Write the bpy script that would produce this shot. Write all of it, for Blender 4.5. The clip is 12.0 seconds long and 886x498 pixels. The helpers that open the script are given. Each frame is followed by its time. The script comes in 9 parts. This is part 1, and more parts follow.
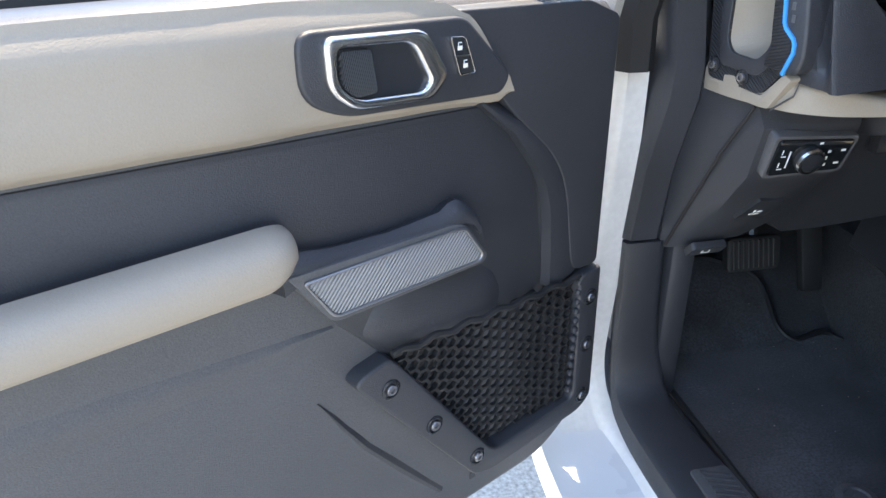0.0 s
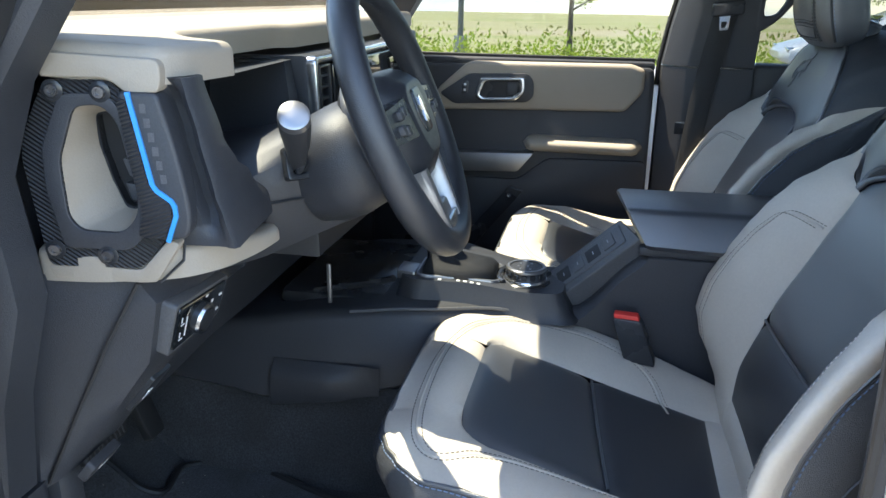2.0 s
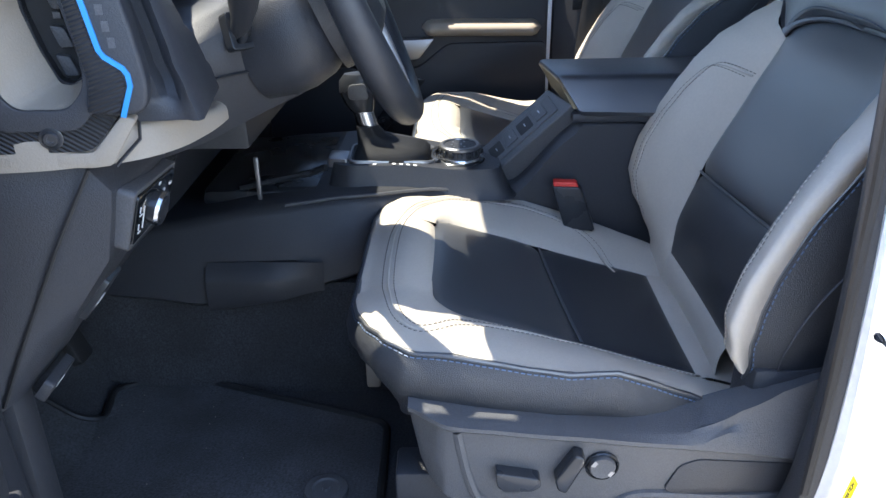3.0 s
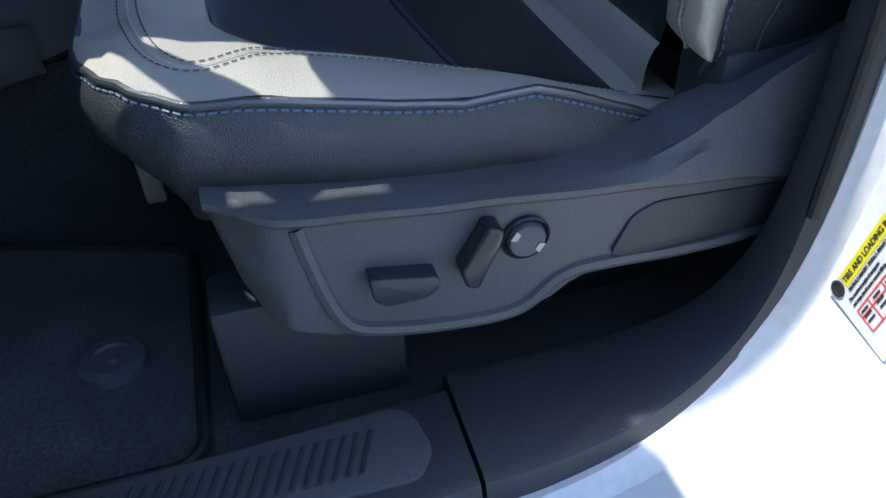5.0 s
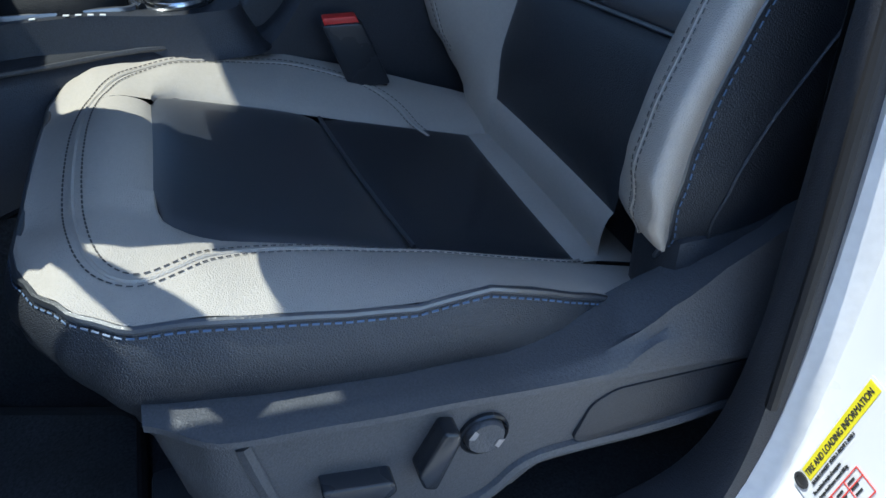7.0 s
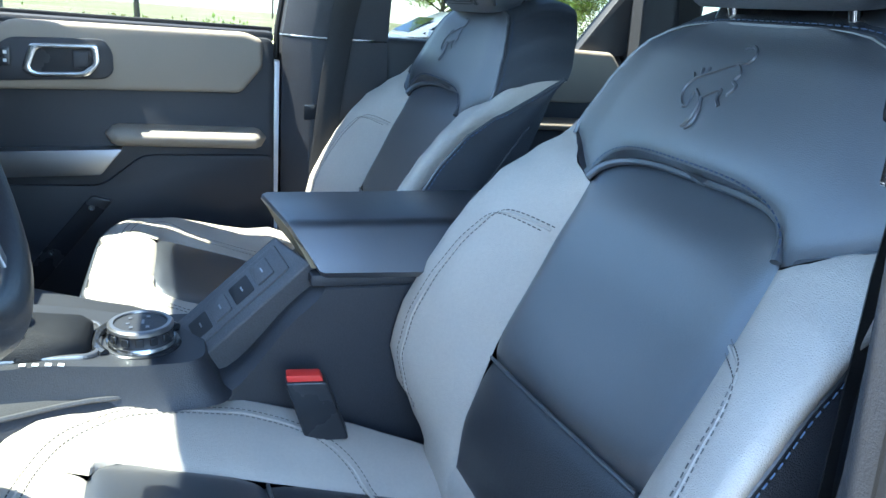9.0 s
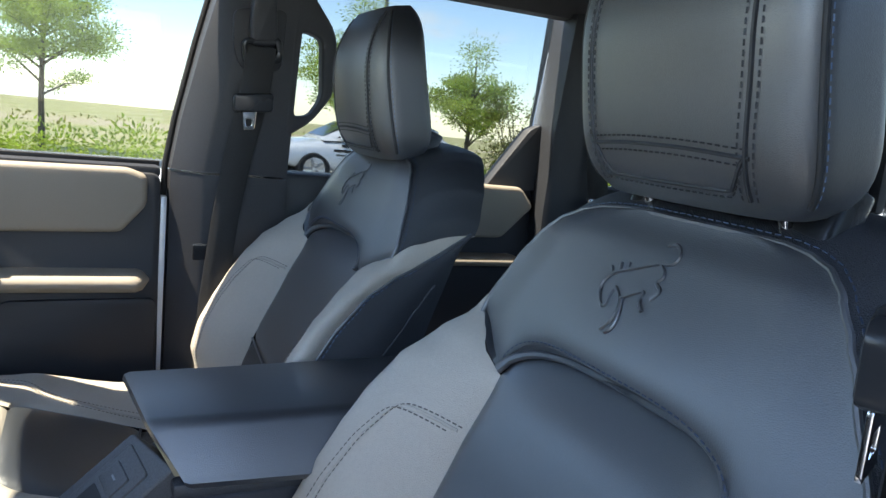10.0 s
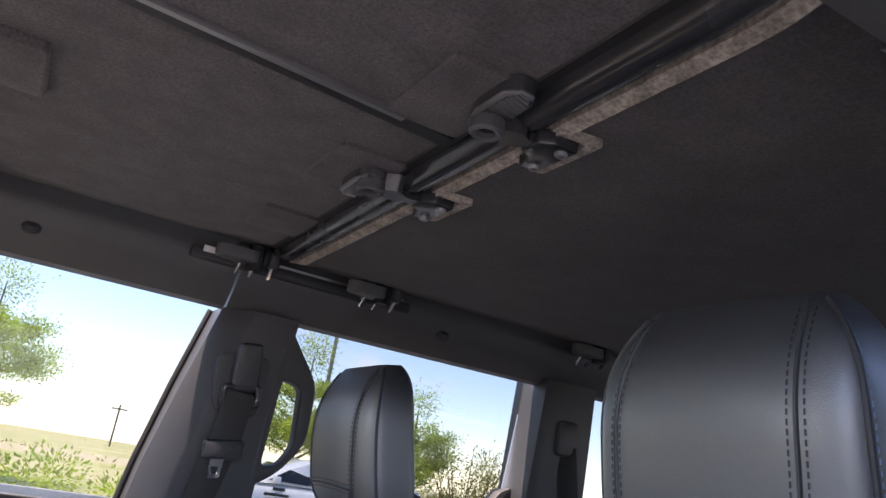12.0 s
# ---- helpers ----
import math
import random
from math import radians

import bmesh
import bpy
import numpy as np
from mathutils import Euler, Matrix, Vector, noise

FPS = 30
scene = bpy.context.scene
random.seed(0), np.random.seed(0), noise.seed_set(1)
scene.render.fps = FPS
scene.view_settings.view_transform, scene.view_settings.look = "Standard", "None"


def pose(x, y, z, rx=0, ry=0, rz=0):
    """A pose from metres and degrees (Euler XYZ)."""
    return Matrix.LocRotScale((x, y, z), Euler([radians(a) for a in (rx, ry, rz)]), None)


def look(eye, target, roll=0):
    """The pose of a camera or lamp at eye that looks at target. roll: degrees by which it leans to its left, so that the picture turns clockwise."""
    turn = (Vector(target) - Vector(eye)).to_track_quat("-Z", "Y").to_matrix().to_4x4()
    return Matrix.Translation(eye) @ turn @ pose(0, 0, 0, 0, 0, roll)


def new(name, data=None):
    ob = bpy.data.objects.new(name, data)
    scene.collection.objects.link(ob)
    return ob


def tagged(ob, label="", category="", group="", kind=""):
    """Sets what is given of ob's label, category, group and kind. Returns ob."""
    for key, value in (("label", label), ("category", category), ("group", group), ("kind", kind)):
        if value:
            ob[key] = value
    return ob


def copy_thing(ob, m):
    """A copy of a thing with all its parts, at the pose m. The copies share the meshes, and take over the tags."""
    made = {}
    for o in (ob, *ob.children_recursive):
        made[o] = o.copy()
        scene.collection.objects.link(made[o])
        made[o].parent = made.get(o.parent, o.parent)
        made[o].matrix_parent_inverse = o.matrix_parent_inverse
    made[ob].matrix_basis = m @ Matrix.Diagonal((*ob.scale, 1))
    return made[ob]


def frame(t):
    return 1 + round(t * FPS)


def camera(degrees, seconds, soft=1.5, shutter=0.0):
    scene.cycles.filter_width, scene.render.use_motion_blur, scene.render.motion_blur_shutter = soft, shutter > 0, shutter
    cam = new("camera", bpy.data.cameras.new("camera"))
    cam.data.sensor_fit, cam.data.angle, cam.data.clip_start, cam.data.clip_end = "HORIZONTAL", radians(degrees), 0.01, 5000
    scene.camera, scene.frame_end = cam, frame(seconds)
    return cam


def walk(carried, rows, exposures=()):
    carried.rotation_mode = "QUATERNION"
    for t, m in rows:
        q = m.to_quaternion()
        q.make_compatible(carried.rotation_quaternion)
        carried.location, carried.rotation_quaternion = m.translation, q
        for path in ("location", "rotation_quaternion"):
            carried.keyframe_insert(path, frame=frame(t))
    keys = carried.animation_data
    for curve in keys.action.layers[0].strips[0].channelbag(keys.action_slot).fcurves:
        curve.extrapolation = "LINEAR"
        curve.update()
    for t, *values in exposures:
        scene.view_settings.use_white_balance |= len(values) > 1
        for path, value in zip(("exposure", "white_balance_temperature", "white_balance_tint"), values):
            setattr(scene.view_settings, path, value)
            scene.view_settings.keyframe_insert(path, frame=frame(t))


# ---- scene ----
cam = camera(61.1, 12.0)
PATH = [
    (0, (-1.298, 0.086, 1.485), (-0.943, 1.844, 0.599), -0.1),
    (0.5, (-1.369, 0.145, 1.49), (-0.45, 1.715, 0.659), 1.0),
    (1, (-1.412, 0.219, 1.494), (-0.027, 1.447, 0.737), 2.3),
    (1.5, (-1.393, 0.326, 1.5), (0.303, 1.138, 0.819), 2.2),
    (2, (-1.377, 0.455, 1.516), (0.477, 0.846, 0.876), 0.9),
    (2.5, (-1.391, 0.555, 1.51), (0.47, 0.734, 0.8), -0.0),
    (3, (-1.382, 0.579, 1.451), (0.428, 0.612, 0.603), -0.5),
    (3.5, (-1.358, 0.58, 1.398), (0.369, 0.497, 0.391), -0.9),
    (3.7, (-1.338, 0.587, 1.381), (0.347, 0.444, 0.313), -0.8),
    (5.3, (-1.077, 0.582, 1.188), (0.391, 0.147, -0.099), -1.6),
    (5.5, (-1.065, 0.58, 1.187), (0.386, 0.127, -0.113), -1.3),
    (6, (-1.055, 0.575, 1.193), (0.412, 0.077, -0.072), -0.9),
    (6.5, (-1.05, 0.572, 1.23), (0.453, 0.033, 0.026), -0.1),
    (6.7, (-1.052, 0.563, 1.248), (0.484, 0.039, 0.079), -0.6),
    (8.3, (-1.03, 0.542, 1.371), (0.679, -0.073, 0.534), 3.1),
    (8.5, (-1.014, 0.53, 1.385), (0.727, -0.082, 0.613), 3.5),
    (9, (-0.964, 0.519, 1.427), (0.83, -0.129, 0.826), 4.9),
    (9.5, (-0.91, 0.48, 1.461), (0.899, -0.243, 1.011), 5.7),
    (10, (-0.849, 0.46, 1.497), (0.929, -0.396, 1.166), 5.9),
    (10.5, (-0.798, 0.476, 1.515), (0.943, -0.497, 1.365), 6.2),
    (11, (-0.783, 0.507, 1.528), (0.942, -0.5, 1.638), 7.0),
    (11.5, (-0.8, 0.519, 1.514), (0.921, -0.432, 1.884), 8.1),
    (12, (-0.808, 0.525, 1.509), (0.901, -0.338, 2.088), 9.5),
]
EXPOSURES = [(0.0, 3.13, 7250, 11), (0.5, 3.75, 6850, 11), (1.0, 4.25, 6700, 9), (1.5, 3.65, 6900, 7), (2.0, 3.15, 6800, 7), (2.5, 3.15, 6400, 7), (3.0, 3.1, 6400, 12), (3.5, 2.95, 6200, 12), (5.5, 1.8, 5500, 8), (6.5, 1.8, 5500, 7), (8.5, 3.55, 5200, 1), (9.0, 3.85, 5700, 1), (9.5, 3.45, 6400, 3), (10.0, 3.2, 6700, 8), (10.5, 3.5, 6950, 14), (11.0, 3.6, 7150, 19), (11.5, 3.45, 7100, 24), (12.0, 3.35, 7050, 26)]
walk(cam, [(t, look(eye, target, roll)) for t, eye, target, roll in PATH], EXPOSURES)

# ---- world, sun, exposure ----
SUN_DIR = Vector((0.105, 0.44, 1.0)).normalized()
world = bpy.data.worlds.new("sky")
scene.world = world
world.use_nodes = True
wn, wl = world.node_tree.nodes, world.node_tree.links
wn.clear()
w_out = wn.new("ShaderNodeOutputWorld")
w_bg = wn.new("ShaderNodeBackground")
w_sky = wn.new("ShaderNodeTexSky")
w_sky.sky_type = "NISHITA"
w_sky.sun_disc = False
w_sky.sun_elevation = math.asin(SUN_DIR.z)
w_sky.sun_rotation = math.atan2(SUN_DIR.x, SUN_DIR.y)
w_sky.altitude = 1500
w_sky.air_density = 1.0
w_sky.dust_density = 0.15
# fair-weather clouds, thicker towards the horizon
w_co = wn.new("ShaderNodeTexCoord")
w_map = wn.new("ShaderNodeMapping")
w_map.inputs["Scale"].default_value = (1.0, 1.0, 2.6)
w_map.inputs["Location"].default_value = (1.35, 0.6, 0.2)
w_no = wn.new("ShaderNodeTexNoise")
w_no.inputs["Scale"].default_value = 2.4
w_no.inputs["Detail"].default_value = 9
w_no.inputs["Roughness"].default_value = 0.58
w_sep = wn.new("ShaderNodeSeparateXYZ")
w_low = wn.new("ShaderNodeMapRange")
w_low.inputs["From Min"].default_value = 0.0
w_low.inputs["From Max"].default_value = 0.16
w_low.inputs["To Min"].default_value = 0.07
w_low.inputs["To Max"].default_value = 0.0
w_add = wn.new("ShaderNodeMath")
w_ramp = wn.new("ShaderNodeMapRange")
w_ramp.interpolation_type = "SMOOTHSTEP"
w_ramp.inputs["From Min"].default_value = 0.535
w_ramp.inputs["From Max"].default_value = 0.66
w_mix = wn.new("ShaderNodeMixRGB")
w_mix.inputs["Color2"].default_value = (4.5, 4.75, 5.15, 1)
wl.new(w_co.outputs["Generated"], w_map.inputs["Vector"])
wl.new(w_map.outputs[0], w_no.inputs["Vector"])
wl.new(w_co.outputs["Generated"], w_sep.inputs[0])
wl.new(w_sep.outputs["Z"], w_low.inputs["Value"])
wl.new(w_no.outputs["Fac"], w_add.inputs[0])
wl.new(w_low.outputs[0], w_add.inputs[1])
wl.new(w_add.outputs[0], w_ramp.inputs["Value"])
wl.new(w_ramp.outputs[0], w_mix.inputs["Fac"])
wl.new(w_sky.outputs[0], w_mix.inputs["Color1"])
wl.new(w_mix.outputs[0], w_bg.inputs["Color"])
w_bg.inputs["Strength"].default_value = 0.12
wl.new(w_bg.outputs[0], w_out.inputs[0])

sun_lamp = bpy.data.lights.new("sun", "SUN")
sun_lamp.energy = 1.95
sun_lamp.angle = radians(0.53)
sun_lamp.color = (1.0, 0.91, 0.76)
sun = new("sun", sun_lamp)
sun.matrix_world = look(SUN_DIR * 30, (0, 0, 0))


# ---- materials ----
def material(name, color, rough=0.5, metal=0.0, coat=0.0, grain=0.0, grain_size=0.002, bump=0.0, bump_size=0.002,
             blotch=0.12, blotch_size=0.15, spec=0.5, rough_var=0.1, cells=False, sheen=0.0, per_piece=0.0, coat_rough=0.06, coat_ior=1.5):
    """A surface with variation at two scales: fine grain and broad wear, plus a fine relief."""
    m = bpy.data.materials.new(name)
    m.use_nodes = True
    n, l = m.node_tree.nodes, m.node_tree.links
    b = n["Principled BSDF"]
    b.inputs["Metallic"].default_value = metal
    b.inputs["Coat Weight"].default_value = coat
    b.inputs["Coat Roughness"].default_value = coat_rough
    b.inputs["Coat IOR"].default_value = coat_ior
    b.inputs["Specular IOR Level"].default_value = spec
    if sheen:
        b.inputs["Sheen Weight"].default_value = sheen
    co = n.new("ShaderNodeTexCoord")
    big = n.new("ShaderNodeTexNoise")
    big.inputs["Scale"].default_value = 1 / blotch_size
    big.inputs["Detail"].default_value = 5
    fine = n.new("ShaderNodeTexNoise")
    fine.inputs["Scale"].default_value = 1 / grain_size
    fine.inputs["Detail"].default_value = 3
    for t in (big, fine):
        l.new(co.outputs["Object"], t.inputs["Vector"])
    f1 = n.new("ShaderNodeMapRange")
    f1.inputs["From Min"].default_value, f1.inputs["From Max"].default_value = 0.3, 0.7
    f1.inputs["To Min"].default_value, f1.inputs["To Max"].default_value = 1 - blotch, 1 + blotch
    l.new(big.outputs["Fac"], f1.inputs["Value"])
    f2 = n.new("ShaderNodeMapRange")
    f2.inputs["From Min"].default_value, f2.inputs["From Max"].default_value = 0.3, 0.7
    f2.inputs["To Min"].default_value, f2.inputs["To Max"].default_value = 1 - grain, 1 + grain
    l.new(fine.outputs["Fac"], f2.inputs["Value"])
    mul = n.new("ShaderNodeMath")
    mul.operation = "MULTIPLY"
    l.new(f1.outputs[0], mul.inputs[0])
    l.new(f2.outputs[0], mul.inputs[1])
    last = mul.outputs[0]
    if per_piece:
        oi = n.new("ShaderNodeObjectInfo")
        f3 = n.new("ShaderNodeMapRange")
        f3.inputs["To Min"].default_value, f3.inputs["To Max"].default_value = 1 - per_piece, 1 + per_piece
        l.new(oi.outputs["Random"], f3.inputs["Value"])
        m3 = n.new("ShaderNodeMath")
        m3.operation = "MULTIPLY"
        l.new(last, m3.inputs[0])
        l.new(f3.outputs[0], m3.inputs[1])
        last = m3.outputs[0]
    sc = n.new("ShaderNodeVectorMath")
    sc.operation = "SCALE"
    sc.inputs[0].default_value = color
    l.new(last, sc.inputs["Scale"])
    l.new(sc.outputs[0], b.inputs["Base Color"])
    fr_ = n.new("ShaderNodeMapRange")
    fr_.inputs["From Min"].default_value, fr_.inputs["From Max"].default_value = 0.3, 0.7
    fr_.inputs["To Min"].default_value, fr_.inputs["To Max"].default_value = max(0.02, rough - rough_var), min(1, rough + rough_var)
    l.new(big.outputs["Fac"], fr_.inputs["Value"])
    l.new(fr_.outputs[0], b.inputs["Roughness"])
    if bump:
        if cells:
            tex = n.new("ShaderNodeTexVoronoi")
            tex.feature = "DISTANCE_TO_EDGE"
            tex.inputs["Scale"].default_value = 1 / bump_size
            l.new(co.outputs["Object"], tex.inputs["Vector"])
            mr = n.new("ShaderNodeMapRange")
            mr.inputs["From Max"].default_value = 0.25
            l.new(tex.outputs["Distance"], mr.inputs["Value"])
            h = mr.outputs[0]
        else:
            tex = n.new("ShaderNodeTexNoise")
            tex.inputs["Scale"].default_value = 1 / bump_size
            tex.inputs["Detail"].default_value = 4
            l.new(co.outputs["Object"], tex.inputs["Vector"])
            h = tex.outputs["Fac"]
        bp = n.new("ShaderNodeBump")
        bp.inputs["Strength"].default_value = min(1.0, bump)
        bp.inputs["Distance"].default_value = 0.0009
        l.new(h, bp.inputs["Height"])
        l.new(bp.outputs[0], b.inputs["Normal"])
    return m


def ribbed(m, direction, pitch, depth=0.0008):
    """Fine parallel ribs added to a material's relief."""
    n, l = m.node_tree.nodes, m.node_tree.links
    b = n["Principled BSDF"]
    co = n.new("ShaderNodeTexCoord")
    dot = n.new("ShaderNodeVectorMath")
    dot.operation = "DOT_PRODUCT"
    dot.inputs[1].default_value = Vector(direction).normalized()
    l.new(co.outputs["Object"], dot.inputs[0])
    mu = n.new("ShaderNodeMath")
    mu.operation = "MULTIPLY"
    mu.inputs[1].default_value = 2 * math.pi / pitch
    l.new(dot.outputs["Value"], mu.inputs[0])
    si = n.new("ShaderNodeMath")
    si.operation = "SINE"
    l.new(mu.outputs[0], si.inputs[0])
    bp = n.new("ShaderNodeBump")
    bp.inputs["Strength"].default_value = 0.9
    bp.inputs["Distance"].default_value = depth
    l.new(si.outputs[0], bp.inputs["Height"])
    l.new(bp.outputs[0], b.inputs["Normal"])
    return m


BEIGE = material("light grey-beige leather", (0.53, 0.475, 0.405), 0.66, spec=0.35, bump=0.45, bump_size=0.0018, cells=True, blotch=0.07, grain=0.03, grain_size=0.004)
BEIGE_TRIM = material("sand soft-touch trim", (0.315, 0.272, 0.220), 0.60, bump=0.45, bump_size=0.0018, blotch=0.05, grain=0.03)
LEATHER = material("black leather", (0.020, 0.024, 0.032), 0.40, bump=0.32, bump_size=0.0016, cells=True, blotch=0.08, grain=0.10, grain_size=0.004, spec=1.0, coat=1.0, coat_rough=0.42, coat_ior=1.82, rough_var=0.02)
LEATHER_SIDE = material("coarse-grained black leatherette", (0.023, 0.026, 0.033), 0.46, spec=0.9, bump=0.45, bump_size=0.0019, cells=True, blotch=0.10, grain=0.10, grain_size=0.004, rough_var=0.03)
LEATHER_WHEEL = material("worn black wheel leather", (0.020, 0.022, 0.027), 0.40, spec=0.6, coat=0.2, coat_rough=0.30, bump=0.3, bump_size=0.0018, cells=True, blotch=0.15, grain=0.10, grain_size=0.004, rough_var=0.06)
LEATHER_PERF = material("black matt leather", (0.018, 0.021, 0.027), 0.44, spec=0.7, coat=0.25, coat_rough=0.36, rough_var=0.02, bump=0.35, bump_size=0.0022, cells=True, blotch=0.08)
BOOT = material("matt black boot leather", (0.016, 0.017, 0.020), 0.62, spec=0.3, bump=0.4, bump_size=0.0018, cells=True, blotch=0.1)
PLASTIC = material("black grained plastic", (0.033, 0.035, 0.041), 0.46, bump=0.60, bump_size=0.0014, blotch=0.08, grain=0.14, rough_var=0.03)
PLASTIC_GREY = material("dark grey grained plastic", (0.080, 0.081, 0.086), 0.48, bump=0.70, bump_size=0.0015, blotch=0.08, grain=0.16, rough_var=0.03)
PLASTIC_GLOSS = material("satin black plastic", (0.024, 0.026, 0.030), 0.24, blotch=0.2, bump=0.1)
RUBBER = material("black rubber", (0.014, 0.014, 0.015), 0.62, blotch=0.2, bump=0.25, bump_size=0.001)
GREY_METAL = material("satin grey painted metal", (0.30, 0.30, 0.31), 0.36, metal=0.85, blotch=0.06, rough_var=0.05)
STEEL = material("dark steel", (0.20, 0.20, 0.21), 0.32, metal=0.9, blotch=0.1)
SILVER = material("satin chrome", (0.62, 0.63, 0.64), 0.24, metal=1.0, blotch=0.05, rough_var=0.05)
CHROME = material("bright chrome", (0.80, 0.80, 0.82), 0.10, metal=1.0, blotch=0.04, rough_var=0.03)
WHITE_PAINT = material("white car paint", (0.78, 0.79, 0.80), 0.30, coat=0.8, blotch=0.03, rough_var=0.05)
DUSTY_PAINT = material("dusty white car paint", (0.74, 0.73, 0.71), 0.45, coat=0.4, blotch=0.08, grain=0.05, grain_size=0.01)
BLUE = material("bright blue accent plastic", (0.04, 0.30, 0.72), 0.38, blotch=0.04)
RED = material("red buckle button", (0.72, 0.04, 0.03), 0.35, blotch=0.05)
CARPET = material("black carpet", (0.030, 0.031, 0.035), 0.95, bump=1.0, bump_size=0.0025, blotch=0.35, blotch_size=0.08, grain=0.5, grain_size=0.003, sheen=0.15)
HEADLINER = material("charcoal needle-felt headliner", (0.076, 0.068, 0.072), 0.96, bump=0.8, bump_size=0.0022, blotch=0.30, blotch_size=0.05, grain=0.35, grain_size=0.003, sheen=0.1)
HEADLINER_REAR = material("black needle-felt headliner", (0.070, 0.065, 0.069), 0.96, bump=0.7, bump_size=0.0022, blotch=0.22, blotch_size=0.07, grain=0.3, grain_size=0.003, sheen=0.05)
FELT_EDGE = material("worn tan fibre edge", (0.33, 0.29, 0.25), 0.95, bump=1.0, bump_size=0.004, blotch=0.4, blotch_size=0.02, grain=0.4, grain_size=0.004)
WEBBING = material("black seat belt webbing", (0.020, 0.020, 0.021), 0.7, bump=0.8, bump_size=0.0014, blotch=0.12, grain=0.25, grain_size=0.0015)
THREAD_GREY = material("grey-brown thread", (0.11, 0.10, 0.09), 0.7, blotch=0.1)
THREAD_BLUE = material("blue thread", (0.13, 0.19, 0.30), 0.6, blotch=0.1)
THREAD_NAVY = material("navy thread", (0.05, 0.075, 0.13), 0.6, blotch=0.1)
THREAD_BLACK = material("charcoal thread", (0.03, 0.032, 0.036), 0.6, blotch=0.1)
PRINT = material("white print", (0.75, 0.75, 0.75), 0.5, blotch=0.03)
PRINT_BLACK = material("black print", (0.03, 0.03, 0.03), 0.6, blotch=0.03)
PRINT_RED = material("red print", (0.75, 0.07, 0.05), 0.5, blotch=0.03)
LABEL_WHITE = material("white label film", (0.80, 0.80, 0.79), 0.35, blotch=0.02)
LABEL_YELLOW = material("yellow label film", (0.85, 0.74, 0.02), 0.4, blotch=0.02)
SCREEN = material("dark display glass", (0.010, 0.012, 0.014), 0.06, blotch=0.05, coat=0.6, rough_var=0.02)
ASPHALT = material("pale concrete paving", (0.33, 0.325, 0.305), 0.92, bump=1.0, bump_size=0.012, blotch=0.18, blotch_size=1.7, grain=0.35, grain_size=0.012)
CONCRETE = material("pale concrete kerb", (0.42, 0.41, 0.39), 0.9, bump=0.6, bump_size=0.01, blotch=0.15, blotch_size=0.5, grain=0.15, grain_size=0.01)
LEAF_HEDGE = material("yellow-green shrub leaves", (0.42, 0.52, 0.085), 0.6, blotch=0.45, blotch_size=0.35, grain=0.4, grain_size=0.05)
LEAF_TREE = material("light green honey locust leaves", (0.44, 0.53, 0.11), 0.6, blotch=0.4, blotch_size=0.4, grain=0.4, grain_size=0.06)
LEAF_DRY = material("olive and rust shrub leaves", (0.33, 0.31, 0.09), 0.65, blotch=0.5, blotch_size=0.5, grain=0.5, grain_size=0.08)
for leaf_ in (LEAF_HEDGE, LEAF_TREE, LEAF_DRY):
    # thin leaves let half of the light through
    n_, l_ = leaf_.node_tree.nodes, leaf_.node_tree.links
    b_ = n_["Principled BSDF"]
    t_, m_ = n_.new("ShaderNodeBsdfTranslucent"), n_.new("ShaderNodeMixShader")
    m_.inputs[0].default_value = 0.5
    l_.new(b_.inputs["Base Color"].links[0].from_socket, t_.inputs["Color"])
    l_.new(b_.outputs[0], m_.inputs[1])
    l_.new(t_.outputs[0], m_.inputs[2])
    l_.new(m_.outputs[0], n_["Material Output"].inputs["Surface"])
BARK = material("grey-brown bark", (0.13, 0.105, 0.085), 0.9, bump=1.0, bump_size=0.02, blotch=0.3, blotch_size=0.1)
POLE = material("weathered grey steel pole", (0.20, 0.20, 0.20), 0.5, metal=0.6, blotch=0.1)
WOOD_POLE = material("weathered wooden pole", (0.16, 0.13, 0.10), 0.9, blotch=0.2)
TYRE = material("black tyre rubber", (0.02, 0.02, 0.02), 0.8, blotch=0.2)


def glass_material(name, tint, rough=0.0):
    m = bpy.data.materials.new(name)
    m.use_nodes = True
    n, l = m.node_tree.nodes, m.node_tree.links
    n.clear()
    out = n.new("ShaderNodeOutputMaterial")
    mix = n.new("ShaderNodeMixShader")
    tr = n.new("ShaderNodeBsdfTransparent")
    tr.inputs[0].default_value = (*tint, 1)
    gl = n.new("ShaderNodeBsdfGlossy")
    gl.inputs["Roughness"].default_value = rough
    fz = n.new("ShaderNodeFresnel")
    fz.inputs["IOR"].default_value = 1.30
    l.new(fz.outputs[0], mix.inputs[0])
    l.new(tr.outputs[0], mix.inputs[1])
    l.new(gl.outputs[0], mix.inputs[2])
    l.new(mix.outputs[0], out.inputs[0])
    return m


GLASS = glass_material("clear car glass", (0.45, 0.473, 0.482))
CLEAR_GLASS = glass_material("laminated windscreen glass", (0.86, 0.88, 0.875))
GLASS_TINT = glass_material("tinted rear glass", (0.37, 0.39, 0.40))


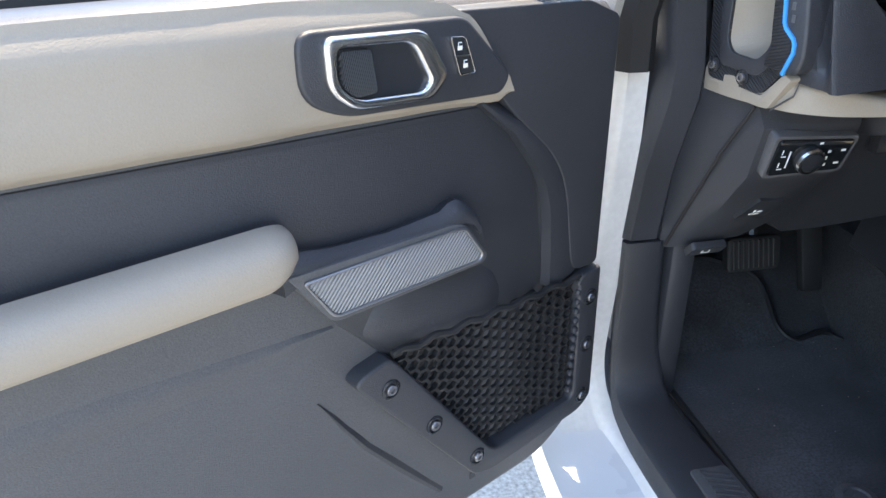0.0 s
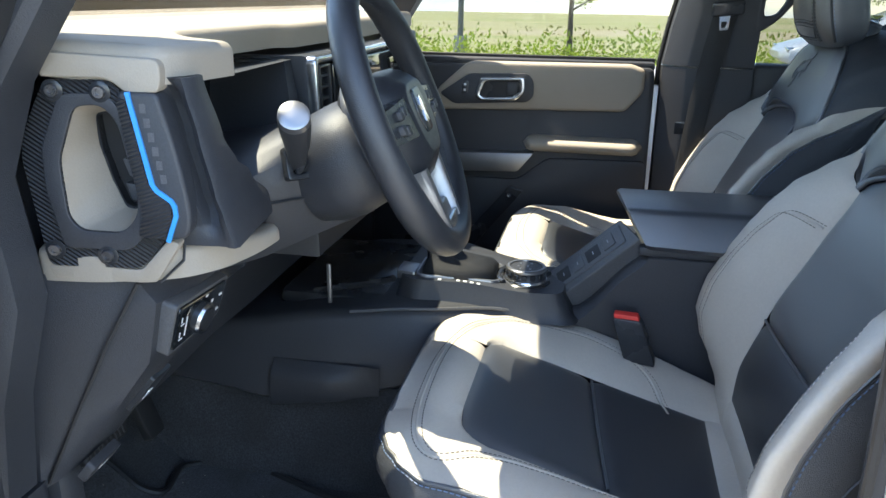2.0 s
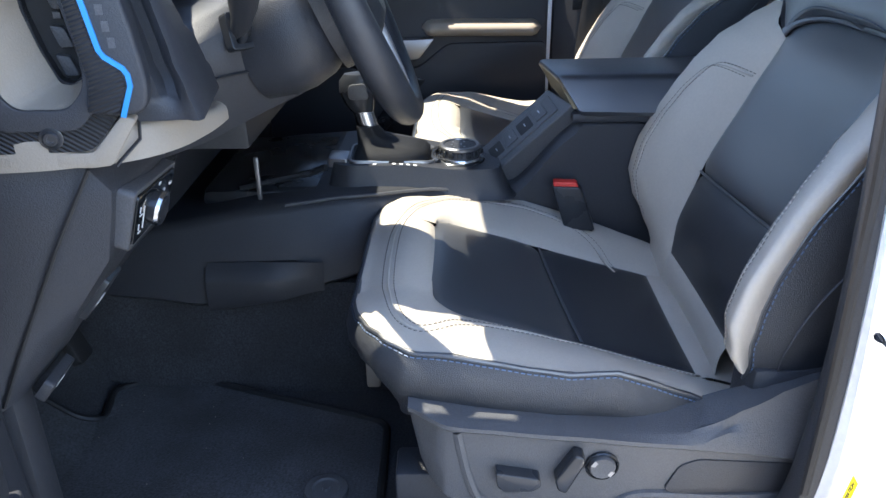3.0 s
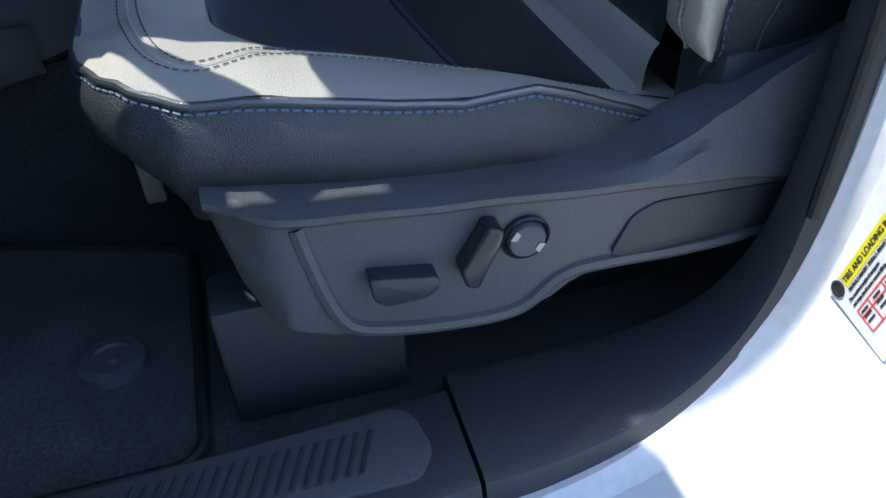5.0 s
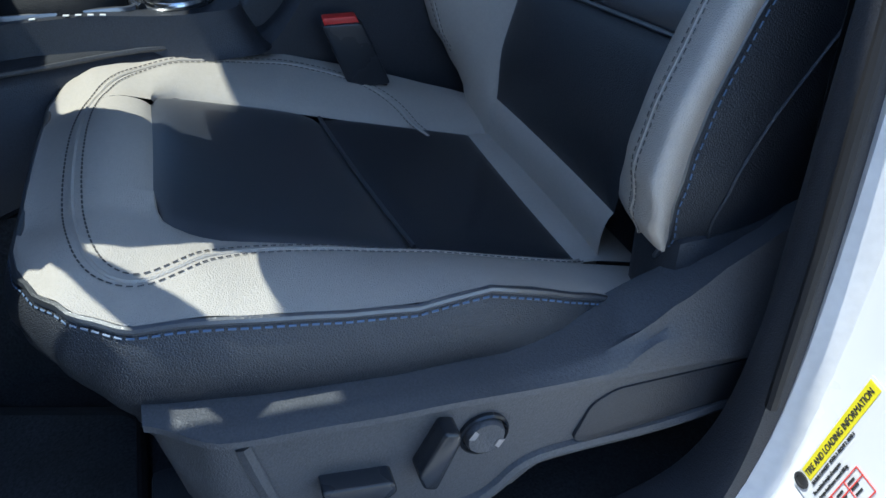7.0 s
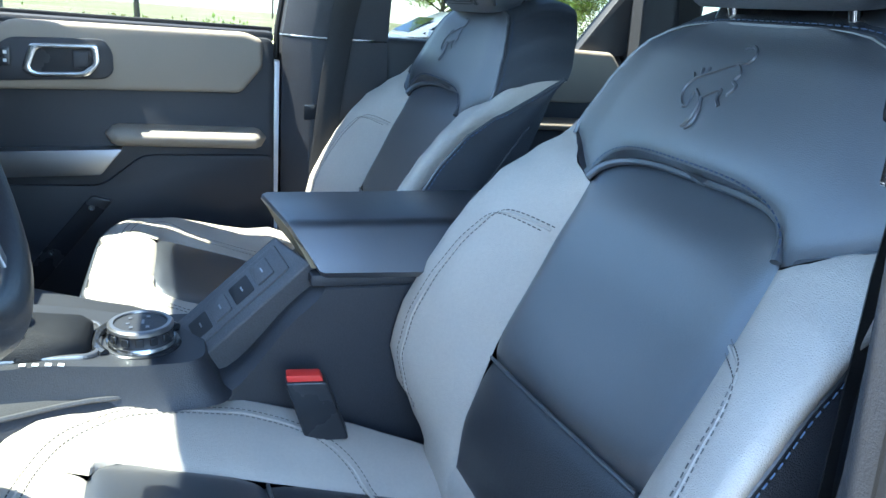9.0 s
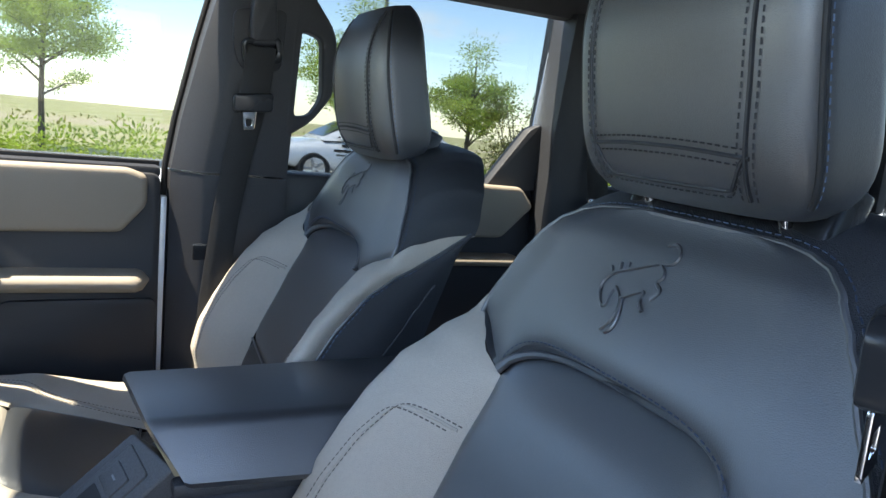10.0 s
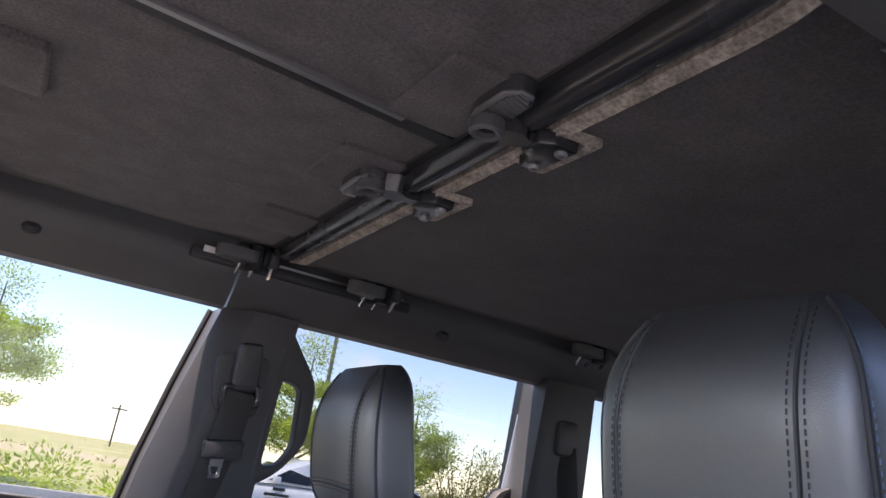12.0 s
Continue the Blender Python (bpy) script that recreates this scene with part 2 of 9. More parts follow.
def ground_material():
    m = material("dry grass and sandy soil", (0.40, 0.36, 0.15), 0.95, bump=1.0, bump_size=0.05, blotch=0.2, blotch_size=3.0, grain=0.3, grain_size=0.12)
    n, l = m.node_tree.nodes, m.node_tree.links
    b = n["Principled BSDF"]
    co = n.new("ShaderNodeTexCoord")
    mp = n.new("ShaderNodeMapping")
    mp.inputs["Scale"].default_value = (0.11, 0.030, 1)
    no = n.new("ShaderNodeTexNoise")
    no.inputs["Scale"].default_value = 1.0
    no.inputs["Detail"].default_value = 6
    rp = n.new("ShaderNodeValToRGB")
    rp.color_ramp.elements[0].position, rp.color_ramp.elements[0].color = 0.40, (0.34, 0.38, 0.10, 1)
    rp.color_ramp.elements[1].position, rp.color_ramp.elements[1].color = 0.62, (0.62, 0.50, 0.32, 1)
    mid = rp.color_ramp.elements.new(0.5)
    mid.color = (0.54, 0.49, 0.22, 1)
    l.new(co.outputs["Object"], mp.inputs[0])
    l.new(mp.outputs[0], no.inputs["Vector"])
    l.new(no.outputs["Fac"], rp.inputs[0])
    old = b.inputs["Base Color"].links[0].from_socket
    mx = n.new("ShaderNodeMixRGB")
    mx.blend_type = "MIX"
    mx.inputs["Fac"].default_value = 0.72
    l.new(old, mx.inputs["Color1"])
    l.new(rp.outputs[0], mx.inputs["Color2"])
    l.new(mx.outputs[0], b.inputs["Base Color"])
    return m


FIELD = ground_material()


# ---- mesh helpers ----
def thing(name, at, label, category, group="", kind=""):
    ob = new(name)
    ob.empty_display_size = 0.05
    ob.location = at
    return tagged(ob, label, category, group, kind)


def finish(bm, name, mat, sharp=38):
    me = bpy.data.meshes.new(name)
    bm.normal_update()
    bm.to_mesh(me)
    bm.free()
    me.materials.append(mat)
    for p in me.polygons:
        p.use_smooth = True
    me.set_sharp_from_angle(angle=radians(sharp))
    return me


def part(name, bm, mat, parent=None, label="", sharp=38):
    """One bmesh in world coordinates as one mesh object under a thing or a part."""
    ob = new(name, finish(bm, name, mat, sharp))
    if parent:
        ob.parent = parent
        if parent.parent is None and parent.data is None:
            ob.matrix_parent_inverse = Matrix.Translation(-parent.location)
    return tagged(ob, label, kind="stuff" if "stitching" in name else "")


def solo(name, bm, mat, label, category, group="", kind="", sharp=38):
    return tagged(new(name, finish(bm, name, mat, sharp)), label, category, group, kind)


def add(bm, other):
    me = bpy.data.meshes.new("tmp")
    other.to_mesh(me)
    other.free()
    bm.from_mesh(me)
    bpy.data.meshes.remove(me)
    return bm


def fr(o, eu, ev, ew=None):
    """Turns local (u, v, w) into the world."""
    o, eu, ev = Vector(o), Vector(eu), Vector(ev)
    ew = Vector(ew) if ew is not None else eu.cross(ev)
    return lambda u, v, w=0.0: o + eu * u + ev * v + ew * w


def rounded(poly, r, n=5):
    """Rounds a polygon's corners; r is one radius or one for each corner."""
    out, k = [], len(poly)
    for i in range(k):
        p, a, b = Vector(poly[i]), Vector(poly[i - 1]), Vector(poly[(i + 1) % k])
        ri = r[i] if isinstance(r, (list, tuple)) else r
        da, db = a - p, b - p
        ri = min(ri, da.length * 0.48, db.length * 0.48)
        if ri < 1e-5:
            out.append(tuple(p))
            continue
        s, e = p + da.normalized() * ri, p + db.normalized() * ri
        for j in range(n + 1):
            t = j / n
            out.append(tuple((1 - t) ** 2 * s + 2 * t * (1 - t) * p + t * t * e))
    return out


def slab(poly, w0, w1, f, bevel=0.003, segs=2, both=False):
    """A flat polygon extruded from w0 to w1 in the frame f, its front rim rounded."""
    bm = bmesh.new()
    back = [bm.verts.new(f(u, v, w0)) for u, v in poly]
    front = [bm.verts.new(f(u, v, w1)) for u, v in poly]
    k = len(poly)
    ff = bm.faces.new(front)
    fb = bm.faces.new(list(reversed(back)))
    for i in range(k):
        bm.faces.new((back[i], back[(i + 1) % k], front[(i + 1) % k], front[i]))
    bmesh.ops.recalc_face_normals(bm, faces=bm.faces)
    if bevel > 0:
        ed = list(ff.edges) + (list(fb.edges) if both else [])
        bmesh.ops.bevel(bm, geom=ed, offset=bevel, offset_type="OFFSET", segments=segs, profile=0.5, affect="EDGES", clamp_overlap=True)
    return bm


def ringslab(outer, inner, w0, w1, f, bevel=0.002, segs=2):
    """A flat ring between two outlines with the same number of corners."""
    bm = bmesh.new()
    k = len(outer)
    rows = [[bm.verts.new(f(*p, w)) for p in poly] for poly, w in ((outer, w0), (outer, w1), (inner, w1), (inner, w0))]
    for a, b in ((0, 1), (1, 2), (2, 3), (3, 0)):
        for i in range(k):
            fc = bm.faces.new((rows[a][i], rows[a][(i + 1) % k], rows[b][(i + 1) % k], rows[b][i]))
    bmesh.ops.recalc_face_normals(bm, faces=bm.faces)
    if bevel:
        ed = [e for e in bm.edges if (e.verts[0] in rows[1] and e.verts[1] in rows[1]) or (e.verts[0] in rows[2] and e.verts[1] in rows[2])]
        bmesh.ops.bevel(bm, geom=ed, offset=bevel, offset_type="OFFSET", segments=segs, profile=0.5, affect="EDGES", clamp_overlap=True)
    return bm


def rbox(lo, hi, bevel=0.004, segs=2, m=None):
    bm = bmesh.new()
    lo, hi = Vector(lo), Vector(hi)
    c, s = (lo + hi) / 2, hi - lo
    bmesh.ops.create_cube(bm, size=1, matrix=Matrix.Translation(c) @ Matrix.Diagonal((*s, 1)))
    if bevel:
        bmesh.ops.bevel(bm, geom=bm.edges[:], offset=min(bevel, 0.49 * min(s)), offset_type="OFFSET", segments=segs, profile=0.5, affect="EDGES", clamp_overlap=True)
    if m is not None:
        bmesh.ops.transform(bm, matrix=m, verts=bm.verts)
    return bm


def tube(pts, r, n=8, closed=False, caps=True):
    """A round bar along points; r is one radius or one for each point."""
    bm = bmesh.new()
    pts = [Vector(p) for p in pts]
    k = len(pts)
    rows, side = [], None
    for i, p in enumerate(pts):
        a = pts[(i - 1) % k] if closed or i else p
        b = pts[(i + 1) % k] if closed or i < k - 1 else p
        d = (b - a).normalized() if (b - a).length > 1e-9 else Vector((0, 0, 1))
        if side is None:
            side = d.cross(Vector((0, 0, 1)) if abs(d.z) < 0.9 else Vector((1, 0, 0))).normalized()
        side = (side - d * side.dot(d)).normalized()
        up = d.cross(side)
        ri = r[i] if isinstance(r, (list, tuple)) else r
        rows.append([bm.verts.new(p + (side * math.cos(2 * math.pi * j / n) + up * math.sin(2 * math.pi * j / n)) * ri) for j in range(n)])
    for i in range(k if closed else k - 1):
        a, b = rows[i], rows[(i + 1) % k]
        for j in range(n):
            bm.faces.new((a[j], a[(j + 1) % n], b[(j + 1) % n], b[j]))
    if caps and not closed:
        bm.faces.new(list(reversed(rows[0])))
        bm.faces.new(rows[-1])
    bmesh.ops.recalc_face_normals(bm, faces=bm.faces)
    return bm


def bar(pts, w, h, normal, closed=False, bevel=0.0):
    """A flat strap or strip w wide and h thick along points; normal faces its broad side (one, or one for each point)."""
    bm = bmesh.new()
    pts = [Vector(p) for p in pts]
    k = len(pts)
    rows = []
    for i, p in enumerate(pts):
        a = pts[(i - 1) % k] if closed or i else p
        b = pts[(i + 1) % k] if closed or i < k - 1 else p
        d = (b - a).normalized()
        nn = Vector(normal[i] if isinstance(normal[0], (tuple, list, Vector)) else normal)
        s = d.cross(nn).normalized()
        nn = s.cross(d).normalized()
        wi = w[i] if isinstance(w, (list, tuple)) else w
        rows.append([bm.verts.new(p + s * (wi / 2) * x + nn * (h / 2) * y) for x, y in ((-1, -0.6), (-0.9, 1), (0.9, 1), (1, -0.6), (0.9, -1), (-0.9, -1))])
    for i in range(k if closed else k - 1):
        a, b = rows[i], rows[(i + 1) % k]
        for j in range(6):
            bm.faces.new((a[j], a[(j + 1) % 6], b[(j + 1) % 6], b[j]))
    if not closed:
        bm.faces.new(rows[0])
        bm.faces.new(list(reversed(rows[-1])))
    bmesh.ops.recalc_face_normals(bm, faces=bm.faces)
    return bm


def loft(rows, closed=True, caps=True):
    """Skins rings (or open rows) of the same number of points."""
    bm = bmesh.new()
    vs = [[bm.verts.new(Vector(p)) for p in row] for row in rows]
    k = len(vs[0])
    for a, b in zip(vs, vs[1:]):
        for j in range(k if closed else k - 1):
            bm.faces.new((a[j], a[(j + 1) % k], b[(j + 1) % k], b[j]))
    if caps and closed:
        bm.faces.new(list(reversed(vs[0])))
        bm.faces.new(vs[-1])
    bmesh.ops.recalc_face_normals(bm, faces=bm.faces)
    return bm


def sheet(f, us, vs, flip=False):
    """An open surface f(u, v) over two lists of parameters."""
    bm = bmesh.new()
    g = [[bm.verts.new(f(u, v)) for u in us] for v in vs]
    for a, b in zip(g, g[1:]):
        for j in range(len(us) - 1):
            q = (a[j], a[j + 1], b[j + 1], b[j])
            bm.faces.new(tuple(reversed(q)) if flip else q)
    return bm


def shell(f, us, vs, thick, flip=False):
    """A surface with thickness."""
    bm = sheet(f, us, vs, flip)
    bm.normal_update()
    bmesh.ops.solidify(bm, geom=bm.faces[:], thickness=thick)
    return bm


def lathe(profile, f, n=32, caps=True):
    """Turns (radius, height) round the frame's w axis."""
    rows = [[f(r * math.cos(2 * math.pi * j / n), r * math.sin(2 * math.pi * j / n), h) for j in range(n)] for r, h in profile]
    return loft(rows, True, caps)


def space(a, b, n):
    return [a + (b - a) * i / (n - 1) for i in range(n)]


def tight(a, b, n, e=0.45):
    """Parameters that crowd towards both ends."""
    out = []
    for i in range(n):
        t = i / (n - 1)
        s = t + e * math.sin(2 * math.pi * t) / (2 * math.pi) * -1
        out.append(a + (b - a) * s)
    return out


def smooth(a, b, x):
    t = max(0.0, min(1.0, (x - a) / (b - a)))
    return t * t * (3 - 2 * t)


def interp(table, x):
    if x <= table[0][0]:
        return table[0][1]
    for (x0, y0), (x1, y1) in zip(table, table[1:]):
        if x <= x1:
            t = (x - x0) / (x1 - x0)
            t = t * t * (3 - 2 * t) * 0.5 + t * 0.5
            return y0 + (y1 - y0) * t
    return table[-1][1]


def resample(pts, step):
    pts = [Vector(p) for p in pts]
    out, acc = [pts[0]], 0.0
    for a, b in zip(pts, pts[1:]):
        d = (b - a).length
        while acc + d >= step:
            t = (step - acc) / d
            a = a + (b - a) * t
            out.append(a)
            d = (b - a).length
            acc = 0.0
        acc += d
    return out


def stitch(pts, length=0.0042, gap=0.0026, r=0.0007, normal=(0, 0, 1)):
    """A row of short raised thread stitches along points."""
    bm = bmesh.new()
    ps = resample(pts, length + gap)
    for a, b in zip(ps, ps[1:]):
        d = (b - a).normalized()
        s = d.cross(Vector(normal)).normalized() * r
        u = Vector(normal).normalized() * r
        e = a + d * length
        v = [bm.verts.new(p) for p in (a - s, a + u, a + s, e - s, e + u, e + s)]
        for q in ((0, 1, 4, 3), (1, 2, 5, 4)):
            bm.faces.new([v[i] for i in q])
        bm.faces.new((v[0], v[2], v[1]))
        bm.faces.new((v[3], v[4], v[5]))
    bmesh.ops.recalc_face_normals(bm, faces=bm.faces)
    return bm


def bolt_head(at, axis, r=0.0085, mat_h=0.004):
    """A round socket-head screw: dished washer head with a six-sided recess."""
    ax = Vector(axis).normalized()
    eu = ax.cross(Vector((0, 0, 1))).normalized() if abs(ax.z) < 0.9 else Vector((1, 0, 0))
    f = fr(at, eu, ax.cross(eu), ax)
    return lathe([(r, 0), (r, mat_h * 0.6), (r * 0.85, mat_h), (r * 0.5, mat_h), (r * 0.45, mat_h * 0.4), (r * 0.05, mat_h * 0.4)], f, 12)


def bars_of_print(f, rows, w=0.0006, thick=0.0003):
    """Unreadable print: short plain bars. rows: (u, v, length, height)."""
    bm = bmesh.new()
    for u, v, ln, h in rows:
        add(bm, slab([(u, v), (u + ln, v), (u + ln, v + h), (u, v + h)], 0, w, f, 0))
    return bm


def letters(text, f, size, mat, parent, name="lettering", depth=0.0004, label=""):
    """Text laid in the frame f from its lower left corner, as a mesh."""
    cu = bpy.data.curves.new(name, "FONT")
    cu.body = text
    cu.size = size
    cu.extrude = depth
    tmp = new(name, cu)
    me = bpy.data.meshes.new_from_object(tmp)
    bpy.data.objects.remove(tmp)
    bm = bmesh.new()
    bm.from_mesh(me)
    bpy.data.meshes.remove(me)
    for v in bm.verts:
        v.co = f(v.co.x, v.co.y, v.co.z)
    return part(name, bm, mat, parent, label)


# ---- body shell: floor, sill, pillars, roof ----
XC = -0.02


def S(name, bm, mat, label, category, sharp=38):
    return solo(name, bm, mat, label, category, "", "structure", sharp)


def floor_z(y):
    return 0.662 + 0.62 * max(0.0, y - 1.16)


S("floor", shell(lambda x, y: Vector((x, y, floor_z(y) + 0.004 * noise.noise(Vector((x * 9, y * 9, 0))))), space(-0.70, 0.66, 30), space(-1.55, 1.16, 40) + space(1.2, 1.5, 8), 0.03), CARPET, "black carpeted car floor", "floor")
S("wall_firewall", rbox((-0.80, 1.42, 0.60), (0.76, 1.47, 1.32), 0.01), PLASTIC, "black firewall behind the dashboard", "wall")
S("floor_pan", rbox((-0.82, -1.6, 0.56), (0.78, 1.5, 0.618), 0.01), PLASTIC, "black floor pan", "floor")
# driver's sill with its kick plate
sill = thing("door_sill", (-0.74, 0.6, 0.64), "black sill trim with a ribbed kick plate", "door sill", kind="structure")


def sweep_trim(table, down):
    """A trim strip that runs along the sill and bends up a pillar: rows of (y, z, inner x, outer x); down: the way it faces, row by row."""
    rows = []
    for y, z, xi, xo in table:
        n_, P_ = down(y, z), Vector((0, y, z))
        rows.append([P_ + Vector((xi + dx, 0, 0)) - n_ * d for dx, d in ((0.004, 0.05), (0.002, 0.014), (-0.004, 0.003), (-0.012, 0.0))] + [P_ + Vector((xo + dx, 0, 0)) - n_ * d for dx, d in ((0.012, 0.0), (0.004, 0.003), (0.0, 0.012), (0.0, 0.04))])
    return loft(rows)


def rounded_line(pts, n=2):
    """Corners of a row of tuples cut until it bends softly."""
    for _ in range(n):
        out = [pts[0]]
        for p, q in zip(pts, pts[1:]):
            out += [tuple(0.75 * a + 0.25 * b for a, b in zip(p, q)), tuple(0.25 * a + 0.75 * b for a, b in zip(p, q))]
        pts = out + [pts[-1]]
    return pts


FRONT_SWEEP = [(0.476, 0.699, -0.690, -0.797), (0.62, 0.699, -0.698, -0.808), (0.78, 0.699, -0.704, -0.819), (0.88, 0.699, -0.712, -0.823), (0.95, 0.699, -0.722, -0.822), (1.00, 0.702, -0.724, -0.819), (1.030, 0.716, -0.722, -0.817), (1.045, 0.745, -0.726, -0.815), (1.050, 0.80, -0.738, -0.815), (1.050, 0.88, -0.745, -0.815), (1.050, 0.978, -0.748, -0.818)]
part("sill_cover", sweep_trim(rounded_line(FRONT_SWEEP), lambda y, z: Vector((0, 0, 1)).lerp(Vector((-0.25, -0.97, 0)), smooth(0.70, 0.76, z)).normalized()), PLASTIC, sill, "black sill and pillar foot cover")
fsill = lambda x, y, w=0.0: Vector((x, y, 0.699 + w))
kp = rounded([(-0.704, 0.525), (-0.716, 0.845), (-0.776, 0.845), (-0.778, 0.520), (-0.755, 0.503), (-0.716, 0.510)], 0.01)
part("kick_plate", slab(kp, -0.002, 0.004, fsill, 0.002), PLASTIC_GREY, sill, "dark grey kick plate")
for k in range(26):
    y = 0.545 + 0.011 * k
    part("kick_rib", slab([(-0.722, y), (-0.722, y + 0.0045), (-0.762, y + 0.020), (-0.762, y + 0.0155)], 0.003, 0.0062, fsill, 0.0008, 1), PLASTIC, sill)
# front pillar: lower trim, white post and rubber above
pil = thing("trim", (-0.78, 1.05, 0.70), "black front pillar trim beside the dashboard", "pillar trim", kind="structure")


upper = [(-0.783, 1.058, 0.982), (-0.779, 1.045, 1.10), (-0.775, 1.010, 1.215), (-0.766, 1.022, 1.26), (-0.776, 1.024, 1.34), (-0.776, 0.984, 1.435), (-0.778, 0.925, 1.51), (-0.757, 0.868, 1.62), (-0.700, 0.820, 1.80)]
part("upper_cover", loft([[Vector(p) + Vector(d) for d in ((-0.032, 0.006, 0), (-0.024, -0.006, 0), (0.018, -0.006, 0), (0.032, 0.006, 0), (0.032, 0.07, 0), (-0.032, 0.07, 0))] for p in upper]), PLASTIC, pil, "black pillar cover")
# inner face of the pillar, reaching to the windscreen, with a small defroster grille


def pillar_face(z):
    cx_, cy_ = interp([(1.40, -0.776), (1.51, -0.778), (1.62, -0.757), (1.80, -0.70)], z), interp([(1.40, 1.000), (1.435, 0.984), (1.51, 0.925), (1.62, 0.868), (1.80, 0.820)], z)
    t = (z - 1.375) / 0.425
    return Vector((cx_ + 0.022, cy_ + 0.004, z)), Vector((-0.76 + 0.12 * t + 0.050, 1.30 - 0.454 * t - 0.022, z))


rows = []
for z in space(1.415, 1.795, 12):
    A_, B_ = pillar_face(z)
    rows.append([A_, A_.lerp(B_, 0.12) + Vector((0.014, -0.004, 0)), A_.lerp(B_, 0.85) + Vector((0.010, -0.004, 0)), B_, B_ + Vector((-0.07, 0.015, 0)), A_ + Vector((-0.04, 0.06, 0))])
part("pillar_inner_face", loft(rows), PLASTIC, pil, "black inner pillar cover", sharp=50)
for k in range(7):
    A_, B_ = pillar_face(1.475 + 0.015 * k)
    part("grille_slat", bar([A_.lerp(B_, 0.30) + Vector((0.014, -0.005, 0)), A_.lerp(B_, 0.72) + Vector((0.013, -0.005, -0.004))], 0.006, 0.005, (0.9, -0.4, 0.1)), RUBBER, pil, "black grille slat")
part("inner_filler", rbox((-0.800, 1.045, 1.23), (-0.62, 1.30, 1.432), 0.012), PLASTIC, pil, "black cover between pillar and dashboard")
seal = [(-0.842, 1.032, 1.252), (-0.842, 1.035, 1.32), (-0.835, 1.005, 1.42), (-0.805, 0.920, 1.57), (-0.745, 0.845, 1.77)]
part("rubber_seal", loft([[Vector(p) + Vector(d) for d in ((-0.028, 0.0, 0), (-0.015, -0.016, 0), (0.012, -0.016, 0), (0.027, 0.0, 0), (0.02, 0.04, 0), (-0.02, 0.04, 0))] for p in seal]), RUBBER, pil, "black rubber door seal")

shell_ = thing("car_body", (-0.86, 0.5, 0.5), "white car body around the door openings", "car body", kind="structure")
post = [(-0.843, 1.040, 1.260), (-0.838, 1.050, 1.10), (-0.836, 1.066, 0.95), (-0.842, 1.080, 0.80), (-0.845, 1.078, 0.74), (-0.845, 1.050, 0.690), (-0.838, 0.98, 0.668), (-0.830, 0.86, 0.665), (-0.822, 0.6, 0.668), (-0.815, 0.44, 0.674), (-0.802, 0.34, 0.684), (-0.776, 0.265, 0.712), (-0.765, 0.212, 0.775), (-0.760, 0.188, 0.86), (-0.760, 0.186, 1.00), (-0.757, 0.192, 1.20), (-0.742, 0.205, 1.42), (-0.698, 0.225, 1.76)]


def inward(p):
    c = Vector((p[0], 0.62, 1.05))
    d = (c - Vector(p))
    d.x = 0
    return d.normalized()


wid = [0.050, 0.060, 0.062, 0.075, 0.09, 0.11, 0.13, 0.14, 0.15, 0.155, 0.16, 0.165, 0.165, 0.160, 0.155, 0.150, 0.140, 0.10]


soft_post = rounded_line([p + (w_,) for p, w_ in zip(post, wid)])
post, wid = [p[:3] for p in soft_post], [p[3] for p in soft_post]
faces_ = [inward(p) for p in post]
rows = []
for p, n_, w_ in zip(post, faces_, wid):
    e = smooth(0.09, 0.155, w_)
    x0, x1, P_ = p[0] + 0.03, p[0] + 0.03 - w_, Vector((0, p[1], p[2]))
    rows.append([P_ + Vector((x, 0, 0)) - n_ * h for x, h in ((x0, 0.09), (x0, 0.006), (p[0] + 0.010, 0.004), (p[0] - 0.002 * e, 0.004 + 0.012 * e), (p[0] - 0.010 * e, 0.004 + 0.019 * e), (p[0] - 0.016 * e - 0.002, 0.004 + 0.020 * e), (x1 + 0.022, 0.004 + 0.020 * e), (x1 + 0.010, 0.008 + 0.020 * e), (x1 + 0.002, 0.018 + 0.020 * e), (x1, 0.09))])
part("door_aperture", loft(rows), DUSTY_PAINT, shell_, "white painted door aperture")
part("outer_side", bar([Vector(p) - n_ * 0.045 + Vector((-(w_ - 0.06) / 2 - 0.01, 0, 0)) for p, n_, w_ in zip(post[11:], faces_[11:], wid[11:])], [w_ + 0.03 for w_ in wid[11:]], 0.05, faces_[11:]), WHITE_PAINT, shell_, "white painted body side")
# black seal round the rear and bottom of the opening
inn = [(-0.745, 0.206, 0.86), (-0.743, 0.204, 1.00), (-0.738, 0.206, 1.20), (-0.729, 0.214, 1.42), (-0.688, 0.236, 1.74)]
part("aperture_seal", tube([(x - 0.004, y - 0.006, z) for x, y, z in inn], 0.005, 8), RUBBER, shell_, "black rubber aperture seal")
# rear pillar lower trim on the driver's side
bp = thing("trim", (-0.72, 0.2, 0.7), "black centre pillar trim on the driver's side", "pillar trim", kind="structure")
SWEEP = [(0.472, 0.699, -0.672, -0.797), (0.43, 0.699, -0.673, -0.797), (0.39, 0.6995, -0.674, -0.793), (0.34, 0.703, -0.677, -0.785), (0.29, 0.714, -0.683, -0.773), (0.25, 0.737, -0.692, -0.763), (0.222, 0.776, -0.701, -0.756), (0.206, 0.83, -0.708, -0.751), (0.200, 0.92, -0.713, -0.748), (0.198, 1.05, -0.716, -0.746), (0.201, 1.20, -0.713, -0.742), (0.209, 1.40, -0.704, -0.733), (0.230, 1.70, -0.662, -0.696), (0.240, 1.78, -0.645, -0.682)]
